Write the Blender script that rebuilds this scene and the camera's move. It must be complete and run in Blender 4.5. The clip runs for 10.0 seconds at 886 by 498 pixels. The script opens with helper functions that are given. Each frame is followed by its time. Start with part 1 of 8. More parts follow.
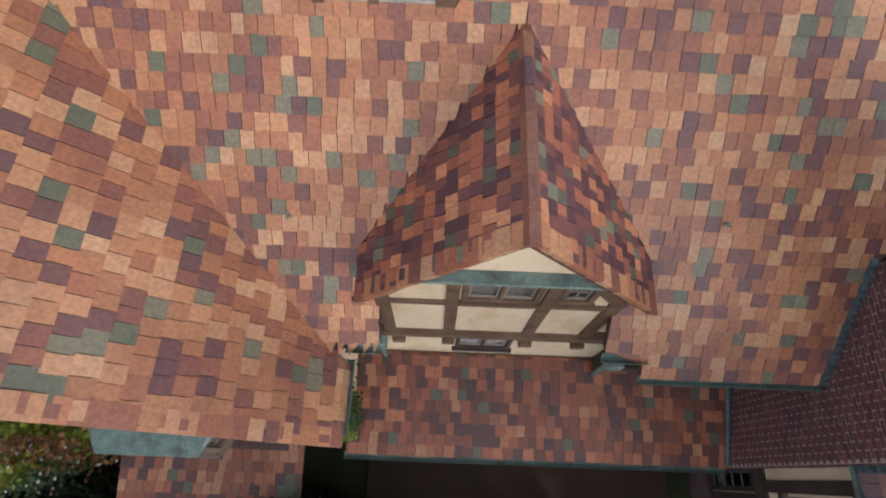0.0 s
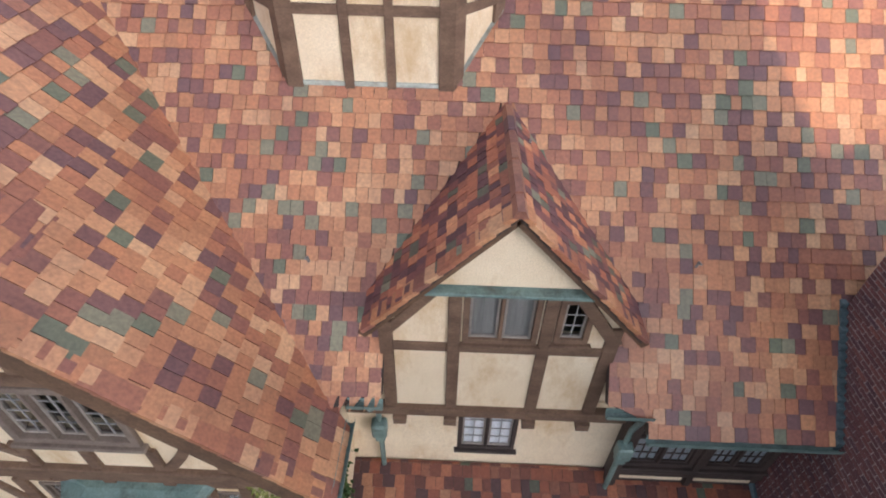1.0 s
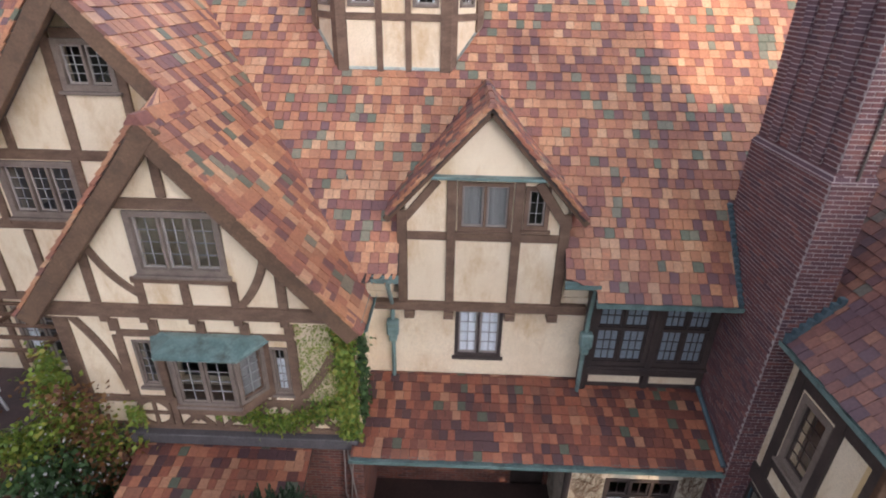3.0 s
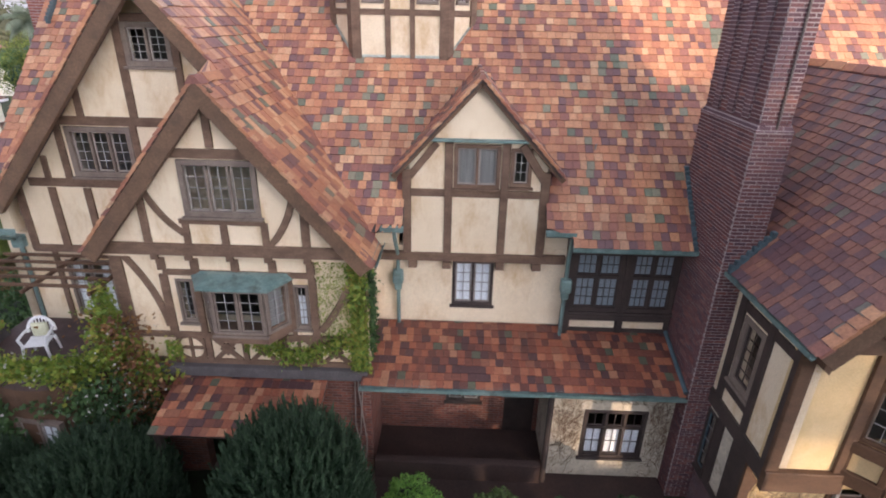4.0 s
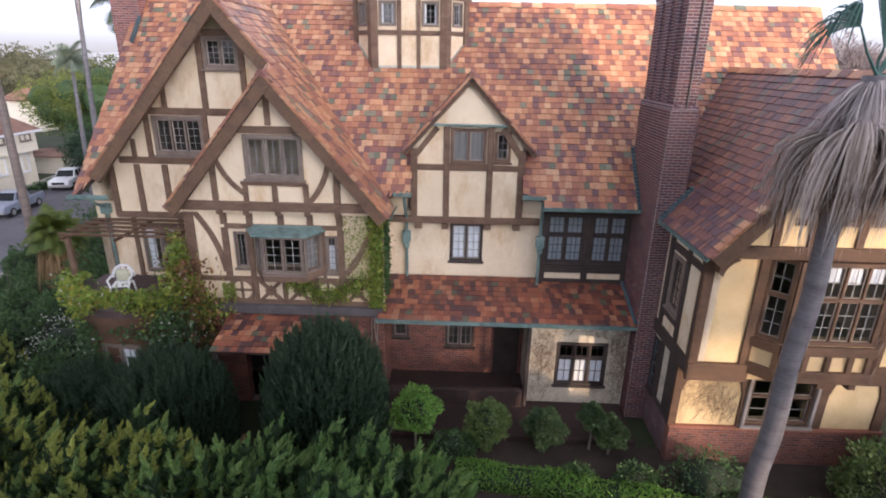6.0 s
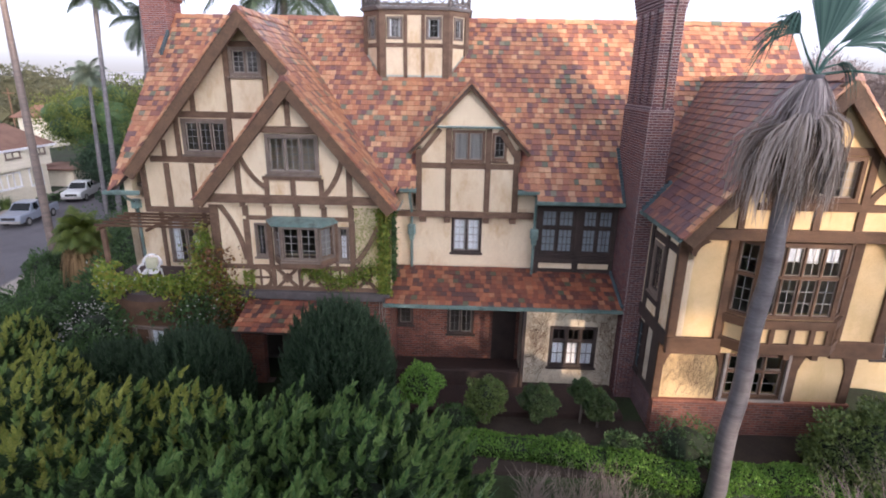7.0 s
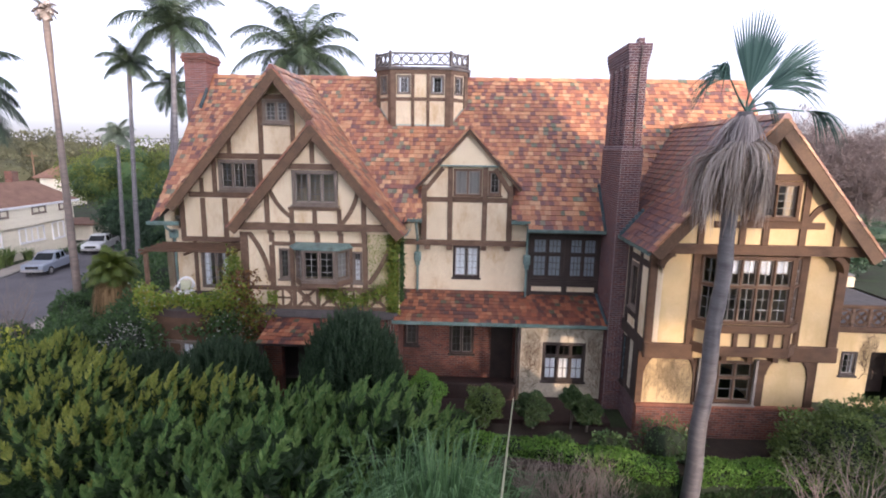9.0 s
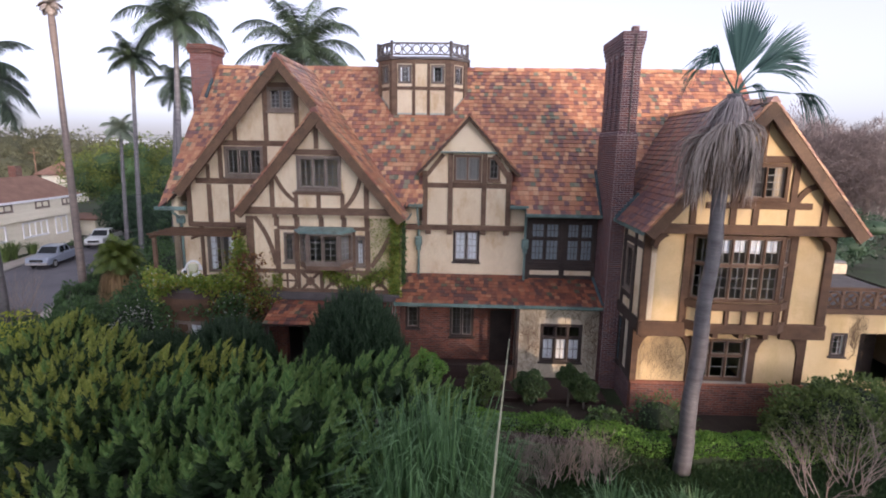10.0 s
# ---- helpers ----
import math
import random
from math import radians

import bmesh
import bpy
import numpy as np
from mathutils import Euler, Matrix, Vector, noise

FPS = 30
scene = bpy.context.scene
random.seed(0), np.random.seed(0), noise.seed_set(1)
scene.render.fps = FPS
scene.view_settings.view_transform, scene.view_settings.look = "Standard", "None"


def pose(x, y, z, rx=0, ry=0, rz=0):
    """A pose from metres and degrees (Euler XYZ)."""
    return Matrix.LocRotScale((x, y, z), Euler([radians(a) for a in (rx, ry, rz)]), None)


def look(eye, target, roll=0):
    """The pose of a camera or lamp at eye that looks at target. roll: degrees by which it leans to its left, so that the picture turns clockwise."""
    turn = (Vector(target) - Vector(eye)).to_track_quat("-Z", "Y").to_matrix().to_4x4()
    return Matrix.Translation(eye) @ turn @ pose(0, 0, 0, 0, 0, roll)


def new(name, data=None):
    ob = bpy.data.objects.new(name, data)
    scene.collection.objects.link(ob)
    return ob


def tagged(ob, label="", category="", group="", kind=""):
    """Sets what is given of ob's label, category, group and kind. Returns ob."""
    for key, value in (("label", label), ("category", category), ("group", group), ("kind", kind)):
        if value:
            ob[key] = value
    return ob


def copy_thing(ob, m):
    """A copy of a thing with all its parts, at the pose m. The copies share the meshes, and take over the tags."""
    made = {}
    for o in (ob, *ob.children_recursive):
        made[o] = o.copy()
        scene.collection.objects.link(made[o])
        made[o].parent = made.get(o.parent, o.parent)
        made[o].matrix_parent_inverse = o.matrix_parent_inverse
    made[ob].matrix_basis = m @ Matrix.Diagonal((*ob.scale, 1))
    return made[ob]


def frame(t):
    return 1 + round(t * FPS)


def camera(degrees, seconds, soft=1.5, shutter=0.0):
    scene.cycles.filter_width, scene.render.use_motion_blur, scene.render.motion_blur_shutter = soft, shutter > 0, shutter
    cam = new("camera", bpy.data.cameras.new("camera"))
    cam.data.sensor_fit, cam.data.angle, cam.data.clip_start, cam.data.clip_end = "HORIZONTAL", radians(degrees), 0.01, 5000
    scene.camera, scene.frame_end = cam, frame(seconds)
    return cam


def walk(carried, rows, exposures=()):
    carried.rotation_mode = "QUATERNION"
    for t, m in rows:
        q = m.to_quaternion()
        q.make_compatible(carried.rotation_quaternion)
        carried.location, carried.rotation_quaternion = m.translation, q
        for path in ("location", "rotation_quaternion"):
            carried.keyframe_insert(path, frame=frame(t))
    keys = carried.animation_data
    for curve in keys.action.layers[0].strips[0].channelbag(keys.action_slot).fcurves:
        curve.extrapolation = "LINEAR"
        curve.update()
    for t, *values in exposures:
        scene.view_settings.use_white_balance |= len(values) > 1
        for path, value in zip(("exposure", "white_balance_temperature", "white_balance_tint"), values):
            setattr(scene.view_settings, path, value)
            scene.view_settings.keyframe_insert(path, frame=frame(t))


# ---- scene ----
cam = camera(79.4, 10.0, 1.9, 0.25)
METRES, EYE, TILT, LEAN, TURN = 18.0, 13.9, 0.0, 0.0, -0.3
ROWS = [
    (0.0, 0.0, 0.0, 0.0, 2.38, -66.92, -1.02),
    (0.5, 0.0029, -0.0641, -0.0236, 2.42, -54.05, -0.92),
    (1.0, 0.0061, -0.1365, -0.0488, 2.41, -41.44, -0.91),
    (1.5, 0.0075, -0.1964, -0.0694, 2.23, -33.89, -1.02),
    (2.0, 0.0084, -0.2631, -0.0937, 2.06, -30.41, -1.1),
    (2.5, 0.0111, -0.3207, -0.1128, 2.11, -28.53, -1.06),
    (4.0, 0.0219, -0.5016, -0.1711, 2.19, -23.84, -1.05),
    (4.5, 0.0249, -0.5526, -0.1839, 2.23, -22.56, -1.04),
    (5.0, 0.0288, -0.6089, -0.1974, 2.27, -20.96, -0.99),
    (5.5, 0.0311, -0.6551, -0.2048, 2.27, -19.91, -0.97),
    (6.0, 0.0325, -0.706, -0.2129, 2.24, -19.51, -0.97),
    (7.5, 0.0336, -0.8294, -0.24, 2.37, -14.18, -0.98),
    (8.0, 0.0361, -0.8639, -0.2473, 2.49, -10.66, -0.9),
    (8.5, 0.0375, -0.8918, -0.2573, 2.52, -10.74, -0.9),
    (9.0, 0.0388, -0.9182, -0.2698, 2.54, -10.83, -0.89),
    (9.5, 0.0392, -0.9359, -0.2808, 2.54, -10.88, -0.88),
    (10.0, 0.0395, -0.9502, -0.293, 2.52, -10.94, -0.85),
]
walk(cam, [(t, pose(0, 0, EYE, TILT, LEAN, TURN) @ pose(METRES * x, METRES * y, METRES * z, 90 + pitch, roll, yaw)) for t, x, y, z, yaw, pitch, roll in ROWS],
     [(0.0, 1.92, 6300, 15), (0.8, 2.08, 6080, 15), (1.5, 2.14, 5950, 16), (4.0, 2.28, 5900, 19), (8.0, 2.30, 5900, 21), (9.5, 2.26, 5900, 21), (9.75, 2.18, 5900, 21), (10.0, 1.93, 5900, 22)])

# ---- world, sun ----
SUN_TO = Vector((0.68, -1.0, 0.15)).normalized()      # towards the sun
world = bpy.data.worlds.new("world")
scene.world = world
world.use_nodes = True
wn = world.node_tree.nodes
sky = wn.new("ShaderNodeTexSky")
sky.sky_type = "NISHITA"
sky.sun_disc = False
sky.sun_elevation = math.asin(SUN_TO.z)
sky.sun_rotation = math.atan2(SUN_TO.x, SUN_TO.y)
sky.air_density, sky.dust_density, sky.ozone_density = 0.35, 3.4, 1.0
haze = wn.new("ShaderNodeHueSaturation")                   # thin haze pales the sky
haze.inputs["Saturation"].default_value = 0.45
world.node_tree.links.new(sky.outputs[0], haze.inputs["Color"])
veil = wn.new("ShaderNodeMix")                              # high thin cloud evens it out
veil.data_type = "RGBA"
veil.inputs["Factor"].default_value = 0.58
veil.inputs["B"].default_value = (1.05, 1.0, 0.93, 1)
world.node_tree.links.new(haze.outputs[0], veil.inputs["A"])
world.node_tree.links.new(veil.outputs["Result"], wn["Background"].inputs[0])
wn["Background"].inputs[1].default_value = 0.215
sun = new("sun", bpy.data.lights.new("sun", "SUN"))
sun.data.energy, sun.data.angle, sun.data.color = 0.95, radians(0.8), (1.0, 0.75, 0.47)
sun.matrix_world = look(SUN_TO * 60, (0, 0, 0))


# ---- materials ----
def material(name, rough=0.7, metal=0.0):
    m = bpy.data.materials.new(name)
    m.use_nodes = True
    b = m.node_tree.nodes["Principled BSDF"]
    b.inputs["Roughness"].default_value = rough
    b.inputs["Metallic"].default_value = metal
    return m, m.node_tree.nodes, m.node_tree.links, b


def ramp(n, stops, mode="LINEAR"):
    r = n.new("ShaderNodeValToRGB")
    r.color_ramp.interpolation = mode
    e = r.color_ramp.elements
    while len(e) < len(stops):
        e.new(0.5)
    for k, (p, c) in enumerate(stops):
        e[k].position, e[k].color = p, (*c, 1)
    return r


def noise_tex(n, l, scale, detail=4.0, rough=0.6, stretch=None):
    t = n.new("ShaderNodeTexNoise")
    t.inputs["Scale"].default_value, t.inputs["Detail"].default_value, t.inputs["Roughness"].default_value = scale, detail, rough
    co = n.new("ShaderNodeTexCoord")
    if stretch:
        mp = n.new("ShaderNodeMapping")
        mp.inputs["Scale"].default_value = stretch
        l.new(co.outputs["Object"], mp.inputs[0])
        l.new(mp.outputs[0], t.inputs["Vector"])
    else:
        l.new(co.outputs["Object"], t.inputs["Vector"])
    return t


def mix(n, l, a, b, fac, mode="MIX"):
    x = n.new("ShaderNodeMix")
    x.data_type, x.blend_type = "RGBA", mode
    for sock, v in ((x.inputs[0], fac), (x.inputs[6], a), (x.inputs[7], b)):
        if hasattr(v, "is_linked"):
            l.new(v, sock)
        elif isinstance(v, tuple):
            sock.default_value = (*v, 1)
        else:
            sock.default_value = v
    return x.outputs[2]


def bump(n, l, b, height, strength, dist=0.01):
    k = n.new("ShaderNodeBump")
    k.inputs["Strength"].default_value, k.inputs["Distance"].default_value = strength, dist
    l.new(height, k.inputs["Height"])
    l.new(k.outputs[0], b.inputs["Normal"])


def plain(name, c1, c2, rough=0.7, scale=3.0, fine=40.0, metal=0.0, bumps=0.3, stretch=None, dirt=None):
    """A surface of two tones at two scales, with fine relief."""
    m, n, l, b = material(name, rough, metal)
    big, small = noise_tex(n, l, scale, 5.0, 0.65, stretch), noise_tex(n, l, fine, 3.0, 0.6, stretch)
    r = ramp(n, [(0.3, c1), (0.7, c2)])
    l.new(big.outputs[0], r.inputs[0])
    g = ramp(n, [(0.25, (0.72, 0.72, 0.72)), (0.75, (1.12, 1.12, 1.12))])
    l.new(small.outputs[0], g.inputs[0])
    col = mix(n, l, r.outputs[0], g.outputs[0], 1.0, "MULTIPLY")
    if dirt:
        d = noise_tex(n, l, dirt[1], 6.0, 0.7, dirt[2] if len(dirt) > 2 else None)
        dr = ramp(n, [(0.5, (0, 0, 0)), (0.72, (1, 1, 1))])
        l.new(d.outputs[0], dr.inputs[0])
        col = mix(n, l, col, dirt[0], dr.outputs[0])
    l.new(col, b.inputs["Base Color"])
    if bumps:
        bump(n, l, b, small.outputs[0], bumps)
    return m


TILE_TONES = [(0.0, (0.470, 0.215, 0.115)), (0.10, (0.400, 0.170, 0.100)), (0.20, (0.560, 0.305, 0.170)), (0.29, (0.340, 0.145, 0.095)), (0.38, (0.570, 0.335, 0.195)),
              (0.46, (0.500, 0.250, 0.135)), (0.54, (0.270, 0.115, 0.090)), (0.62, (0.190, 0.092, 0.090)), (0.69, (0.165, 0.088, 0.094)), (0.74, (0.240, 0.110, 0.090)), (0.79, (0.148, 0.168, 0.120)),
              (0.828, (0.220, 0.220, 0.158)), (0.862, (0.430, 0.205, 0.112)), (0.96, (0.600, 0.375, 0.225))]
WING_TONES = [(0.0, (0.225, 0.108, 0.090)), (0.26, (0.155, 0.082, 0.088)), (0.48, (0.265, 0.125, 0.095)), (0.66, (0.135, 0.083, 0.100)), (0.84, (0.15, 0.142, 0.120)), (0.90, (0.31, 0.155, 0.108))]
PURPLE_TONES = [(0, (0.446, 0.173, 0.109)), (0.14, (0.211, 0.087, 0.090)), (0.32, (0.105, 0.053, 0.070)), (0.5, (0.310, 0.124, 0.090)), (0.6, (0.143, 0.072, 0.090)),
                (0.76, (0.118, 0.139, 0.109)), (0.84, (0.545, 0.236, 0.133)), (0.9, (0.223, 0.254, 0.191)), (0.94, (0.644, 0.322, 0.178))]


def tile_material(name, per_object, tones=None):
    m, n, l, b = material(name, 0.5)
    b.inputs["Specular IOR Level"].default_value = 0.5
    b.inputs["Coat Weight"].default_value, b.inputs["Coat Roughness"].default_value = 0.22, 0.4
    if per_object:
        rnd = n.new("ShaderNodeObjectInfo").outputs["Random"]
    else:
        rnd = n.new("ShaderNodeNewGeometry").outputs["Random Per Island"]
    r = ramp(n, tones or TILE_TONES, "CONSTANT")
    l.new(rnd, r.inputs[0])
    geo = n.new("ShaderNodeNewGeometry")
    t1, t2 = n.new("ShaderNodeTexNoise"), n.new("ShaderNodeTexNoise")
    t1.inputs["Scale"].default_value, t2.inputs["Scale"].default_value = 0.7, 22.0
    t1.inputs["Detail"].default_value = t2.inputs["Detail"].default_value = 5.0
    for t in (t1, t2):
        l.new(geo.outputs["Position"], t.inputs["Vector"])
    g1 = ramp(n, [(0.3, (0.72, 0.68, 0.70)), (0.7, (1.12, 1.10, 1.04))])
    g2 = ramp(n, [(0.3, (0.78, 0.78, 0.80)), (0.7, (1.15, 1.15, 1.12))])
    l.new(t1.outputs[0], g1.inputs[0])
    l.new(t2.outputs[0], g2.inputs[0])
    c = mix(n, l, r.outputs[0], g1.outputs[0], 1.0, "MULTIPLY")
    c = mix(n, l, c, g2.outputs[0], 1.0, "MULTIPLY")
    l.new(c, b.inputs["Base Color"])
    bump(n, l, b, t2.outputs[0], 0.35, 0.006)
    return m


# Redder lean-to tiles, with shade from the walls mixed into their darkness.
RED_TONES = [(0, (0.286, 0.100, 0.058)), (0.2, (0.194, 0.072, 0.050)), (0.36, (0.377, 0.150, 0.085)), (0.5, (0.133, 0.052, 0.042)), (0.66, (0.428, 0.220, 0.130)),
             (0.72, (0.087, 0.045, 0.048)), (0.84, (0.102, 0.120, 0.085)), (0.9, (0.255, 0.110, 0.070))]
M_RED_ONE, M_RED = tile_material("shaded_red_brown_tile_single", True, RED_TONES), tile_material("shaded_red_brown_tile", False, RED_TONES)
M_WING_ONE, M_WING = tile_material("wing_tile_single", True, WING_TONES), tile_material("wing_tile", False, WING_TONES)
M_PURPLE_ONE, M_PURPLE = tile_material("purple_tile_single", True, PURPLE_TONES), tile_material("purple_tile", False, PURPLE_TONES)
M_TILE_ONE, M_TILE = tile_material("clay_tile_single", True), tile_material("clay_tile", False)


def brick_material(name, tones, per_object=False):
    m, n, l, b = material(name, 0.85)
    src = n.new("ShaderNodeObjectInfo").outputs["Random"] if per_object else n.new("ShaderNodeNewGeometry").outputs["Random Per Island"]
    r = ramp(n, tones, "LINEAR")
    l.new(src, r.inputs[0])
    t = noise_tex(n, l, 30.0)
    g = ramp(n, [(0.3, (0.75, 0.75, 0.75)), (0.7, (1.15, 1.15, 1.15))])
    l.new(t.outputs[0], g.inputs[0])
    l.new(mix(n, l, r.outputs[0], g.outputs[0], 1.0, "MULTIPLY"), b.inputs["Base Color"])
    bump(n, l, b, t.outputs[0], 0.4, 0.006)
    return m


BRICK_TONES = [(0.0, (0.105, 0.050, 0.056)), (0.4, (0.150, 0.062, 0.060)), (0.7, (0.085, 0.045, 0.058)), (1.0, (0.215, 0.088, 0.074))]
RED_BRICK_TONES = [(0.0, (0.20, 0.070, 0.058)), (0.4, (0.28, 0.095, 0.072)), (0.7, (0.16, 0.062, 0.058)), (1.0, (0.34, 0.130, 0.095))]
M_REDBRICK, M_REDBRICK_ONE = brick_material("red_chimney_brick", RED_BRICK_TONES), brick_material("red_chimney_brick_single", RED_BRICK_TONES, True)
M_BRICK, M_BRICK_ONE = brick_material("clinker_brick", BRICK_TONES), brick_material("clinker_brick_single", BRICK_TONES, True)


def brick_wall_material(name, c1, c2, mortar):
    m, n, l, b = material(name, 0.85)
    t = n.new("ShaderNodeTexBrick")
    co = n.new("ShaderNodeTexCoord")
    mp = n.new("ShaderNodeMapping")
    mp.inputs["Rotation"].default_value = (radians(90), 0, 0)
    l.new(co.outputs["Object"], mp.inputs[0])
    l.new(mp.outputs[0], t.inputs["Vector"])
    for k, v in (("Color1", c1), ("Color2", c2), ("Mortar", mortar)):
        t.inputs[k].default_value = (*v, 1)
    t.inputs["Scale"].default_value, t.inputs["Mortar Size"].default_value = 1.0, 0.008
    t.inputs["Brick Width"].default_value, t.inputs["Row Height"].default_value = 0.215, 0.075
    s = noise_tex(n, l, 2.0)
    g = ramp(n, [(0.3, (0.7, 0.7, 0.7)), (0.7, (1.2, 1.2, 1.2))])
    l.new(s.outputs[0], g.inputs[0])
    l.new(mix(n, l, t.outputs[0], g.outputs[0], 1.0, "MULTIPLY"), b.inputs["Base Color"])
    bump(n, l, b, t.outputs[1], -0.5, 0.008)
    return m


M_BRICKWALL = brick_wall_material("brick_wall", (0.215, 0.070, 0.042), (0.10, 0.038, 0.032), (0.20, 0.145, 0.12))
M_CLINKERWALL = brick_wall_material("clinker_wall", (0.14, 0.066, 0.068), (0.095, 0.052, 0.066), (0.34, 0.29, 0.29))
M_STUCCO = plain("cream_stucco", (0.73, 0.60, 0.42), (0.82, 0.71, 0.53), 0.9, 0.9, 60.0, bumps=0.25, dirt=((0.53, 0.37, 0.195), 1.6, (1.0, 1.0, 0.45)))
# Wing and annex stucco: golden sunlight and yellow stain mixed into its colour.
M_STUCCO_WARM = plain("sun_tinted_stucco", (0.61, 0.44, 0.225), (0.71, 0.54, 0.30), 0.9, 0.9, 60.0, bumps=0.25, dirt=((0.50, 0.36, 0.17), 1.3, (1.0, 1.0, 0.45)))
M_TIMBER = plain("weathered_timber", (0.100, 0.060, 0.040), (0.205, 0.130, 0.085), 0.8, 2.0, 26.0, bumps=0.5, stretch=(1.0, 1.0, 2.0))
M_TIMBER_WING = plain("umber_timber", (0.072, 0.037, 0.020), (0.128, 0.070, 0.038), 0.8, 2.0, 26.0, bumps=0.5, stretch=(1.0, 1.0, 2.0))
M_TIMBER_DARK = plain("dark_stained_timber", (0.035, 0.026, 0.024), (0.07, 0.05, 0.043), 0.65, 2.0, 30.0, bumps=0.4)
M_BARGE = plain("bargeboard_timber", (0.105, 0.062, 0.038), (0.170, 0.102, 0.060), 0.8, 1.5, 22.0, bumps=0.2, dirt=((0.07, 0.045, 0.03), 2.5))
M_FRAME = plain("window_frame_paint", (0.15, 0.115, 0.095), (0.23, 0.185, 0.15), 0.7, 3.0, 40.0, bumps=0.3)
M_SASH = plain("grey_sash_paint", (0.25, 0.22, 0.195), (0.34, 0.305, 0.275), 0.6, 3.0, 40.0, bumps=0.2)
M_LEAD = plain("lead_came", (0.26, 0.255, 0.25), (0.36, 0.355, 0.345), 0.6, 4.0, 50.0, metal=0.0, bumps=0.0)
M_COPPER = plain("verdigris_copper", (0.10, 0.175, 0.17), (0.22, 0.32, 0.30), 0.45, 2.5, 30.0, bumps=0.3, dirt=((0.06, 0.075, 0.07), 3.0))
M_FLASH = plain("blue_grey_lead", (0.045, 0.075, 0.088), (0.095, 0.145, 0.165), 0.6, 4.0, 30.0, bumps=0.3)
M_CURTAIN = plain("white_curtain", (0.82, 0.84, 0.87), (0.90, 0.91, 0.93), 0.9, 6.0, 60.0, bumps=0.0, stretch=(8, 8, 0.4))
M_BLIND = plain("blue_grey_blind", (0.27, 0.31, 0.34), (0.36, 0.40, 0.43), 0.9, 6.0, 60.0, bumps=0.0, stretch=(0.4, 0.4, 8))
M_TAN = plain("tan_blind", (0.36, 0.28, 0.19), (0.46, 0.37, 0.26), 0.9, 6.0, 60.0, bumps=0.0, stretch=(8, 8, 0.4))
M_NET = plain("grey_net", (0.20, 0.19, 0.18), (0.27, 0.26, 0.245), 0.9, 6.0, 60.0, bumps=0.2, stretch=(8, 8, 0.4))
M_LEDGE = plain("dark_ledge_stone", (0.075, 0.068, 0.070), (0.12, 0.11, 0.112), 0.85, 2.0, 30.0)
M_INSIDE = plain("dim_plaster", (0.20, 0.18, 0.16), (0.26, 0.24, 0.21), 0.9, 1.0, 20.0, bumps=0.1)
M_STONE = plain("grey_stone", (0.16, 0.15, 0.15), (0.25, 0.24, 0.23), 0.85, 2.0, 30.0)
M_IVYSTUCCO = plain("vine_scarred_stucco", (0.50, 0.45, 0.36), (0.68, 0.61, 0.48), 0.9, 2.5, 25.0, bumps=0.5, dirt=((0.22, 0.17, 0.11), 2.4))
M_WHITE = plain("white_plastic", (0.72, 0.73, 0.75), (0.8, 0.8, 0.82), 0.4, 3.0, 50.0, bumps=0.05)
M_IRON = plain("painted_iron", (0.09, 0.075, 0.07), (0.15, 0.125, 0.11), 0.6, 5.0, 40.0)
M_ASPHALT = plain("asphalt", (0.10, 0.096, 0.108), (0.15, 0.142, 0.158), 0.9, 0.3, 30.0)
M_CONCRETE = plain("concrete", (0.32, 0.29, 0.26), (0.42, 0.38, 0.34), 0.9, 0.8, 20.0)
M_TERRACOTTA = plain("red_paving", (0.22, 0.085, 0.055), (0.32, 0.13, 0.08), 0.85, 1.5, 25.0)


def glass_material():
    m, n, l, b = material("window_glass", 0.03)
    n.remove(b)
    t = noise_tex(n, l, 2.5, 2.0)
    k = n.new("ShaderNodeBump")
    k.inputs["Strength"].default_value, k.inputs["Distance"].default_value = 0.15, 0.02
    l.new(t.outputs[0], k.inputs["Height"])
    clear, gloss, fr, ms = n.new("ShaderNodeBsdfTransparent"), n.new("ShaderNodeBsdfGlossy"), n.new("ShaderNodeLayerWeight"), n.new("ShaderNodeMixShader")
    clear.inputs[0].default_value = (0.93, 0.96, 0.98, 1)
    gloss.inputs["Roughness"].default_value = 0.03
    fr.inputs["Blend"].default_value = 0.5
    rise, fac = n.new("ShaderNodeMath"), n.new("ShaderNodeMath")        # reflects more towards grazing, the same from both sides
    rise.operation, rise.inputs[1].default_value = "POWER", 4.0
    fac.operation, fac.inputs[1].default_value, fac.inputs[2].default_value = "MULTIPLY_ADD", 0.85, 0.07
    l.new(fr.outputs["Facing"], rise.inputs[0])
    l.new(rise.outputs[0], fac.inputs[0])
    l.new(k.outputs[0], gloss.inputs["Normal"])
    l.new(fac.outputs[0], ms.inputs[0])
    l.new(clear.outputs[0], ms.inputs[1])
    l.new(gloss.outputs[0], ms.inputs[2])
    l.new(ms.outputs[0], n["Material Output"].inputs[0])
    return m


M_GLASS = glass_material()


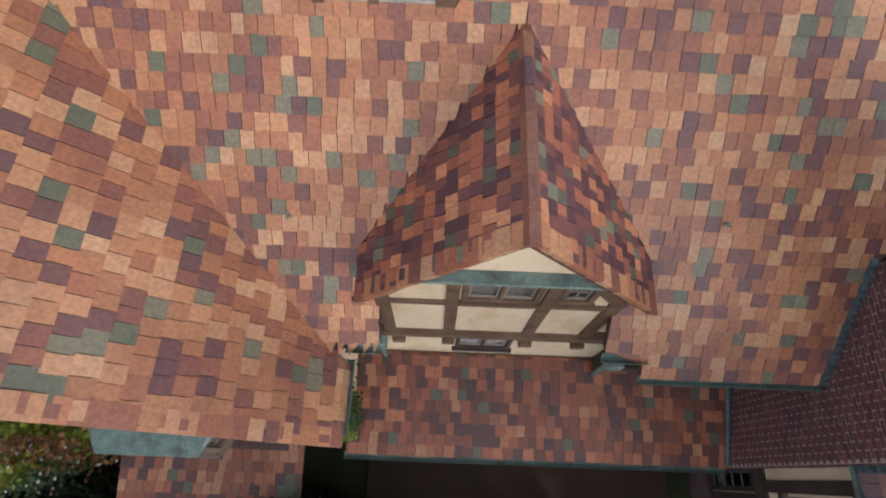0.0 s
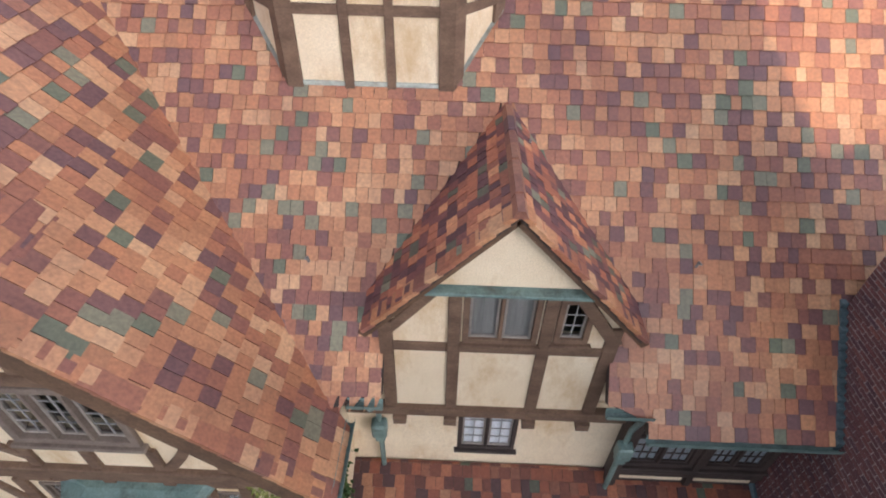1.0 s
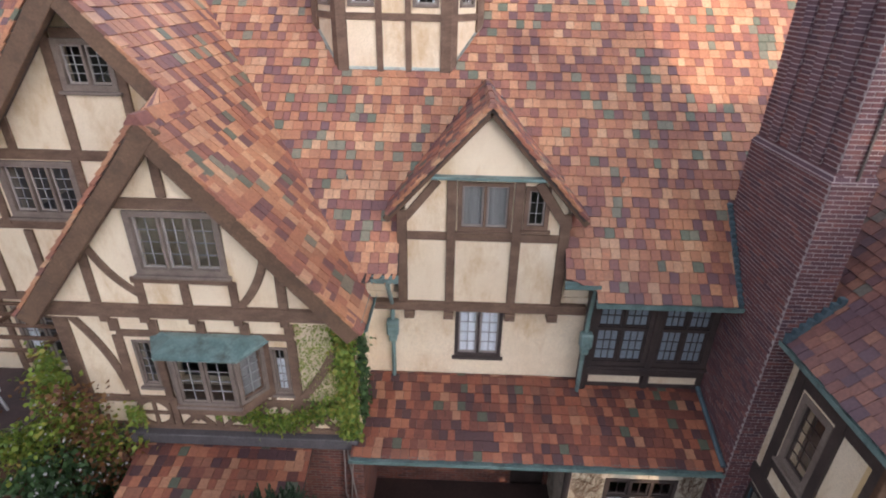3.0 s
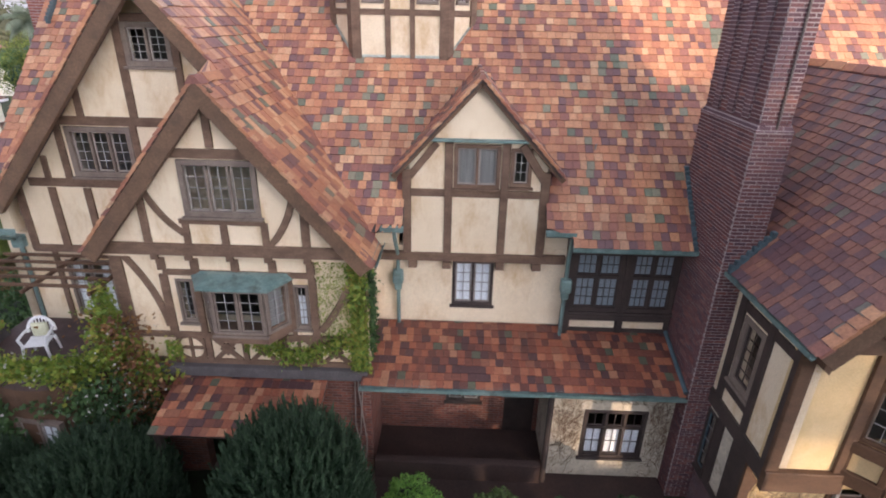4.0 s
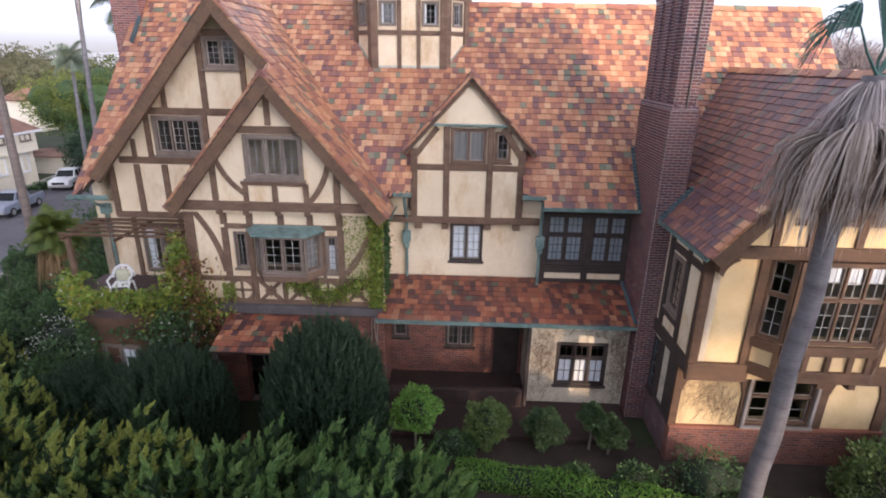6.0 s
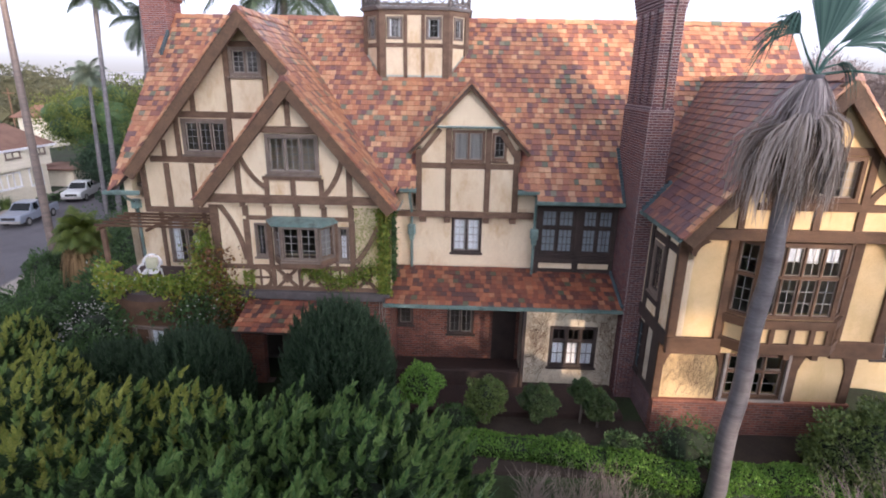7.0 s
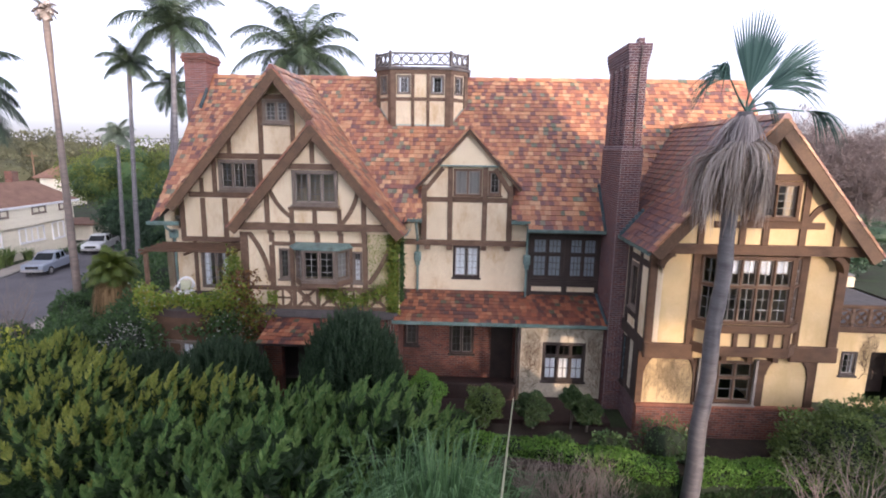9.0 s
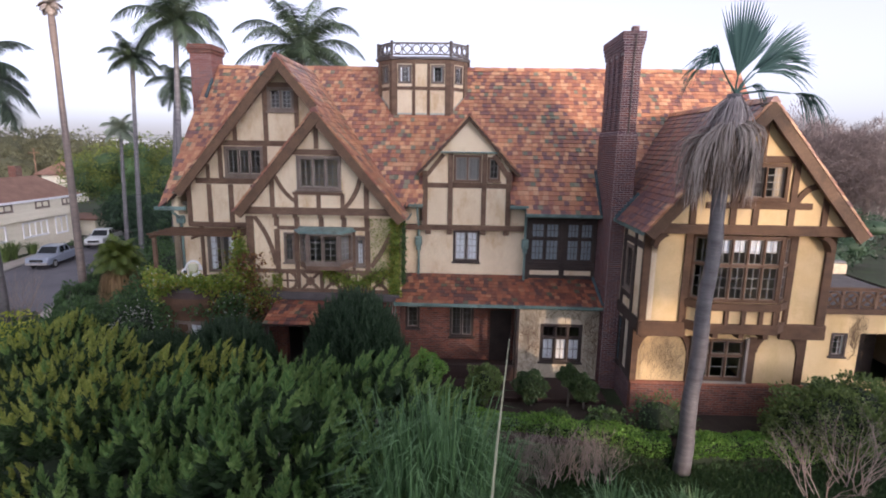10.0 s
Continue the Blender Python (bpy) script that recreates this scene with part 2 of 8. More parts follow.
def leaf_material(name, stops, rough=0.6, trans=0.25):
    m, n, l, b = material(name, rough)
    r = ramp(n, stops)
    rnd = n.new("ShaderNodeNewGeometry")
    t = noise_tex(n, l, 0.7, 3.0)
    a = n.new("ShaderNodeMath")
    a.operation = "MULTIPLY_ADD"
    l.new(rnd.outputs["Random Per Island"], a.inputs[0])
    a.inputs[1].default_value = 0.55
    s = n.new("ShaderNodeMath")
    s.operation = "MULTIPLY"
    l.new(t.outputs[0], s.inputs[0])
    s.inputs[1].default_value = 0.45
    l.new(s.outputs[0], a.inputs[2])
    l.new(a.outputs[0], r.inputs[0])
    l.new(r.outputs[0], b.inputs["Base Color"])
    tr = n.new("ShaderNodeBsdfTranslucent")
    l.new(r.outputs[0], tr.inputs[0])
    ms = n.new("ShaderNodeMixShader")
    ms.inputs[0].default_value = trans
    l.new(b.outputs[0], ms.inputs[1])
    l.new(tr.outputs[0], ms.inputs[2])
    l.new(ms.outputs[0], n["Material Output"].inputs[0])
    return m


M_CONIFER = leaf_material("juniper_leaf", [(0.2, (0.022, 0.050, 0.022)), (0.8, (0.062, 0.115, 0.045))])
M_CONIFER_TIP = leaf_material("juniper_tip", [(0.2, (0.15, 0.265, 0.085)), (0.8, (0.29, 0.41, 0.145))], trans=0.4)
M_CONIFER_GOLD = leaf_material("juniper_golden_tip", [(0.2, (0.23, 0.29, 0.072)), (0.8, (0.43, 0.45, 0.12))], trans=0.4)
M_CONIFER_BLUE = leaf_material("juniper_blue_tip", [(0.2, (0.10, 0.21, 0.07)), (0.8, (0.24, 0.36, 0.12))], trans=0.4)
M_YEW = leaf_material("yew_leaf", [(0.2, (0.015, 0.036, 0.020)), (0.8, (0.044, 0.090, 0.044))])
M_HEDGE = leaf_material("hedge_leaf", [(0.2, (0.075, 0.18, 0.03)), (0.8, (0.22, 0.40, 0.07))], trans=0.35)
M_BROAD = leaf_material("broad_leaf", [(0.2, (0.026, 0.060, 0.022)), (0.8, (0.085, 0.16, 0.05))])
M_YELLOWGREEN = leaf_material("light_leaf", [(0.25, (0.045, 0.085, 0.02)), (0.8, (0.20, 0.23, 0.045))])
M_VINE = leaf_material("vine_leaf", [(0.2, (0.09, 0.17, 0.03)), (0.6, (0.27, 0.35, 0.055)), (0.85, (0.36, 0.24, 0.06))])
M_REDLEAF = leaf_material("autumn_leaf", [(0.2, (0.12, 0.05, 0.03)), (0.8, (0.24, 0.13, 0.04))])
M_FLOWER = leaf_material("white_blossom", [(0.2, (0.40, 0.39, 0.37)), (0.8, (0.60, 0.59, 0.56))], 0.7)
M_FAN = leaf_material("fan_palm_leaf", [(0.2, (0.035, 0.09, 0.08)), (0.8, (0.105, 0.20, 0.17))], 0.75)
M_FEATHER = leaf_material("feather_palm_leaf", [(0.2, (0.022, 0.042, 0.026)), (0.8, (0.075, 0.11, 0.06))], 0.5, 0.2)
M_DEADFROND = leaf_material("dead_frond", [(0.2, (0.20, 0.165, 0.14)), (0.8, (0.52, 0.46, 0.42))], 0.8)
M_REED = leaf_material("reed_grass", [(0.2, (0.042, 0.105, 0.040)), (0.8, (0.155, 0.28, 0.115))], 0.5)
# Near-black fill for shrub cores: the shade between leaves put into colour.
M_CORE = plain("painted_inner_shade", (0.010, 0.018, 0.009), (0.022, 0.036, 0.016), 1.0, 4.0, 25.0, bumps=1.0)
M_PALMBARK = plain("grey_palm_bark", (0.075, 0.070, 0.076), (0.165, 0.155, 0.165), 0.5, 1.2, 10.0, bumps=0.5, stretch=(1, 1, 5.0))
M_STALK = plain("pale_stalk", (0.42, 0.43, 0.30), (0.55, 0.55, 0.40), 0.8)
M_TWIG = plain("bare_twig", (0.19, 0.15, 0.13), (0.31, 0.26, 0.23), 0.9, 4.0, 30.0)
M_BARK = plain("grey_bark", (0.14, 0.12, 0.105), (0.26, 0.225, 0.195), 0.9, 1.5, 14.0, bumps=0.7, stretch=(1, 1, 3.0))
M_GRASS = leaf_material("lawn_blade", [(0.2, (0.018, 0.045, 0.014)), (0.8, (0.045, 0.095, 0.026))], 0.7)


# ---- mesh helpers ----
def part(name, bm, mat, parent=None, label="", smooth=False):
    """Link a bmesh as one mesh object under a thing or part."""
    me = bpy.data.meshes.new(name)
    if isinstance(bm, tuple):
        me.from_pydata(bm[0], [], bm[1])
        me.validate()
    else:
        bmesh.ops.recalc_face_normals(bm, faces=bm.faces)
        bm.to_mesh(me)
        bm.free()
    if mat is not None:
        me.materials.append(mat)
    if smooth:
        me.polygons.foreach_set("use_smooth", [True] * len(me.polygons))
    ob = new(name, me)
    if parent is not None:
        ob.parent = parent
        if parent.type == "EMPTY":
            ob.matrix_parent_inverse = Matrix.Translation(-parent.location)
    if label:
        ob["label"] = label
    return ob


def thing(name, at, label, category, group="", kind=""):
    e = new(name)
    e.location = at
    e.empty_display_size = 0.2
    return tagged(e, label, category, group, kind)


def box(bm, x0, x1, y0, y1, z0, z1, m=None, bevel=0.0):
    vs = [bm.verts.new(v) for v in ((x0, y0, z0), (x1, y0, z0), (x1, y1, z0), (x0, y1, z0), (x0, y0, z1), (x1, y0, z1), (x1, y1, z1), (x0, y1, z1))]
    fs = [bm.faces.new([vs[i] for i in f]) for f in ((3, 2, 1, 0), (4, 5, 6, 7), (0, 1, 5, 4), (1, 2, 6, 5), (2, 3, 7, 6), (3, 0, 4, 7))]
    if bevel:
        es = list({e for f in fs for e in f.edges})
        r = bmesh.ops.bevel(bm, geom=es, offset=bevel, segments=1, affect="EDGES")
        vs = list({v for f in r["faces"] for v in f.verts} | {v for v in vs if v.is_valid})
    if m is not None:
        bmesh.ops.transform(bm, matrix=m, verts=vs)
    return bm


def tube(bm, pts, radii, seg=8, cap=True):
    """A round tapered tube through points."""
    pts = [Vector(p) for p in pts]
    rings = []
    for i, p in enumerate(pts):
        d = (pts[min(i + 1, len(pts) - 1)] - pts[max(i - 1, 0)]).normalized()
        a = d.orthogonal().normalized() if abs(d.z) > 0.99 or i == 0 else (ref - d * ref.dot(d)).normalized()
        ref = a
        b = d.cross(a)
        r = radii[i] if hasattr(radii, "__len__") else radii
        rings.append([bm.verts.new(p + (a * math.cos(2 * math.pi * k / seg) + b * math.sin(2 * math.pi * k / seg)) * r) for k in range(seg)])
    for r0, r1 in zip(rings, rings[1:]):
        for k in range(seg):
            bm.faces.new((r0[k], r0[(k + 1) % seg], r1[(k + 1) % seg], r1[k]))
    if cap:
        bm.faces.new(rings[0][::-1])
        bm.faces.new(rings[-1])
    return bm


def beam(bm, p, q, w, y0, y1, m=None, jitter=0.006):
    """A timber in the plane of a wall from p to q (x, z), w wide, from depth y0 (front) to y1."""
    p, q = Vector((p[0], 0, p[1])), Vector((q[0], 0, q[1]))
    d = (q - p).normalized()
    s = Vector((d.z, 0, -d.x)) * (w / 2)
    vs = []
    for y, k in ((y0, 0.92), (y0 + 0.012, 1.0), (y1, 1.0)):
        for c, sg in ((p, -1), (p, 1), (q, 1), (q, -1)):
            j = random.uniform(-jitter, jitter)
            e = d * (0.006 * (1 if c is p else -1)) if k < 1 else Vector()
            vs.append(bm.verts.new(c + e + s * sg * k + Vector((j, y, j))))
    for a in (0, 4):
        for i in range(4):
            bm.faces.new((vs[a + i], vs[a + (i + 1) % 4], vs[a + 4 + (i + 1) % 4], vs[a + 4 + i]))
    bm.faces.new(vs[:4])
    bm.faces.new(vs[8:])
    if m is not None:
        bmesh.ops.transform(bm, matrix=m, verts=vs)


def timber(parent, m, p, q, w, front=-0.05, back=0.02, mat=None, name="timber"):
    bm = bmesh.new()
    front += (0.009 if abs(q[1] - p[1]) < abs(q[0] - p[0]) else 0.0) + random.uniform(0.0, 0.004)
    beam(bm, p, q, w, front, back, m)
    return part(name, bm, mat or M_TIMBER, parent)


def brace(parent, m, p, q, w, sag, front=-0.045, mat=None, name="brace"):
    """A curved brace from p to q, bowed sideways by sag."""
    p, q = Vector((p[0], 0, p[1])), Vector((q[0], 0, q[1]))
    d = (q - p).normalized()
    s = Vector((d.z, 0, -d.x))
    bm = bmesh.new()
    rows, n = [], 8
    for i in range(n + 1):
        f = i / n
        c = p.lerp(q, f) + s * sag * 4 * f * (1 - f)
        rows.append([bm.verts.new(c + s * k + Vector((0, y, 0))) for k, y in ((-w / 2, 0.02), (-w / 2, front + 0.01), (-w / 2.3, front), (w / 2.3, front), (w / 2, front + 0.01), (w / 2, 0.02))])
    for a, b in zip(rows, rows[1:]):
        for k in range(5):
            bm.faces.new((a[k], a[k + 1], b[k + 1], b[k]))
    bm.faces.new(rows[0])
    bm.faces.new(rows[-1][::-1])
    bmesh.ops.transform(bm, matrix=m, verts=bm.verts)
    return part(name, bm, mat or M_TIMBER, parent)


def wall(name, m, x0, x1, z0, z1, holes=(), thick=0.25, cuts=(), mat=None, parent=None, label=""):
    """A wall in its own plane (y = 0 is the face, +y inward) with openings; cuts: lines (x, z, nx, nz), what lies along the normal is cut away."""
    xs = sorted({x0, x1, *[h[0] for h in holes], *[h[1] for h in holes]})
    zs = sorted({z0, z1, *[h[2] for h in holes], *[h[3] for h in holes]})
    xs, zs = [v for v in xs if x0 <= v <= x1], [v for v in zs if z0 <= v <= z1]
    bm = bmesh.new()
    full = {}
    for i in range(len(xs) - 1):
        for j in range(len(zs) - 1):
            cx, cz = (xs[i] + xs[i + 1]) / 2, (zs[j] + zs[j + 1]) / 2
            full[i, j] = not any(h[0] < cx < h[1] and h[2] < cz < h[3] for h in holes)
    vert = {}

    def v(i, j, k):
        if (i, j, k) not in vert:
            vert[i, j, k] = bm.verts.new((xs[i], thick * k, zs[j]))
        return vert[i, j, k]
    for (i, j), f in full.items():
        if not f:
            continue
        bm.faces.new((v(i, j, 0), v(i + 1, j, 0), v(i + 1, j + 1, 0), v(i, j + 1, 0)))
        bm.faces.new((v(i, j, 1), v(i, j + 1, 1), v(i + 1, j + 1, 1), v(i + 1, j, 1)))
        for (a, b), e in (((i - 1, j), ((i, j), (i, j + 1))), ((i + 1, j), ((i + 1, j + 1), (i + 1, j))), ((i, j - 1), ((i + 1, j), (i, j))), ((i, j + 1), ((i, j + 1), (i + 1, j + 1)))):
            if not full.get((a, b), False):
                bm.faces.new((v(*e[0], 0), v(*e[1], 0), v(*e[1], 1), v(*e[0], 1)))
    for x, z, nx, nz in cuts:
        bmesh.ops.bisect_plane(bm, geom=bm.verts[:] + bm.edges[:] + bm.faces[:], plane_co=(x, 0, z), plane_no=(nx, 0, nz), clear_outer=True)
    bmesh.ops.transform(bm, matrix=m, verts=bm.verts)
    return part(name, bm, mat or M_STUCCO, parent, label)


def front(y):
    return Matrix.Translation((0, y, 0))


def facing(x, y, degrees):
    """A wall plane through (x, y), turned by degrees about z: 0 faces -y, -90 faces -x."""
    return pose(x, y, 0, 0, 0, degrees)


def ring(bm, x0, x1, z0, z1, w, y0, y1, m=None):
    """A closed rectangular frame, w wide."""
    loops = []
    for y, o, i in ((y0, 0.006, w - 0.006), (y0 + 0.008, 0.0, w), (y1, 0.0, w)):
        loops.append([[bm.verts.new((x, y, z)) for x, z in ((x0 + k, z0 + k), (x1 - k, z0 + k), (x1 - k, z1 - k), (x0 + k, z1 - k))] for k in (o, i)])
    vs = [v for l in loops for r in l for v in r]
    for k in range(4):
        n = (k + 1) % 4
        for p, q in zip(loops, loops[1:]):
            bm.faces.new((p[0][k], q[0][k], q[0][n], p[0][n]))
            bm.faces.new((p[1][k], p[1][n], q[1][n], q[1][k]))
        bm.faces.new((loops[0][0][k], loops[0][0][n], loops[0][1][n], loops[0][1][k]))
        bm.faces.new((loops[2][0][k], loops[2][1][k], loops[2][1][n], loops[2][0][n]))
    if m is not None:
        bmesh.ops.transform(bm, matrix=m, verts=vs)


def window(parent, m, x0, x1, z0, z1, lights=3, cols=2, rows=4, transom=0.0, frame_w=0.08, sash=None, frame=None, curtain=0.0, sill=True, label="", out=-0.03, deep=0.10, cloth=None, drop=1.0):
    """A leaded casement window: frame > sash, lead lattice, pane, curtain, sill."""
    frame, sash = frame or M_FRAME, sash or M_SASH
    bm = bmesh.new()
    ring(bm, x0, x1, z0, z1, frame_w, out, deep, m)
    win = part("window", bm, frame, parent, label)
    w = (x1 - x0 - 2 * frame_w) / lights
    for k in range(1, lights):
        c = x0 + frame_w + w * k
        bm = bmesh.new()
        box(bm, c - 0.024, c + 0.024, out + 0.008, deep, z0 + frame_w, z1 - frame_w, m, 0.006)
        part("mullion", bm, frame, win)
    bands = [(z0 + frame_w, z1 - frame_w)]
    if transom:
        zt = z0 + (z1 - z0) * transom
        bm = bmesh.new()
        box(bm, x0 + frame_w, x1 - frame_w, out + 0.004, deep, zt - 0.035, zt + 0.035, m, 0.006)
        part("transom", bm, frame, win)
        bands = [(z0 + frame_w, zt - 0.035), (zt + 0.035, z1 - frame_w)]
    if sill:
        bm = bmesh.new()
        box(bm, x0 - 0.05, x1 + 0.05, out - 0.05, 0.03, z0 - 0.06, z0 - 0.004, m, 0.01)
        part("sill", bm, frame, win)
    for k in range(lights):
        for (za, zb) in bands:
            a, b = x0 + frame_w + w * k + (0.03 if k else 0.002), x0 + frame_w + w * (k + 1) - (0.03 if k < lights - 1 else 0.002)
            bm = bmesh.new()
            t = 0.034
            ring(bm, a, b, za, zb, t, 0.012, 0.05, m)
            s = part("sash", bm, sash, win)
            bm = bmesh.new()
            r = max(1, round(rows * (zb - za) / (z1 - z0 - 2 * frame_w)))
            for i in range(1, cols):
                x = a + t + (b - a - 2 * t) * i / cols
                box(bm, x - 0.007, x + 0.007, 0.020, 0.040, za + t, zb - t, m)
            for j in range(1, r):
                z = za + t + (zb - za - 2 * t) * j / r
                box(bm, a + t, b - t, 0.022, 0.038, z - 0.007, z + 0.007, m)
            if len(bm.verts):
                part("lead_lattice", bm, M_TIMBER_DARK if sash is M_TIMBER_DARK else M_LEAD, win)
            else:
                bm.free()
            bm = bmesh.new()
            tilt = random.uniform(-0.004, 0.004)
            vs = [bm.verts.new(p) for p in ((a + t - 0.01, 0.030 + tilt, za + t - 0.01), (b - t + 0.01, 0.030 - tilt, za + t - 0.01), (b - t + 0.01, 0.030 - tilt, zb - t + 0.01), (a + t - 0.01, 0.030 + tilt, zb - t + 0.01))]
            bm.faces.new(vs)
            bmesh.ops.transform(bm, matrix=m, verts=bm.verts)
            g = part("pane", bm, M_GLASS, win)
            g.visible_shadow = False
    if curtain:
        bm = bmesh.new()
        n = int((x1 - x0) / 0.04)
        a, b = x0 + 0.03, x1 - 0.03
        rows_ = []
        for i in range(n + 1):
            x = a + (b - a) * i / n
            if curtain < 1 and abs(i / n - 0.5) < (1 - curtain) / 2:
                rows_.append(None)
                continue
            y = 0.062 + 0.006 * math.sin(i * 1.9) + 0.010 * math.sin(i * 0.7)
            rows_.append([bm.verts.new((x, y, z)) for z in (z0 + 0.02, z0 + (z1 - z0) * drop - 0.03)])
        for p, q in zip(rows_, rows_[1:]):
            if p and q:
                bm.faces.new((p[0], q[0], q[1], p[1]))
        bmesh.ops.transform(bm, matrix=m, verts=bm.verts)
        part("curtain", bm, cloth or M_CURTAIN, win, "white gathered curtain" if cloth is None else "dull net curtain")
    return win


# ---- tiled roofs ----
TILE_W, TILE_E = 0.178, 0.205


def tile_corners(ul, ur, vl, vh, tl, tr, lift, th=0.016):
    """Eight corners of one tile in the roof's plane: lower edge ul..ur at vl, upper edge tl..tr at vh."""
    lo, hi = lift, 0.004
    return [(ul, vl, lo - th), (ur, vl, lo - th), (tr, vh, hi - th), (tl, vh, hi - th), (ul, vl, lo), (ur, vl, lo), (tr, vh, hi), (tl, vh, hi)]


BOX_FACES = [(4, 5, 6, 7), (0, 1, 5, 4), (1, 2, 6, 5), (3, 0, 4, 7)]


def roof(house, name, origin, u, v, vmax, spans, near, label, count=300, deck=0.14, mats=None, big=1.0):
    """A tiled slope: rows from the eave up; spans(d) gives the stretches of u covered at distance d up the slope."""
    tw, te = TILE_W * big, TILE_E * big
    o, u, v = Vector(origin), Vector(u).normalized(), Vector(v).normalized()
    nrm = u.cross(v)
    basis = Matrix((u, v, nrm)).transposed()
    rows = int(math.ceil(vmax / te))
    verts, faces = [], []
    for r in range(rows):                              # the boarding beneath
        for (a0, a1), (b0, b1) in merged(spans)(r * te + 1e-3, min((r + 1) * te, vmax) - 1e-3):
            k = len(verts)
            for dz in (-deck, -0.02):
                verts += [o + basis @ Vector(p) for p in ((a0, r * te, dz), (a1, r * te, dz), (b1, min((r + 1) * te, vmax), dz), (b0, min((r + 1) * te, vmax), dz))]
            faces += [tuple(k + i for i in f) for f in ((3, 2, 1, 0), (4, 5, 6, 7), (0, 1, 5, 4), (1, 2, 6, 5), (2, 3, 7, 6), (3, 0, 4, 7))]
    bm = bmesh.new()
    vv = [bm.verts.new(p) for p in verts]
    for f in faces:
        bm.faces.new([vv[i] for i in f])
    bmesh.ops.remove_doubles(bm, verts=bm.verts, dist=0.012)
    slab = part("roof", bm, M_TIMBER_DARK, house, label)
    full, rest = [], []
    rng = random.Random(name)
    for r in range(rows):
        vl, vh = r * te - 0.02, min((r + 1) * te + 0.03, vmax)
        for (a0, a1), (b0, b1) in merged(spans)(r * te + 1e-3, min((r + 1) * te, vmax) - 1e-3):
            x = min(a0, b0) - rng.uniform(0, tw)
            end = max(a1, b1)
            while x < end:
                w = tw * rng.choice((0.8, 0.95, 1.0, 1.0, 1.05, 1.15))
                l0, l1, t0, t1 = max(x + 0.003, a0), min(x + w - 0.003, a1), max(x + 0.003, b0), min(x + w - 0.003, b1)
                lift = rng.uniform(0.022, 0.036)
                dv = rng.uniform(-0.010, 0.010)
                if l1 - l0 > 0.02 or t1 - t0 > 0.02:
                    whole = abs((l1 - l0) - (t1 - t0)) < 1e-4 and l1 - l0 > 0.12 and vh < vmax
                    l1, t1 = max(l1, l0 + 0.004), max(t1, t0 + 0.004)
                    (full if whole else rest).append((l0, l1, vl + dv, vh, t0, t1, lift))
                x += w
    full.sort(key=lambda t: (t[0] - near[0]) ** 2 + (t[2] - near[1]) ** 2)
    rest += full[count:]
    verts, faces = [], []
    for l0, l1, vl, vh, t0, t1, lift in rest:
        k = len(verts)
        verts += [o + basis @ Vector(p) for p in tile_corners(l0, l1, vl, vh, t0, t1, lift)]
        faces += [tuple(k + i for i in f) for f in BOX_FACES]
    tagged(part("roof_tiles", (verts, faces), (mats or (M_TILE, M_TILE_ONE))[0], slab), "multicoloured flat clay roof tiles", "", "", "stuff")
    shared = {}
    for l0, l1, vl, vh, t0, t1, lift in full[:count]:
        w = round((l1 - l0) / 0.01) * 0.01
        if w not in shared:
            me = bpy.data.meshes.new("roof_tile")
            h = te + 0.05
            me.from_pydata(tile_corners(0, w, 0, h, 0, w, 0.029), [], BOX_FACES)
            me.materials.append((mats or (M_TILE, M_TILE_ONE))[1])
            shared[w] = me
        t = new("roof_tile", shared[w])
        t.parent = slab
        t.matrix_basis = Matrix.Translation(o + basis @ Vector((l0, vl, (lift - 0.029) * 0.5))) @ basis.to_4x4()
    return slab


def ridge_caps(house, p, q, w=0.15, drop=0.13, step=0.34, mat=None):
    """A row of bent ridge tiles from p to q."""
    p, q = Vector(p), Vector(q)
    d = (q - p).normalized()
    s = Vector((d.y, -d.x, 0)).normalized()
    n = max(1, int((q - p).length / step))
    verts, faces = [], []
    for i in range(n):
        a, b = p + d * (i * step), p + d * min((i + 1) * step + 0.02, (q - p).length)
        lift = 0.03 if i % 2 else 0.018
        k = len(verts)
        for c, e in ((a, lift), (b, lift - 0.012)):
            verts += [c - s * w + Vector((0, 0, e - drop)), c - s * 0.04 + Vector((0, 0, e + 0.02)), c + s * 0.04 + Vector((0, 0, e + 0.02)), c + s * w + Vector((0, 0, e - drop))]
        faces += [(k, k + 1, k + 5, k + 4), (k + 1, k + 2, k + 6, k + 5), (k + 2, k + 3, k + 7, k + 6), (k, k + 3, k + 2, k + 1), (k + 4, k + 5, k + 6, k + 7)]
    return part("ridge_tiles", (verts, faces), mat or M_TILE, house, "row of clay ridge tiles")


def verge(house, p, q, w=0.06):
    """A row of clay verge tiles along a gable edge from p up to q."""
    p, q = Vector(p), Vector(q)
    d = (q - p).normalized()
    n = Vector((-d.z, 0, d.x))
    n = n if n.z > 0 else -n
    verts, faces, t, rng = [], [], 0.0, random.Random(p.x)
    while t < (q - p).length:
        e = min(t + TILE_E + 0.03, (q - p).length)
        lift = rng.uniform(0.030, 0.042)
        k = len(verts)
        for y0, y1 in ((-0.045, 0.20),):
            for c, hgt in ((p + d * t, lift), (p + d * e, 0.012)):
                verts += [c + Vector((0, y0, 0)) + n * (hgt - 0.055), c + Vector((0, y0, 0)) + n * hgt, c + Vector((0, y1, 0)) + n * hgt, c + Vector((0, y1, 0)) + n * (hgt - 0.055)]
        faces += [(k + a, k + (a + 1) % 4, k + 4 + (a + 1) % 4, k + 4 + a) for a in range(4)] + [(k, k + 1, k + 2, k + 3), (k + 4, k + 5, k + 6, k + 7)]
        t += TILE_E
    return part("verge_tiles", (verts, faces), M_TILE, house, "row of clay tiles along the gable edge")


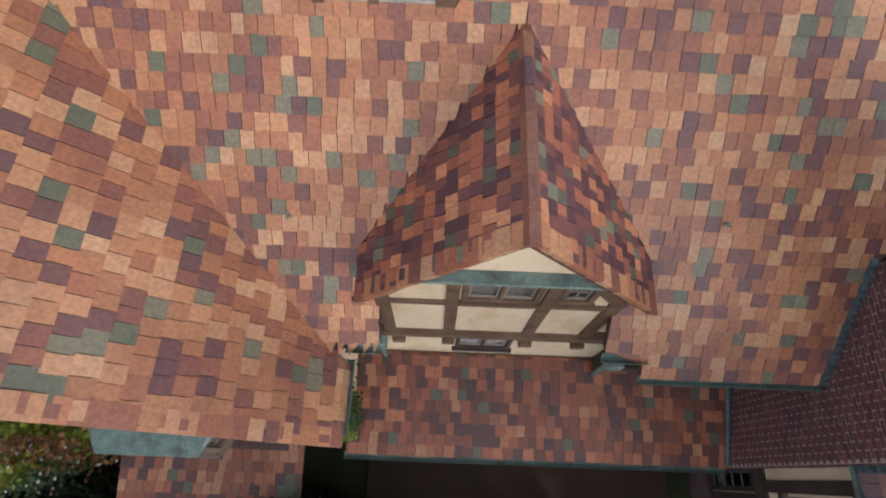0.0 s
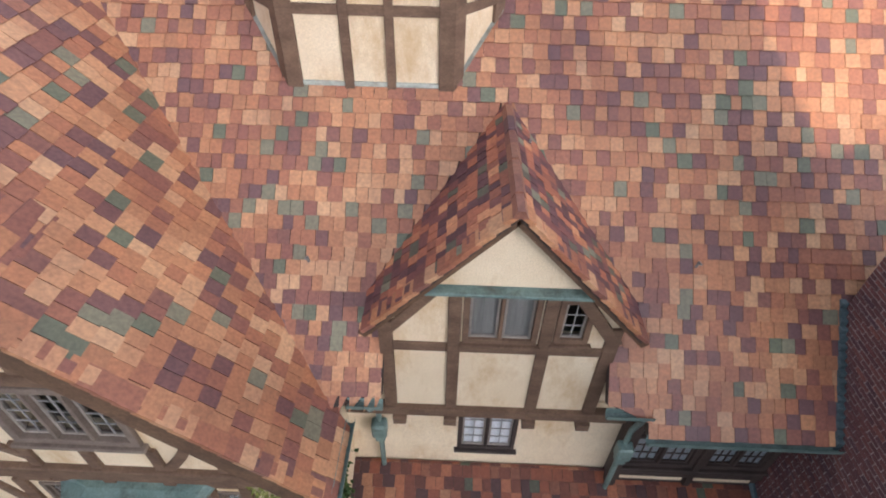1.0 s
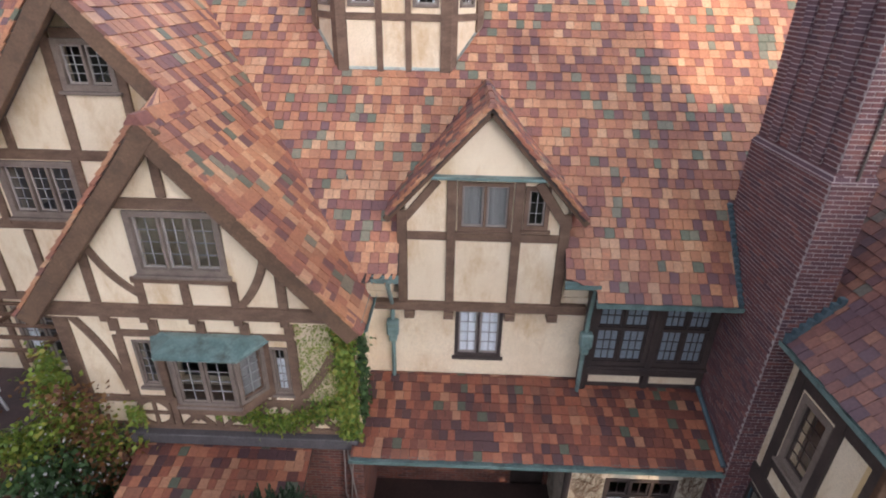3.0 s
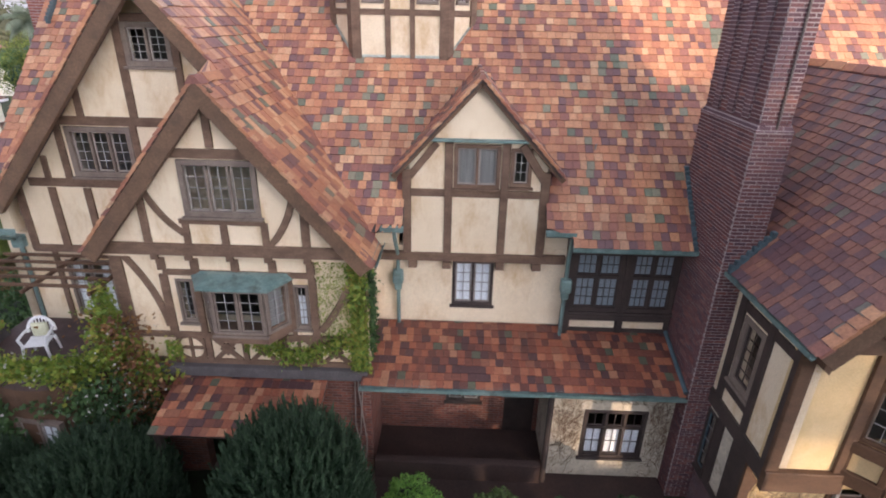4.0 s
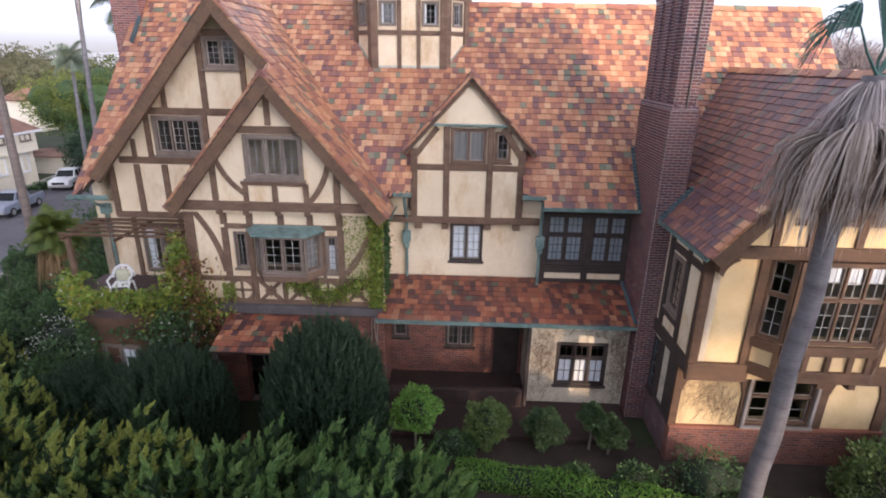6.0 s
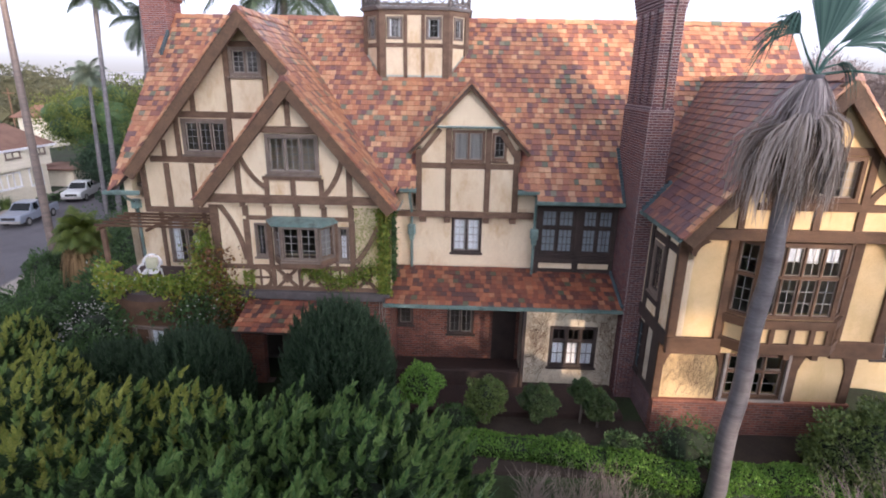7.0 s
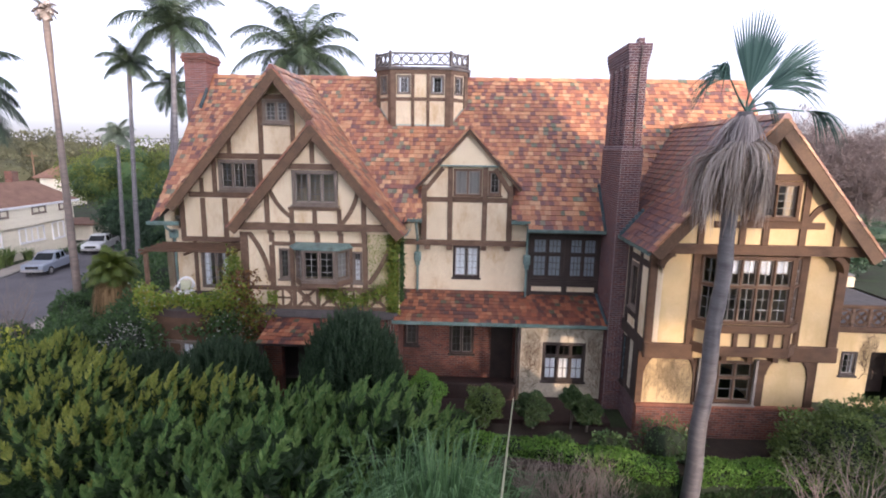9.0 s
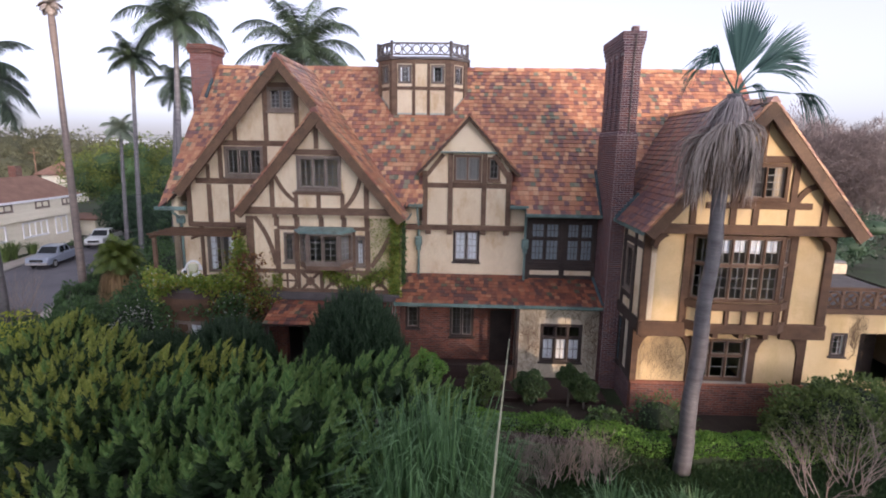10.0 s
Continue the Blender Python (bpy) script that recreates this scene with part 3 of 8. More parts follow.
# ---- the house: numbers shared by its parts ----
TAN, EAVE_Y, EAVE_Z = 1.116, 1.40, 6.34
RIDGE_Y, RIDGE_Z, X_L, X_R = 6.32, 11.83, -10.2, 11.9
CO, SI = math.cos(math.atan(TAN)), math.sin(math.atan(TAN))


def main_z(y):
    return EAVE_Z + TAN * (y - EAVE_Y)


def main_y(z):
    return EAVE_Y + (z - EAVE_Z) / TAN


G_TOP, G_X, G_S = 11.57, -5.75, 1.19            # big gable: apex height, ridge line, slope
G_FRONT, S_FRONT = 1.45, 0.35                    # verge of the big gable and of the lower gable before it
S_TOP, S_X = G_TOP - G_S * 1.53, -4.22           # lower gable
G_LEFT, G_RIGHT = -9.66, -1.26
D_TOP, D_X, D_S, D_FRONT, D_HALF = 9.71, 0.79, 1.10, 1.92, 1.80   # dormer
W_TOP, W_X, W_S, W_FRONT, W_HALF = 9.98, 8.65, 1.19, -2.45, 3.02  # wing

house = thing("house", (0, 4, 0), "half-timbered mansion of cream stucco under a multicoloured clay tile roof", "house")


# roofs
def hole(top, x, slope, z):
    k = max(0.0, (top - z) / slope)
    return x - k, x + k


def main_spans(d):
    y, z = EAVE_Y + d * CO, EAVE_Z + d * SI
    gl, gr = hole(G_TOP, G_X, G_S, z)
    gl, gr = max(gl, X_L), min(gr, G_RIGHT)
    if z < D_TOP - D_S * D_HALF:
        dl, dr = -0.80, 2.30
    else:
        dl, dr = hole(D_TOP, D_X, D_S, z)
    if y < 1.62:
        dl, dr = gr, 2.86
    k = 1.12 + min(y - 4.52, 0.73) * 0.863 if y > 4.66 else 0.0
    cl, cr = (-1.10 - k, -1.10 + k)
    if gr > cl:
        cl = cr = gr
    wl, wr = hole(W_TOP, W_X, W_S, z)
    if y < 2.64:
        wl = min(wl, 5.42)
    wr = min(wr, X_R)
    return [(X_L, gl), (gr, max(cl, gr)), (max(cr, gr), max(dl, gr)), (dr, wl), (wr, X_R)]


def merged(spans):
    def f(d0, d1):
        out = []
        for a, b in zip(spans(d0), spans(d1)):
            if out and abs(out[-1][0][1] - a[0]) < 1e-6 and abs(out[-1][1][1] - b[0]) < 1e-6:
                out[-1] = ((out[-1][0][0], a[1]), (out[-1][1][0], b[1]))
            else:
                out.append((a, b))
        return out
    return f


VMAX = (RIDGE_Y - EAVE_Y) / CO
roof(house, "main", (0, EAVE_Y, EAVE_Z), (1, 0, 0), (0, CO, SI), VMAX, main_spans, (0.2, 2.6), "steep main roof slope of red, green and purple clay tiles")
roof(house, "back", (0, 2 * RIDGE_Y - EAVE_Y, EAVE_Z), (-1, 0, 0), (0, -CO, SI), VMAX, lambda d: [(-X_R, -X_L)], (0, 0), "rear roof slope of multicoloured clay tiles", 0)
ridge_caps(house, (X_L, RIDGE_Y, RIDGE_Z), (-2.87, RIDGE_Y, RIDGE_Z))
ridge_caps(house, (0.67, RIDGE_Y, RIDGE_Z), (X_R, RIDGE_Y, RIDGE_Z))


def side_roof(name, ridge_x, top, slope, sign, low_x, y_front, near, label, y_back=None, count=300, deck=0.14, mats=None, big=1.0):
    """One slope of a cross gable; sign +1 falls towards +x. y_front may be a function of x."""
    c, s = math.cos(math.atan(slope)), math.sin(math.atan(slope))
    low_z = top - slope * abs(low_x - ridge_x)

    def spans(d):
        x, z = low_x - sign * d * c, low_z + d * s
        yf = y_front(x) if callable(y_front) else y_front
        yb = max(yf + 0.05, y_back(x, z) if y_back else main_y(z) + 0.12)
        return [(yf, yb)] if sign > 0 else [(-yb, -yf)]
    return roof(house, name, (low_x, 0, low_z), (0, sign, 0), (-sign * c, 0, s), abs(low_x - ridge_x) / c, spans, near, label, count, deck, mats, big)


side_roof("gable_right", G_X, G_TOP, G_S, 1, G_RIGHT, lambda x: S_FRONT if x > S_X - 0.02 else G_FRONT, (1.2, 3.2), "gable roof slope of large multicoloured clay tiles", big=1.18)
side_roof("gable_left", G_X, G_TOP, G_S, -1, G_LEFT, G_FRONT, (-2.0, 3.5), "gable roof slope of multicoloured clay tiles", count=200, big=1.18)
side_roof("low_gable_left", S_X, S_TOP, G_S, -1, -7.06, S_FRONT, (-1.0, 3.0), "narrow lower gable roof slope of clay tiles", lambda x, z: 1.42 if x > S_X - 0.35 else 2.05, 150)
side_roof("dormer_left", D_X, D_TOP, D_S, -1, D_X - D_HALF, D_FRONT, (-2.5, 1.2), "dormer roof slope of dark purple and red clay tiles", lambda x, z: main_y(z) + 0.03, deck=0.08, mats=(M_PURPLE, M_PURPLE_ONE), big=0.86)
side_roof("dormer_right", D_X, D_TOP, D_S, 1, D_X + D_HALF, D_FRONT, (2.5, 1.2), "dormer roof slope of dark purple and red clay tiles", lambda x, z: main_y(z) + 0.03, deck=0.08, mats=(M_PURPLE, M_PURPLE_ONE), big=0.86)
side_roof("wing_left", W_X, W_TOP, W_S, -1, W_X - W_HALF, lambda x: W_FRONT, (1.0, 1.5), "wing roof slope of red and purple clay tiles", lambda x, z: 0.33 if x < 6.12 else main_y(z) + 0.12, mats=(M_WING, M_WING_ONE))
side_roof("wing_right", W_X, W_TOP, W_S, 1, W_X + W_HALF, W_FRONT, (0, 2), "wing roof slope of clay tiles", count=0)
ridge_caps(house, (G_X, G_FRONT - 0.06, G_TOP), (G_X, main_y(G_TOP), G_TOP))
ridge_caps(house, (S_X, S_FRONT - 0.06, S_TOP), (S_X, 1.58, S_TOP))
ridge_caps(house, (S_X, 1.16, S_TOP - 0.012), (S_X, 1.78, S_TOP - 0.012), 0.24, 0.275, 0.62)
ridge_caps(house, (D_X, D_FRONT - 0.06, D_TOP), (D_X, main_y(D_TOP) - 0.06, D_TOP), 0.085, 0.075, mat=M_WING)
ridge_caps(house, (W_X, W_FRONT - 0.06, W_TOP), (W_X, main_y(W_TOP), W_TOP))
roof(house, "skirt", (0, 0.36, 3.36), (1, 0, 0), (0, 1.78, 0.62), 1.88, lambda d: [(-1.62, 5.40)], (1.0, 0.8), "low lean-to roof of red-brown clay tiles over the ground floor", deck=0.08, mats=(M_RED, M_RED_ONE))
roof(house, "porch", (0, -0.82, 2.88), (1, 0, 0), (0, 1.5, 0.40), 1.56, lambda d: [(-5.80, -2.42)], (-4, 0.8), "small tiled porch canopy", deck=0.08, mats=(M_RED, M_RED_ONE))


# ---- walls and timber framing ----
def gable_cuts(x, top, slope, under=0.14):
    k = under * math.sqrt(1 + slope * slope)
    return [(x, top - k, slope, 1), (x, top - k, -slope, 1)]


# central wall, ground and first floor
LW = (0.30, 1.26, 4.45, 5.62)
mid = front(2.16)
w_mid = wall("wall", mid, -1.60, 2.95, 3.60, 5.95, [LW], parent=house, label="plain cream stucco wall, stained under the beam")
window(house, mid, *LW, 2, 2, 4, frame_w=0.07, frame=M_TIMBER_DARK, sash=M_SASH, curtain=1.0, label="small dark leaded window with white curtains")
for xa, xb in ((-1.6, -0.95), (2.25, 2.95)):
    wall("wall", front(2.2), xa, xb, 5.95, 7.0, parent=house)

# dormer
dm = front(2.10)
DW, DS = (0.27, 1.26, 7.36, 8.32), (1.47, 1.93, 7.42, 8.26)
w_dorm = wall("wall", dm, -0.80, 2.33, 5.70, 9.75, [DW, DS], 0.2, gable_cuts(D_X, D_TOP, D_S, 0.09), parent=house, label="dormer front of cream stucco between brown timbers")
window(house, dm, *DW, 2, 1, 1, frame=M_TIMBER, curtain=1.0, cloth=M_NET, label="dormer casement with grey net curtains")
window(house, dm, *DS, 1, 2, 3, frame=M_TIMBER, curtain=0.5, label="small leaded dormer light")
for x in (-0.75, 0.16, 1.37, 2.25):
    timber(w_dorm, dm, (x, 5.72), (x, 8.36 if 0 < x < 2 else 7.75), 0.17 if 0 < x < 2 else 0.19)
timber(w_dorm, dm, (-0.66, 7.24), (2.16, 7.24), 0.17, -0.04)
timber(w_dorm, dm, (-1.45, 5.72), (2.85, 5.72), 0.19, -0.10, 0.14)
timber(w_dorm, dm, (-0.72, 7.55), (-0.10, 8.33), 0.15, -0.035)
timber(w_dorm, dm, (2.30, 7.45), (1.70, 8.33), 0.17, -0.065, -0.02)
for x in (-0.62, 0.16, 1.37, 2.2):
    timber(w_dorm, dm, (x, 5.48), (x, 5.64), 0.20, -0.16, 0.15, name="corbel")
bm = bmesh.new()
box(bm, -0.22, 1.82, 1.93, 2.10, 8.385, 8.44, None, 0.01)
part("drip_ledge", bm, M_COPPER, w_dorm, "weathered copper drip ledge")
for s in (-1, 1):
    bm = bmesh.new()
    beam(bm, (D_X - s * 0.04, D_TOP - 0.13 + D_S * 0.04), (D_X + s * (D_HALF + 0.02), D_TOP - 0.13 - D_S * D_HALF), 0.12, D_FRONT + 0.01, D_FRONT + 0.07)
    part("bargeboard", bm, M_BARGE, house, "thin brown dormer bargeboard")
    x = D_X + s * 1.53
    ch = wall("wall", facing(x, 4.2, 0) @ pose(0, 0, 0, 0, 0, -90 if s < 0 else 90), -2.1 if s > 0 else 0.0, 0.0 if s > 0 else 2.1, 5.9, 8.0, thick=0.05, parent=house)

# right-hand window bank
rb = front(1.95)
RW = [(3.02, 4.20, 4.50, 6.05), (4.30, 5.40, 4.50, 6.05)]
w_rb = wall("wall", rb, 2.90, 5.45, 3.5, 6.95, RW, parent=house, mat=M_TIMBER_DARK, label="dark timber wall round a bank of leaded windows")
for h in RW:
    window(house, rb, *h, 2, 3, 6, 0.58, 0.10, M_TIMBER_DARK, M_TIMBER_DARK, 1.0, cloth=M_BLIND, label="dark-framed leaded window with pale blue-grey blinds")
for a, b in ((3.1, 4.15), (4.35, 5.3)):
    bm = bmesh.new()
    box(bm, a, b, 1.925, 1.96, 4.07, 4.24)
    part("infill_panel", bm, M_STUCCO, w_rb, "cream stucco strip")
timber(w_rb, rb, (2.95, 3.9), (2.95, 6.6), 0.16, -0.09, 0.05, M_TIMBER_DARK)
timber(w_rb, rb, (4.25, 3.95), (4.25, 6.3), 0.12, -0.07, 0.05, M_TIMBER_DARK)
timber(w_rb, rb, (3.0, 4.36), (5.4, 4.36), 0.14, -0.10, 0.03, M_TIMBER_DARK)
timber(w_rb, rb, (3.0, 6.16), (5.4, 6.16), 0.14, -0.08, 0.03, M_TIMBER_DARK)

# ground floor under the lean-to
gb = front(2.2)
GW = [(-1.45, -0.92, 1.80, 2.75), (0.22, 1.12, 1.52, 2.85)]
w_gb = wall("wall", gb, -1.60, 2.65, 0.0, 3.6, GW + [(1.75, 2.55, 0.4, 2.6)], parent=house, mat=M_BRICKWALL, label="red brick ground floor wall in the porch shade")
for h in GW:
    window(house, gb, *h, 1 if h[1] < 0 else 2, 2, 4, frame=M_TIMBER_DARK, curtain=0.0, label="dark leaded ground floor window")
bm = bmesh.new()
box(bm, 1.75, 2.55, 2.30, 2.36, 0.4, 2.6)
part("door", bm, M_TIMBER_DARK, house, "dark timber door in the shade")
st = front(0.74)
CW = (3.42, 4.87, 1.22, 2.61)
w_st = wall("wall", st, 2.65, 5.42, 0.0, 3.36, [CW], parent=house, mat=M_IVYSTUCCO, label="pale stucco wall scarred by dead vine stems")
window(house, st, *CW, 3, 2, 3, 0.64, 0.08, M_TIMBER_DARK, M_TIMBER_DARK, 1.0, drop=0.62, label="triple dark-framed window with white curtains")
wall("wall", facing(2.65, 2.2, -90), 0.0, 1.21, 0.0, 3.30, parent=house, mat=M_IVYSTUCCO)
bm = bmesh.new()
tube(bm, [(2.58, 0.5, 0.2), (2.58, 0.5, 3.2)], 0.07)
part("porch_post", bm, M_TIMBER_DARK, house)

# lower gable (forward)
lg, lu = front(0.75), front(0.60)
SW = (-4.92, -3.43, 7.12, 8.24)
w_lu = wall("wall", lu, -6.75, -1.55, 6.20, 9.8, [SW], 0.3, gable_cuts(S_X, S_TOP, G_S, 0.10), parent=house, label="gable wall of cream stucco with weathered timbers")
window(house, lu, *SW, 3, 2, 4, frame_w=0.10, curtain=0.0, label="three-light leaded casement in a heavy timber frame", out=-0.06)
timber(w_lu, lu, (-5.22, 8.36), (-3.22, 8.36), 0.18, -0.07)
timber(w_lu, lu, (-4.24, 8.47), (-4.24, 9.45), 0.15)
timber(w_lu, lu, (-6.85, 6.40), (-1.50, 6.40), 0.24, -0.10, 0.1)
for x in (-4.97, -4.21, -3.40):
    timber(w_lu, lu, (x, 6.5), (x, 7.0), 0.14)
timber(w_lu, lu, (-5.78, 6.5), (-5.78, 7.75), 0.15)
timber(w_lu, lu, (-2.60, 6.5), (-2.60, 7.75), 0.16)
brace(w_lu, lu, (-5.70, 7.68), (-4.97, 6.70), 0.13, 0.10)
brace(w_lu, lu, (-2.78, 7.66), (-3.33, 6.52), 0.14, -0.10)
timber(w_lu, lu, (-5.08, 7.0), (-3.38, 7.0), 0.10, -0.06)
CASL, CASR = (-5.50, -5.14, 4.60, 5.64), (-3.02, -2.70, 4.52, 5.58)
BAYX = (-4.92, -3.12)
HOLE = [CASL, CASR, (BAYX[0] + 0.05, BAYX[1] - 0.05, 4.62, 5.66)]
wall("wall", lg, -6.80, -1.48, 0.0, 3.3, [(-5.55, -3.95, 0.3, 2.55)], parent=house, thick=0.3, mat=M_BRICKWALL, label="red brick ground floor with an open porch")
bm = bmesh.new()
box(bm, -5.40, -4.10, 2.05, 2.12, 0.3, 2.5, None, 0.01)
part("door", bm, M_TIMBER_DARK, house, "dark timber front door deep in the porch")
for x in (-5.72, -2.60):
    bm = bmesh.new()
    box(bm, x - 0.07, x + 0.07, -0.70, -0.56, 0.2, 2.86, None, 0.015)
    part("porch_post", bm, M_TIMBER_DARK, house)
w_lg = wall("wall", lg, -6.80, -1.48, 3.3, 6.32, HOLE, 0.3, parent=house, label="first floor wall of cream stucco and dark timber, partly ivy-covered")
for h in (CASL, CASR):
    window(house, lg, *h, 1, 2, 5, frame_w=0.05, sash=M_FRAME, curtain=1.0 if h is CASR else 0.4, drop=0.75 if h is CASR else 1.0, label="narrow leaded casement with white curtain")
timber(w_lg, lg, (-6.66, 3.6), (-6.66, 6.25), 0.26)
timber(w_lg, lg, (-5.72, 5.80), (-2.55, 5.80), 0.13, -0.05)
for x in (-5.72, -5.02, -4.18, -3.40, -2.61):
    timber(w_lg, lg, (x, 5.85), (x, 6.22), 0.17)
    timber(w_lg, lg, (x, 6.16), (x, 6.30), 0.15, -0.22, 0.0, name="joist_end")
timber(w_lg, lg, (-5.72, 4.3), (-5.72, 5.75), 0.18)
timber(w_lg, lg, (-5.05, 4.35), (-5.05, 5.74), 0.15)
timber(w_lg, lg, (-3.07, 4.35), (-3.07, 5.74), 0.09)
timber(w_lg, lg, (-2.60, 3.6), (-2.60, 5.75), 0.17)
brace(w_lg, lg, (-6.50, 6.18), (-5.80, 4.50), 0.15, -0.13)
brace(w_lg, lg, (-1.78, 5.75), (-2.48, 4.5), 0.15, -0.06, -0.10)
timber(w_lg, lg, (-6.70, 4.28), (-1.55, 4.28), 0.14, -0.06)
timber(w_lg, lg, (-6.70, 3.60), (-1.55, 3.60), 0.14, -0.06)
timber(w_lg, lg, (-1.56, 3.6), (-1.56, 6.25), 0.15)
for i in range(5):                                # row of pierced ornament panels under the sill
    x = -5.42 + 0.805 * i
    timber(w_lg, lg, (x + 0.40, 3.64), (x + 0.40, 4.24), 0.13, -0.05)
    bm = bmesh.new()
    if i in (0, 3):                               # a ring of four lobes
        for k in range(24):
            a, b = 2 * math.pi * k / 24, 2 * math.pi * (k + 1) / 24
            q = [(x + r * math.cos(t), z, 3.94 + r * math.sin(t)) for t, r, z in ((a, 0.275, 0), (a, 0.42, 0), (b, 0.42, 0), (b, 0.275, 0))]
            q = [(min(max(p[0], x - 0.32), x + 0.32), p[1], min(max(p[2], 3.67), 4.21)) for p in q]
            lo, hi = [bm.verts.new((p[0], 0.70, p[2])) for p in q], [bm.verts.new((p[0], 0.76, p[2])) for p in q]
            bm.faces.new(lo)
            bm.faces.new(hi[::-1])
            for j in range(4):
                bm.faces.new((lo[j], lo[(j + 1) % 4], hi[(j + 1) % 4], hi[j]))
        for d in (0, 90):
            box(bm, -0.28, 0.28, -0.045, 0.01, -0.03, 0.03, Matrix.Translation((x, 0.75, 3.94)) @ Matrix.Rotation(radians(d), 4, "Y"))
    else:                                         # a saltire with a diamond
        for d in (45, -45):
            box(bm, -0.40, 0.40, -0.045, 0.01, -0.05, 0.05, Matrix.Translation((x, 0.75, 3.94)) @ Matrix.Rotation(radians(d), 4, "Y"))
        box(bm, -0.12, 0.12, -0.05, 0.01, -0.12, 0.12, Matrix.Translation((x, 0.75, 3.94)) @ Matrix.Rotation(radians(45), 4, "Y"))
    bmesh.ops.remove_doubles(bm, verts=bm.verts, dist=0.004)
    part("pierced_panel", bm, M_TIMBER, w_lg, "carved timber ornament panel")
bm = bmesh.new()
box(bm, -6.7, -1.5, 0.55, 0.76, 3.30, 3.55, None, 0.015)
part("string_course", bm, M_LEDGE, w_lg, "dark stone ledge")

# oriel window with its copper roof
oy = 0.22
orf = front(oy)
window(house, orf, -4.55, -3.48, 4.66, 5.70, 2, 2, 4, frame_w=0.06, sash=M_FRAME, curtain=0.0, label="two-light leaded oriel window", sill=True)
L = math.hypot(0.37, 0.50)
ang = math.degrees(math.atan2(0.50, 0.37))
window(house, facing(-4.92, 0.72, -ang), 0.02, L - 0.02, 4.66, 5.70, 1, 2, 4, frame_w=0.06, sash=M_FRAME, curtain=0.0, sill=False, label="angled side light of the oriel")
window(house, facing(-3.48, 0.22, ang), 0.02, L - 0.02, 4.66, 5.70, 1, 2, 4, frame_w=0.08, sash=M_TIMBER, curtain=1.0, cloth=M_NET, sill=False, label="angled side light of the oriel with a drawn brown net")
bm = bmesh.new()
pl = [(-4.96, 0.75), (-4.58, 0.18), (-3.45, 0.18), (-3.08, 0.75)]
for z0, z1 in ((4.46, 4.66),):
    a, b = [bm.verts.new((x, y, z0)) for x, y in pl], [bm.verts.new((x, y, z1)) for x, y in pl]
    bm.faces.new(a[::-1])
    bm.faces.new(b)
    for i in range(4):
        bm.faces.new((a[i], a[(i + 1) % 4], b[(i + 1) % 4], b[i]))
part("oriel_base", bm, M_TIMBER, house, "timber base of the oriel window")
bm = bmesh.new()
po = [(-5.14, 0.75), (-4.78, 0.12), (-3.34, 0.12), (-3.00, 0.75)]
pi = [(-4.98, 0.75), (-4.66, 0.60), (-3.38, 0.60), (-3.10, 0.75)]
ra, rb_, rc = ([bm.verts.new((x, y, 5.70)) for x, y in po], [bm.verts.new((x, y, 5.755)) for x, y in po], [bm.verts.new((x, y, 5.86)) for x, y in pi])
bm.faces.new(ra[::-1])
bm.faces.new(rc)
for p, q in ((ra, rb_), (rb_, rc)):
    for i in range(4):
        bm.faces.new((p[i], p[(i + 1) % 4], q[(i + 1) % 4], q[i]))
part("oriel_roof", bm, M_COPPER, house, "pale green copper oriel roof")

# returns of the forward bay
wall("wall", facing(-6.80, 2.1, -90), 0.0, 1.05, 0.0, 6.35, parent=house)
wall("wall", facing(-1.48, 0.75, 90), 0.3, 1.45, 3.3, 6.2, parent=house)
wall("wall", facing(-1.48, 0.75, 90), 0.3, 1.45, 0.0, 3.3, parent=house, mat=M_BRICKWALL, label="red brick return of the bay")

# big gable behind
bg = front(2.05)
TW, MW = (-6.32, -5.37, 9.74, 10.56), (-7.98, -6.56, 7.42, 8.50)
w_bg = wall("wall", bg, -9.45, -2.6, 5.6, 11.6, [TW, MW], 0.3, gable_cuts(G_X, G_TOP, G_S, 0.12), parent=house, label="tall gable wall of cream stucco and brown timbers")
window(house, bg, *TW, 2, 2, 4, frame_w=0.10, curtain=0.0, label="small attic casement", out=-0.06)
window(house, bg, *MW, 3, 2, 4, frame_w=0.11, curtain=0.0, label="three-light leaded casement", out=-0.06)
timber(w_bg, bg, (-8.05, 8.62), (-4.9, 8.62), 0.19)
timber(w_bg, bg, (-9.10, 7.26), (-6.0, 7.26), 0.19)
timber(w_bg, bg, (-6.42, 8.7), (-6.42, 10.72), 0.17)
timber(w_bg, bg, (-5.30, 8.7), (-5.30, 10.6), 0.15)
timber(w_bg, bg, (-6.30, 10.64), (-5.20, 10.64), 0.15)
timber(w_bg, bg, (-7.55, 8.7), (-7.55, 9.3), 0.14)
for x in (-8.14, -6.5):
    timber(w_bg, bg, (x, 7.25), (x, 8.6), 0.15)
timber(w_bg, bg, (-8.62, 7.25), (-8.62, 7.85), 0.13)
for x in (-9.38, -8.62, -7.82, -7.0):
    timber(w_bg, bg, (x, 5.62), (x, 7.14), 0.17)
timber(w_bg, bg, (-9.45, 5.66), (-6.8, 5.66), 0.18)
ll = front(2.1)
DOOR = (-8.85, -7.75, 3.85, 5.35)
GLW = (-9.2, -7.9, 1.2, 2.6)
w_ll = wall("wall", ll, -10.1, -6.75, 0.0, 6.0, [DOOR, GLW], 0.3, parent=house, label="stucco wall behind the balcony")
window(house, ll, *DOOR, 2, 2, 5, curtain=0.6, sill=False, label="pair of glazed leaded balcony doors")
for x in (-9.78, -9.02, -7.62, -6.9):
    timber(w_ll, ll, (x, 3.6), (x, 5.7), 0.13)

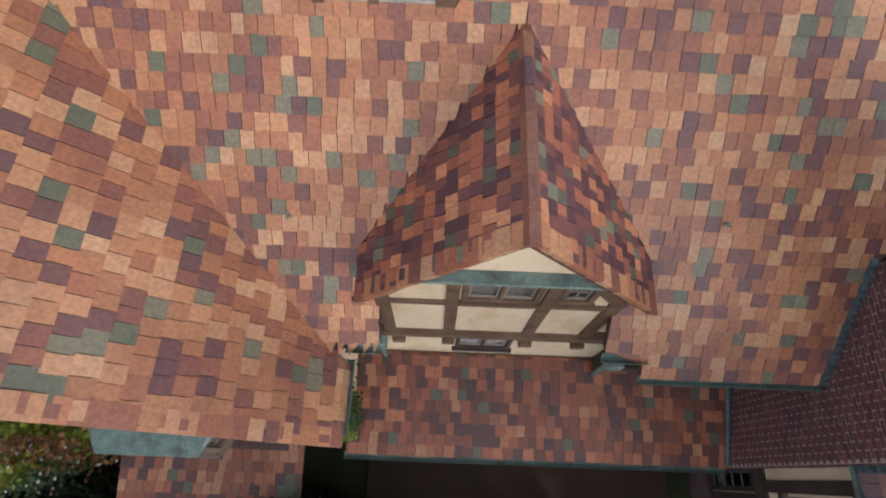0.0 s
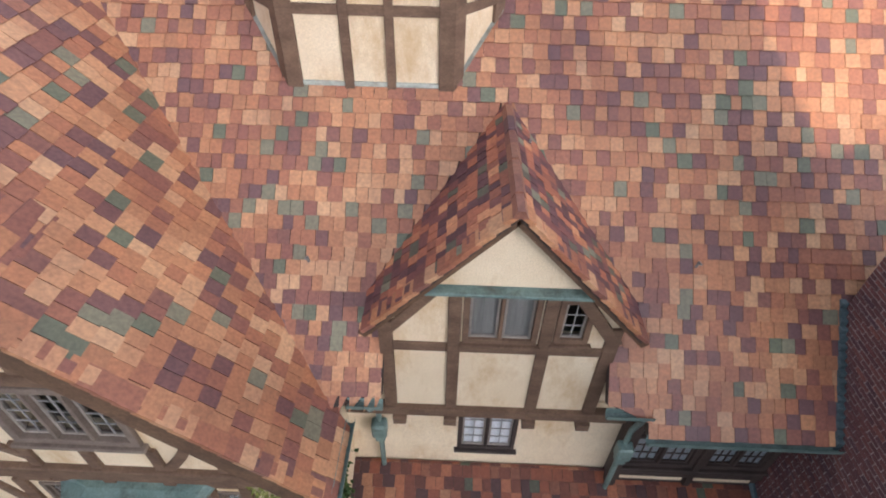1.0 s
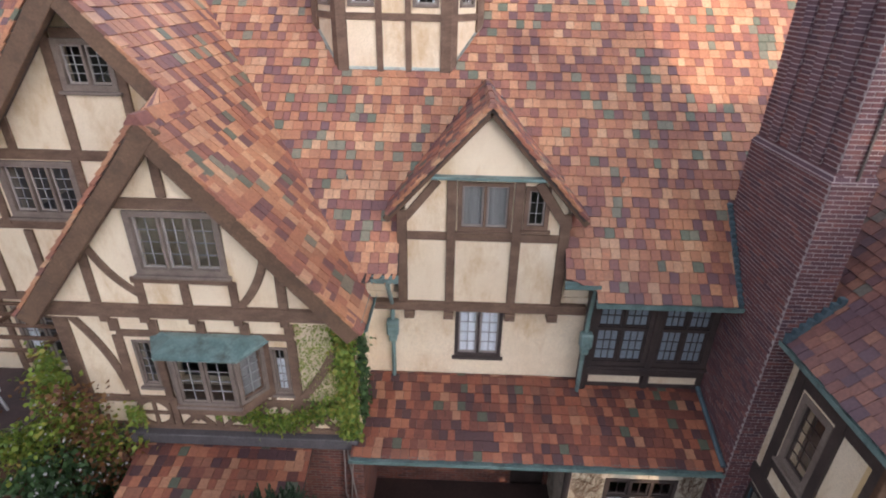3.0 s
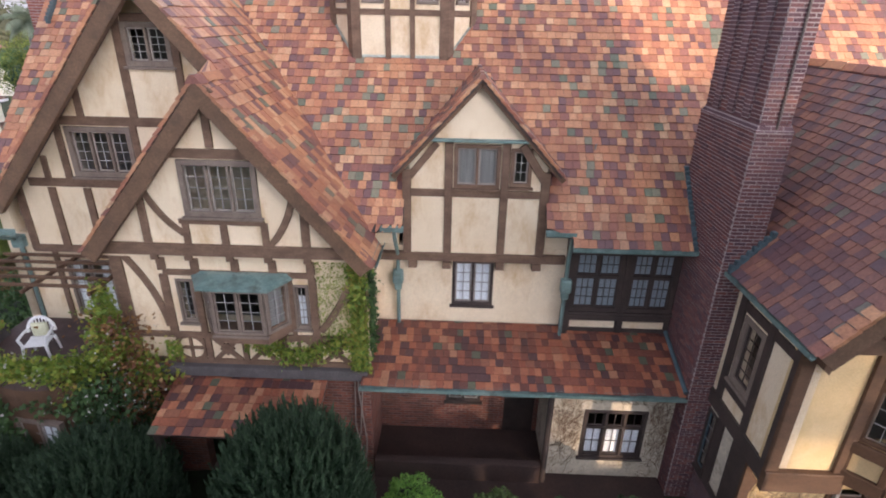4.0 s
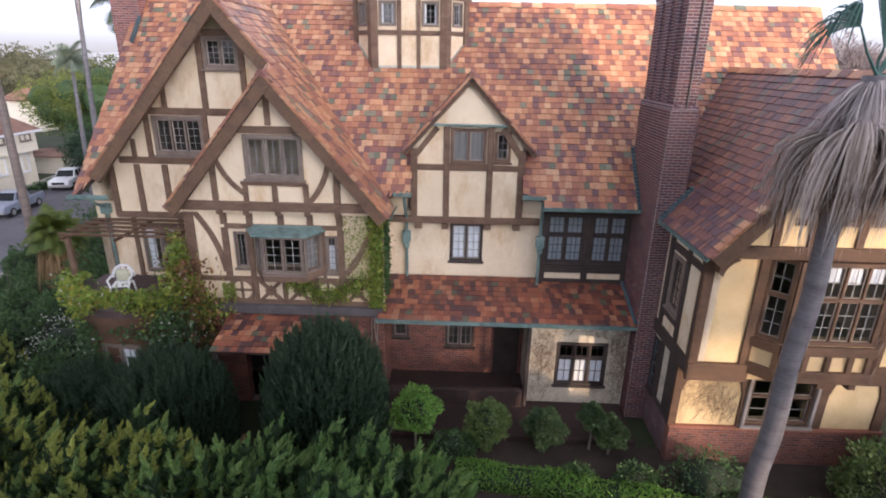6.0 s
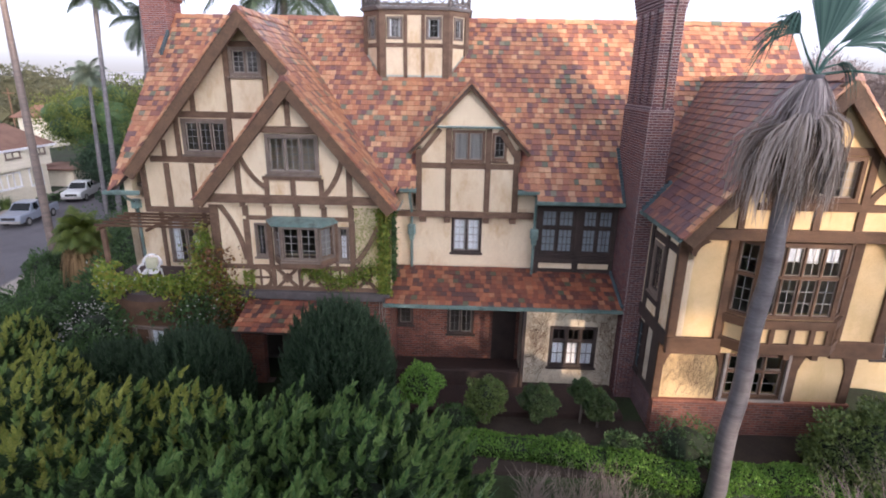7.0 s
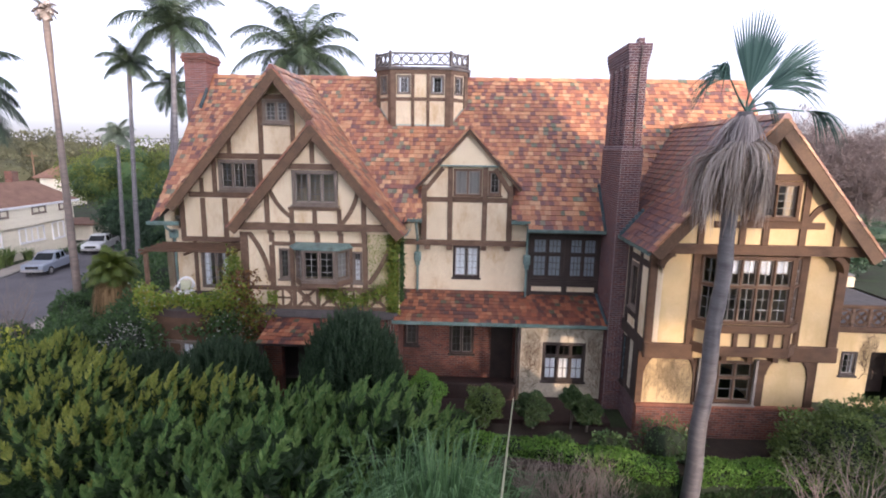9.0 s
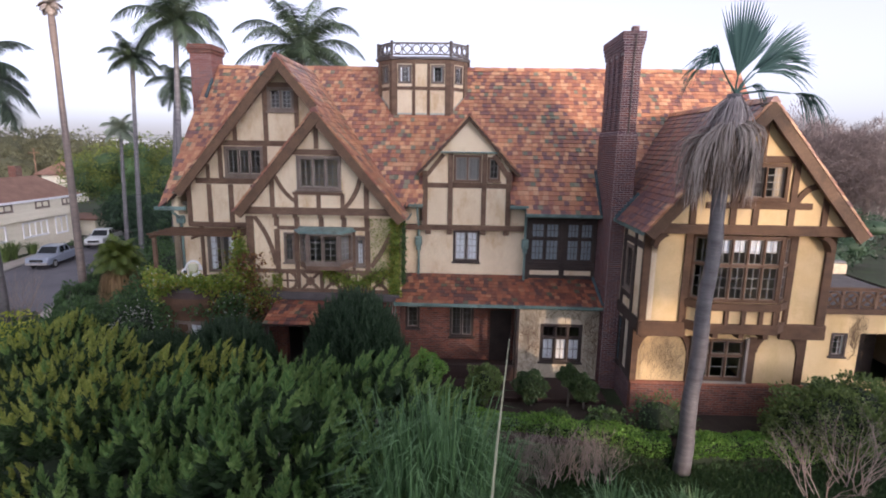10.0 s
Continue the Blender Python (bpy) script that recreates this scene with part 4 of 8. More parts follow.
# bargeboards of the gables
def barge(ax, az, bx, bz, y, w=0.30, under=0.182, label="weathered brown bargeboard"):
    bm = bmesh.new()
    d = Vector((bx - ax, bz - az)).normalized()
    n = Vector((d.y, -d.x))
    n = n if n.y < 0 else -n
    beam(bm, (ax + n.x * under, az + n.y * under), (bx + n.x * under, bz + n.y * under), w, y - 0.055, y + 0.08)
    part("bargeboard", bm, M_BARGE, house, label)


barge(G_X + 0.02, G_TOP - 0.03, G_LEFT, G_TOP - G_S * (G_X - G_LEFT), G_FRONT + 0.02)
barge(G_X, G_TOP, S_X - 0.12, S_TOP + G_S * 0.12, G_FRONT + 0.03)
barge(S_X + 0.02, S_TOP - 0.03, -7.06, S_TOP - G_S * (7.06 + S_X), S_FRONT + 0.02)
barge(S_X, S_TOP, G_RIGHT, S_TOP - G_S * (G_RIGHT - S_X), S_FRONT + 0.03)
barge(W_X + 0.02, W_TOP - 0.03, W_X - W_HALF, W_TOP - W_S * W_HALF, W_FRONT + 0.02, 0.32)
barge(W_X, W_TOP, W_X + W_HALF, W_TOP - W_S * W_HALF, W_FRONT + 0.03, 0.32)

for s in (-1, 1):
    verge(house, (D_X + s * D_HALF, D_FRONT, D_TOP - D_S * D_HALF), (D_X, D_FRONT, D_TOP))
    verge(house, (W_X + s * W_HALF, W_FRONT, W_TOP - W_S * W_HALF), (W_X, W_FRONT, W_TOP))
verge(house, (G_LEFT, G_FRONT, G_TOP - G_S * (G_X - G_LEFT)), (G_X, G_FRONT, G_TOP))
verge(house, (S_X - 0.1, G_FRONT, S_TOP + G_S * 0.1), (G_X, G_FRONT, G_TOP))
verge(house, (-7.06, S_FRONT, S_TOP - G_S * (7.06 + S_X)), (S_X, S_FRONT, S_TOP))
verge(house, (G_RIGHT, S_FRONT, S_TOP - G_S * (G_RIGHT - S_X)), (S_X, S_FRONT, S_TOP))

# ---- wing ----
wg, wf, wq = front(-2.20), front(-1.88), front(-1.35)      # gable, first floor and ground floor step back below one another
MW_ = M_TIMBER_WING
UW = (8.20, 9.44, 7.27, 8.30)
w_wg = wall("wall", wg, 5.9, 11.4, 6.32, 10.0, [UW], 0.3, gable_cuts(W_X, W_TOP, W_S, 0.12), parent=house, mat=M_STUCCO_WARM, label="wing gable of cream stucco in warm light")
window(house, wg, *UW, 2, 2, 4, frame_w=0.10, sash=M_FRAME, frame=M_TIMBER_WING, curtain=0.6, cloth=M_TAN, label="two-light leaded window in the wing gable", out=-0.06)
timber(w_wg, wg, (6.02, 6.47), (11.28, 6.47), 0.28, -0.10, 0.34, mat=MW_)
timber(w_wg, wg, (8.00, 8.40), (9.85, 8.40), 0.18, -0.07, mat=MW_)
timber(w_wg, wg, (7.30, 7.14), (10.15, 7.14), 0.18, -0.06, mat=MW_)
for x in (6.98, 7.70, 8.66, 10.52):
    timber(w_wg, wg, (x, 6.6), (x, 7.08 if 7.5 < x < 9.3 else 7.55), 0.17, mat=MW_)
timber(w_wg, wg, (8.65, 8.45), (8.65, 9.72), 0.18, mat=MW_)
for x in (8.06, 9.62):
    timber(w_wg, wg, (x, 6.6), (x, 8.36), 0.18, mat=MW_)
brace(w_wg, wg, (9.70, 7.12), (10.45, 7.72), 0.17, -0.20, mat=MW_)
brace(w_wg, wg, (7.60, 7.12), (6.90, 7.72), 0.17, 0.20, mat=MW_)
WG = (7.74, 9.32, 1.66, 2.98)
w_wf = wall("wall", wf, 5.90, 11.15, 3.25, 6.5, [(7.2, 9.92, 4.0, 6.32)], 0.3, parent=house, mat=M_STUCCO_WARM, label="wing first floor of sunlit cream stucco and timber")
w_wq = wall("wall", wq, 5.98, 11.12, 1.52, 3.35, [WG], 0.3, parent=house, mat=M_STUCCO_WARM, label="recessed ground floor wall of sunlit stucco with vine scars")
wall("wall", front(-1.42), 5.96, 11.14, 0.0, 1.52, parent=house, mat=M_BRICKWALL, label="red brick plinth of the wing")
bm = bmesh.new()
box(bm, 5.92, 11.16, -1.46, -1.30, 1.50, 1.58, None, 0.01)
part("plinth_course", bm, M_TERRACOTTA, w_wq, "red brick-on-edge course")
bm = bmesh.new()
box(bm, 5.90, 11.15, -1.86, -1.32, 3.26, 3.34)
part("jetty_soffit", bm, M_TIMBER_DARK, w_wf, "dark boarded underside of the jetty")
window(house, wq, *WG, 3, 1, 3, 0.6, 0.08, M_FRAME, M_TIMBER_WING, 0.0, label="dark ground floor window of the wing")
bm = bmesh.new()
box(bm, 9.30, 9.38, -1.46, -1.34, 1.64, 3.05, None, 0.008)
box(bm, 7.66, 7.74, -1.46, -1.34, 1.64, 3.05, None, 0.008)
box(bm, 7.62, 9.40, -1.50, -1.34, 1.585, 1.65, None, 0.008)
part("casing", bm, M_SASH, w_wq, "pale painted jambs and sill")
for x, w in ((5.94, 0.22), (7.08, 0.20), (10.00, 0.20), (11.03, 0.26)):
    timber(w_wf, wf, (x, 3.5), (x, 6.4), w, -0.07, mat=MW_)
for x0, x1 in ((5.82, 7.20), (9.90, 11.18)):
    timber(w_wf, wf, (x0, 3.46), (x1, 3.46), 0.44, -0.13, 0.02, mat=MW_)
brace(w_wf, wf, (6.05, 5.92), (6.36, 6.30), 0.16, -0.08, -0.3, mat=MW_)
brace(w_wf, wf, (10.93, 5.92), (10.62, 6.30), 0.16, 0.08, -0.3, mat=MW_)
for x, w in ((6.00, 0.20), (7.62, 0.10), (9.52, 0.22), (10.98, 0.24)):
    timber(w_wq, wq, (x, 1.55), (x, 3.25), w, -0.05, mat=MW_)
timber(w_wq, wq, (6.0, 3.20), (11.0, 3.20), 0.18, -0.06, mat=MW_)
for xa, xb, sg in ((6.06, 6.46, -1), (7.60, 7.20, 1), (9.60, 10.00, -1), (10.90, 10.50, 1)):
    brace(w_wq, wq, (xa, 2.62), (xb, 3.16), 0.16, sg * 0.11, -0.05, mat=MW_)
# canted bay of the wing
wb = front(-2.28)
BW = (7.60, 9.52, 4.40, 6.30)
window(house, wb, *BW, 4, 2, 5, 0.56, 0.09, frame=M_TIMBER_WING, sash=M_FRAME, curtain=0.0, label="tall four-light bay window with white half curtains", sill=False)
for k in range(4):
    bm = bmesh.new()
    n_, a_, b_ = 12, 7.71 + 0.435 * k, 8.06 + 0.435 * k
    ys = [0.075 + 0.008 * math.sin(q * 2.1 + k) for q in range(n_ + 1)]
    top = [bm.verts.new((a_ + (b_ - a_) * q / n_, ys[q], 6.22)) for q in range(n_ + 1)]
    low = [bm.verts.new((a_ + (b_ - a_) * q / n_, ys[q], 5.80 + 0.03 * (k % 2))) for q in range(n_ + 1)]
    for q in range(n_):
        bm.faces.new((low[q], low[q + 1], top[q + 1], top[q]))
    bmesh.ops.transform(bm, matrix=wb, verts=bm.verts)
    part("curtain", bm, M_CURTAIN, house, "short white half curtain")
CANT = math.hypot(0.42, 0.40)
for x0, y0, sg in ((7.18, -1.88, -1), (9.52, -2.28, 1)):
    window(house, facing(x0, y0, sg * math.degrees(math.atan2(0.40, 0.42))), 0.01, CANT - 0.01, 4.40, 6.30, 1, 2, 5, 0.56, sash=M_FRAME, frame=M_TIMBER_WING, curtain=0.0, sill=False, label="side light of the bay window")
bm = bmesh.new()
pl = [(7.12, -1.85), (7.58, -2.30), (9.54, -2.30), (10.00, -1.85)]
a, b = [bm.verts.new((x, y, 3.50)) for x, y in pl], [bm.verts.new((x, y, 4.39)) for x, y in pl]
bm.faces.new(a[::-1])
bm.faces.new(b)
for i in range(4):
    bm.faces.new((a[i], a[(i + 1) % 4], b[(i + 1) % 4], b[i]))
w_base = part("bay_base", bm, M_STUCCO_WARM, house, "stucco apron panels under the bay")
for x in (7.63, 8.14, 8.62, 9.10, 9.49):
    timber(w_base, wb, (x, 3.5), (x, 4.36), 0.12, -0.09, -0.01, mat=MW_)
timber(w_base, wb, (7.54, 3.63), (9.58, 3.63), 0.28, -0.12, 0.0, mat=MW_)
timber(w_base, wb, (7.54, 4.28), (9.58, 4.28), 0.22, -0.13, -0.01, mat=MW_)
for x0, y0, sg in ((7.12, -1.85, -1), (9.54, -2.30, 1)):
    mc = facing(x0, y0, sg * math.degrees(math.atan2(0.45, 0.46)))
    timber(w_base, mc, (0.0, 3.63), (0.64, 3.63), 0.28, -0.10, 0.0, mat=MW_)
    timber(w_base, mc, (0.0, 4.28), (0.64, 4.28), 0.22, -0.10, 0.0, mat=MW_)
    for x in (0.05, 0.59):
        timber(w_base, mc, (x, 3.5), (x, 4.36), 0.11, -0.07, 0.0, mat=MW_)
for x in (7.9, 8.62, 9.3):
    timber(w_base, wb, (x, 3.34), (x, 3.52), 0.16, -0.06, 0.30, mat=MW_, name="corbel")
# left flank of the wing
wl_ = facing(5.92, 2.0, -90)
w_lf = wall("wall", wl_, 0.0, 3.88, 3.30, 6.75, [(2.10, 2.86, 4.25, 5.70)], 0.3, parent=house, label="shaded first floor flank of the wing in stucco and dark timber")
fq = facing(5.98, 2.0, -90)
w_lq = wall("wall", fq, 0.0, 3.35, 1.5, 3.30, [(1.62, 2.05, 1.55, 3.15)], 0.3, parent=house, mat=M_IVYSTUCCO, label="shaded ground floor flank of the wing")
# Flank shade put into the material: dark clinker where the front has red.
wall("wall", fq, 0.0, 3.35, 0.0, 1.5, parent=house, mat=M_CLINKERWALL, label="plinth of the wing flank in brick darkened for shade")
window(house, wl_, 2.10, 2.86, 4.25, 5.70, 1, 2, 5, 0.0, 0.12, M_TIMBER_DARK, M_FRAME, 0.0, label="dark window in the wing flank")
window(house, fq, 1.62, 2.05, 1.55, 3.15, 1, 1, 4, 0.0, 0.06, M_FLASH, M_TIMBER_DARK, 0.0, label="narrow dark window in the wing flank")
for x, w in ((1.95, 0.2), (2.97, 0.18), (3.78, 0.22)):
    timber(w_lf, wl_, (x, 3.5), (x, 6.5), w, -0.05, mat=M_TIMBER_DARK)
timber(w_lf, wl_, (1.6, 3.50), (3.88, 3.50), 0.36, -0.06, mat=M_TIMBER_DARK)
timber(w_lf, wl_, (1.9, 4.08), (2.97, 4.08), 0.18, -0.045, mat=M_TIMBER_DARK)
timber(w_lf, wl_, (1.9, 5.86), (3.75, 5.86), 0.20, -0.045, mat=M_TIMBER_DARK)
# Wide dark timbers also stand in for shade on the lower flank.
timber(w_lq, fq, (3.02, 1.5), (3.02, 3.3), 0.62, -0.04, mat=M_TIMBER_DARK)
timber(w_lq, fq, (2.20, 1.5), (2.20, 3.3), 0.26, -0.04, mat=M_TIMBER_DARK)
timber(w_lq, fq, (2.1, 1.56), (3.2, 1.56), 0.16, -0.05, mat=M_TIMBER_DARK)
wall("wall", facing(11.15, -1.88, 90), 0.3, 4.4, 3.3, 6.75, parent=house)
wall("wall", facing(11.12, -1.35, 90), 0.3, 3.8, 0.0, 3.3, parent=house)

# closing walls at the sides and rear
for x, a, y in ((-10.1, -90, 11.3), (11.75, 90, 1.5)):
    if a > 0:
        wall("wall", facing(x, y, a), 0.0, 9.7, 0.0, 11.7, cuts=gable_cuts(4.82, RIDGE_Z, TAN, 0.2), parent=house)
    else:
        wall("wall", facing(x, y, a), 0.0, 9.2, 0.0, 11.7, cuts=gable_cuts(4.98, RIDGE_Z, TAN, 0.2), parent=house)
wall("wall", facing(11.3, 11.25, 180), 0.0, 21.4, 0.0, 6.5, parent=house)
wall("wall", front(1.9), 11.15, 11.76, 0.0, 6.7, parent=house)
for z in (0.25, 3.45, 6.30):
    bm = bmesh.new()
    box(bm, -10.0, 11.2, 2.4, 11.1, z, z + 0.12)
    if z > 3:
        box(bm, -6.6, -1.7, 1.0, 2.4, z, z + 0.12)
    box(bm, 6.1, 11.0, -1.3, 2.4, z, z + 0.12)
    part("floor_slab", bm, M_INSIDE, house)

# ---- gutters and downpipes ----
def gutter(x0, y0, x1, y1, z, w=0.12):
    a, b = Vector((x0, y0, z)), Vector((x1, y1, z))
    d = (b - a).normalized()
    s = Vector((d.y, -d.x, 0))
    bm = bmesh.new()
    prof = [(-0.5, 0.04), (-0.55, 0.05), (-0.45, -0.05), (0.0, -0.09), (0.45, -0.05), (0.55, 0.05), (0.5, 0.04), (0.38, -0.03), (0, -0.06), (-0.38, -0.03)]
    r0, r1 = [[bm.verts.new(c + s * (p * w) + Vector((0, 0, q))) for p, q in prof] for c in (a, b)]
    for i in range(len(prof)):
        j = (i + 1) % len(prof)
        bm.faces.new((r0[i], r0[j], r1[j], r1[i]))
    bm.faces.new(r0[::-1])
    bm.faces.new(r1)
    part("gutter", bm, M_COPPER, house, "verdigris copper gutter")


gutter(2.84, 1.35, 5.44, 1.35, 6.32)
gutter(-1.28, 1.58, -0.78, 1.58, 6.56)
gutter(2.28, 1.58, 2.92, 1.58, 6.56)
gutter(W_X - W_HALF - 0.04, W_FRONT + 0.05, W_X - W_HALF - 0.04, 0.34, 6.36)
gutter(-1.65, 0.30, 5.4, 0.30, 3.34)
gutter(X_L - 0.1, 1.35, -9.2, 1.35, 6.32)
gutter(G_RIGHT + 0.03, 0.45, G_RIGHT + 0.03, 1.5, 6.26)
gutter(W_X + W_HALF + 0.04, W_FRONT + 0.05, W_X + W_HALF + 0.04, 1.3, 6.36)
for x, y in ((-0.98, 2.06), (2.86, 1.84)):
    bm = bmesh.new()
    tube(bm, [(x, 1.60, 6.50), (x, 1.66, 6.32), (x + 0.02, y, 5.75), (x + 0.02, y, 5.3), (x + 0.02, y, 3.86)], 0.045)
    p = part("downpipe", bm, M_COPPER, house, "green copper downpipe")
    bm = bmesh.new()
    box(bm, x - 0.10, x + 0.14, y - 0.15, y + 0.06, 5.05, 5.38, None, 0.03)
    box(bm, x - 0.06, x + 0.10, y - 0.11, y + 0.05, 4.88, 5.06, None, 0.02)
    part("leader_head", bm, M_COPPER, p, "ornate copper rain hopper")

bm = bmesh.new()
tube(bm, [(-9.72, 1.40, 6.28), (-9.72, 1.50, 6.12), (-9.74, 2.02, 5.86), (-9.74, 2.04, 5.4), (-9.74, 2.04, 3.8)], 0.045)
p = part("downpipe", bm, M_COPPER, house, "green copper downpipe")
bm = bmesh.new()
box(bm, -9.87, -9.60, 1.90, 2.10, 5.68, 5.98, None, 0.03)
part("leader_head", bm, M_COPPER, p, "ornate copper rain hopper")

# ---- cupola ----
CUP = [(-2.22, 4.52), (0.02, 4.52), (0.65, 5.25), (0.65, 7.39), (0.02, 8.12), (-2.22, 8.12), (-2.85, 7.39), (-2.85, 5.25)]
cx0 = -1.10
M_APRON = plain("pale_lead", (0.36, 0.42, 0.38), (0.52, 0.56, 0.52), 0.7, 6.0, 40.0, dirt=((0.25, 0.22, 0.17), 5.0))
for i in range(8):
    (xa, ya), (xb, yb) = CUP[i], CUP[(i + 1) % 8]
    ln, an = math.hypot(xb - xa, yb - ya), math.degrees(math.atan2(yb - ya, xb - xa))
    m = facing(xa, ya, an)
    if i == 0:
        hs = [(0.22, 0.74, 11.00, 11.70), (1.50, 2.02, 11.00, 11.70)]
    elif i in (1, 7):
        hs = [(0.26, 0.70, 11.00, 11.70)]
    else:
        hs = []
    w = wall("wall", m, 0, ln, 9.6, 11.9, hs, 0.12, parent=house, label="cupola wall of cream stucco and timber" if i == 0 else "")
    for h in hs:
        window(house, m, *h, 1, 2, 3, frame_w=0.06, curtain=0.55, sill=False, label="small leaded cupola window with pale curtains", out=-0.045)
    timber(w, m, (0, 10.82), (ln, 10.82), 0.13)
    timber(w, m, (0, 11.82), (ln, 11.82), 0.16)
    for x in ([0.08, 0.83, 1.41, ln - 0.08] if i == 0 else [0.08, ln - 0.08]):
        timber(w, m, (x, 9.7), (x, 11.8), 0.21 if x in (0.08, ln - 0.08) else 0.12)
    bm = bmesh.new()
    box(bm, -0.02, ln + 0.02, -0.035, 0.02, 9.78 if i else 9.82, 9.84 if i else 9.88, m)
    part("base_flashing", bm, M_APRON, w)
    if i in (0, 1, 7):                                 # lead apron on the tiles
        bm = bmesh.new()
        q = [(xa, ya), (xb, yb), (cx0 + (xb - cx0) * 1.025, 6.32 + (yb - 6.32) * 1.022), (cx0 + (xa - cx0) * 1.025, 6.32 + (ya - 6.32) * 1.022)]
        bm.faces.new([bm.verts.new((x, y, main_z(y) + 0.055)) for x, y in q])
        bmesh.ops.solidify(bm, geom=bm.faces[:], thickness=0.012)
        part("apron_flashing", bm, M_APRON, w)
bm = bmesh.new()
cx, cy = -1.10, 6.32
vs0 = [bm.verts.new((cx + (x - cx) * 1.06, cy + (y - cy) * 1.06, 11.90)) for x, y in CUP]
vs1 = [bm.verts.new((cx + (x - cx) * 1.09, cy + (y - cy) * 1.09, 11.99)) for x, y in CUP]
bm.faces.new(vs0[::-1])
bm.faces.new(vs1)
for i in range(8):
    bm.faces.new((vs0[i], vs0[(i + 1) % 8], vs1[(i + 1) % 8], vs1[i]))
part("cupola_deck", bm, M_STONE, house, "lead-covered cupola deck")
rail = thing("roof_railing", (cx, cy, 11.99), "openwork timber railing of circles and diamonds round the cupola deck", "railing")
for i in range(8):
    (xa, ya), (xb, yb) = [(cx + (x - cx) * 1.02, cy + (y - cy) * 1.02) for x, y in (CUP[i], CUP[(i + 1) % 8])]
    ln, an = math.hypot(xb - xa, yb - ya), math.degrees(math.atan2(yb - ya, xb - xa))
    m = facing(xa, ya, an)
    bm = bmesh.new()
    box(bm, -0.05, 0.05, -0.05, 0.05, 11.99, 12.58, m, 0.01)
    part("post", bm, M_IRON, rail)
    bm = bmesh.new()
    box(bm, 0.05, ln - 0.05, -0.03, 0.03, 12.46, 12.52, m)
    part("rail", bm, M_IRON, rail)
    bm = bmesh.new()
    box(bm, 0.05, ln - 0.05, -0.025, 0.025, 12.05, 12.10, m)
    part("rail", bm, M_IRON, rail)
    k = max(3, round(ln / 0.4))
    for j in range(k):
        c = 0.05 + (ln - 0.1) * (j + 0.5) / k
        hw = (ln - 0.1) / k / 2
        bm = bmesh.new()
        if (j + i) % 2 == 0:
            for q in range(16):
                a0, a1 = 2 * math.pi * q / 16, 2 * math.pi * (q + 1) / 16
                pq = [(c + hw * 0.85 * f * math.cos(t), 12.28 + 0.18 * f * math.sin(t)) for t, f in ((a0, 0.82), (a0, 1.05), (a1, 1.05), (a1, 0.82))]
                lo, hi = [bm.verts.new((p[0], -0.02, p[1])) for p in pq], [bm.verts.new((p[0], 0.02, p[1])) for p in pq]
                bm.faces.new(lo)
                bm.faces.new(hi[::-1])
                bm.faces.new((lo[0], lo[3], hi[3], hi[0]))
                bm.faces.new((lo[1], hi[1], hi[2], lo[2]))
            bmesh.ops.transform(bm, matrix=m, verts=bm.verts)
        else:
            for p, q in (((c - hw, 12.28), (c, 12.46)), ((c, 12.46), (c + hw, 12.28)), ((c + hw, 12.28), (c, 12.10)), ((c, 12.10), (c - hw, 12.28))):
                beam(bm, p, q, 0.045, -0.02, 0.02, m, 0.0)
        box(bm, c + hw - 0.015, c + hw + 0.015, -0.018, 0.018, 12.10, 12.46, m)
        part("ornament", bm, M_IRON, rail)


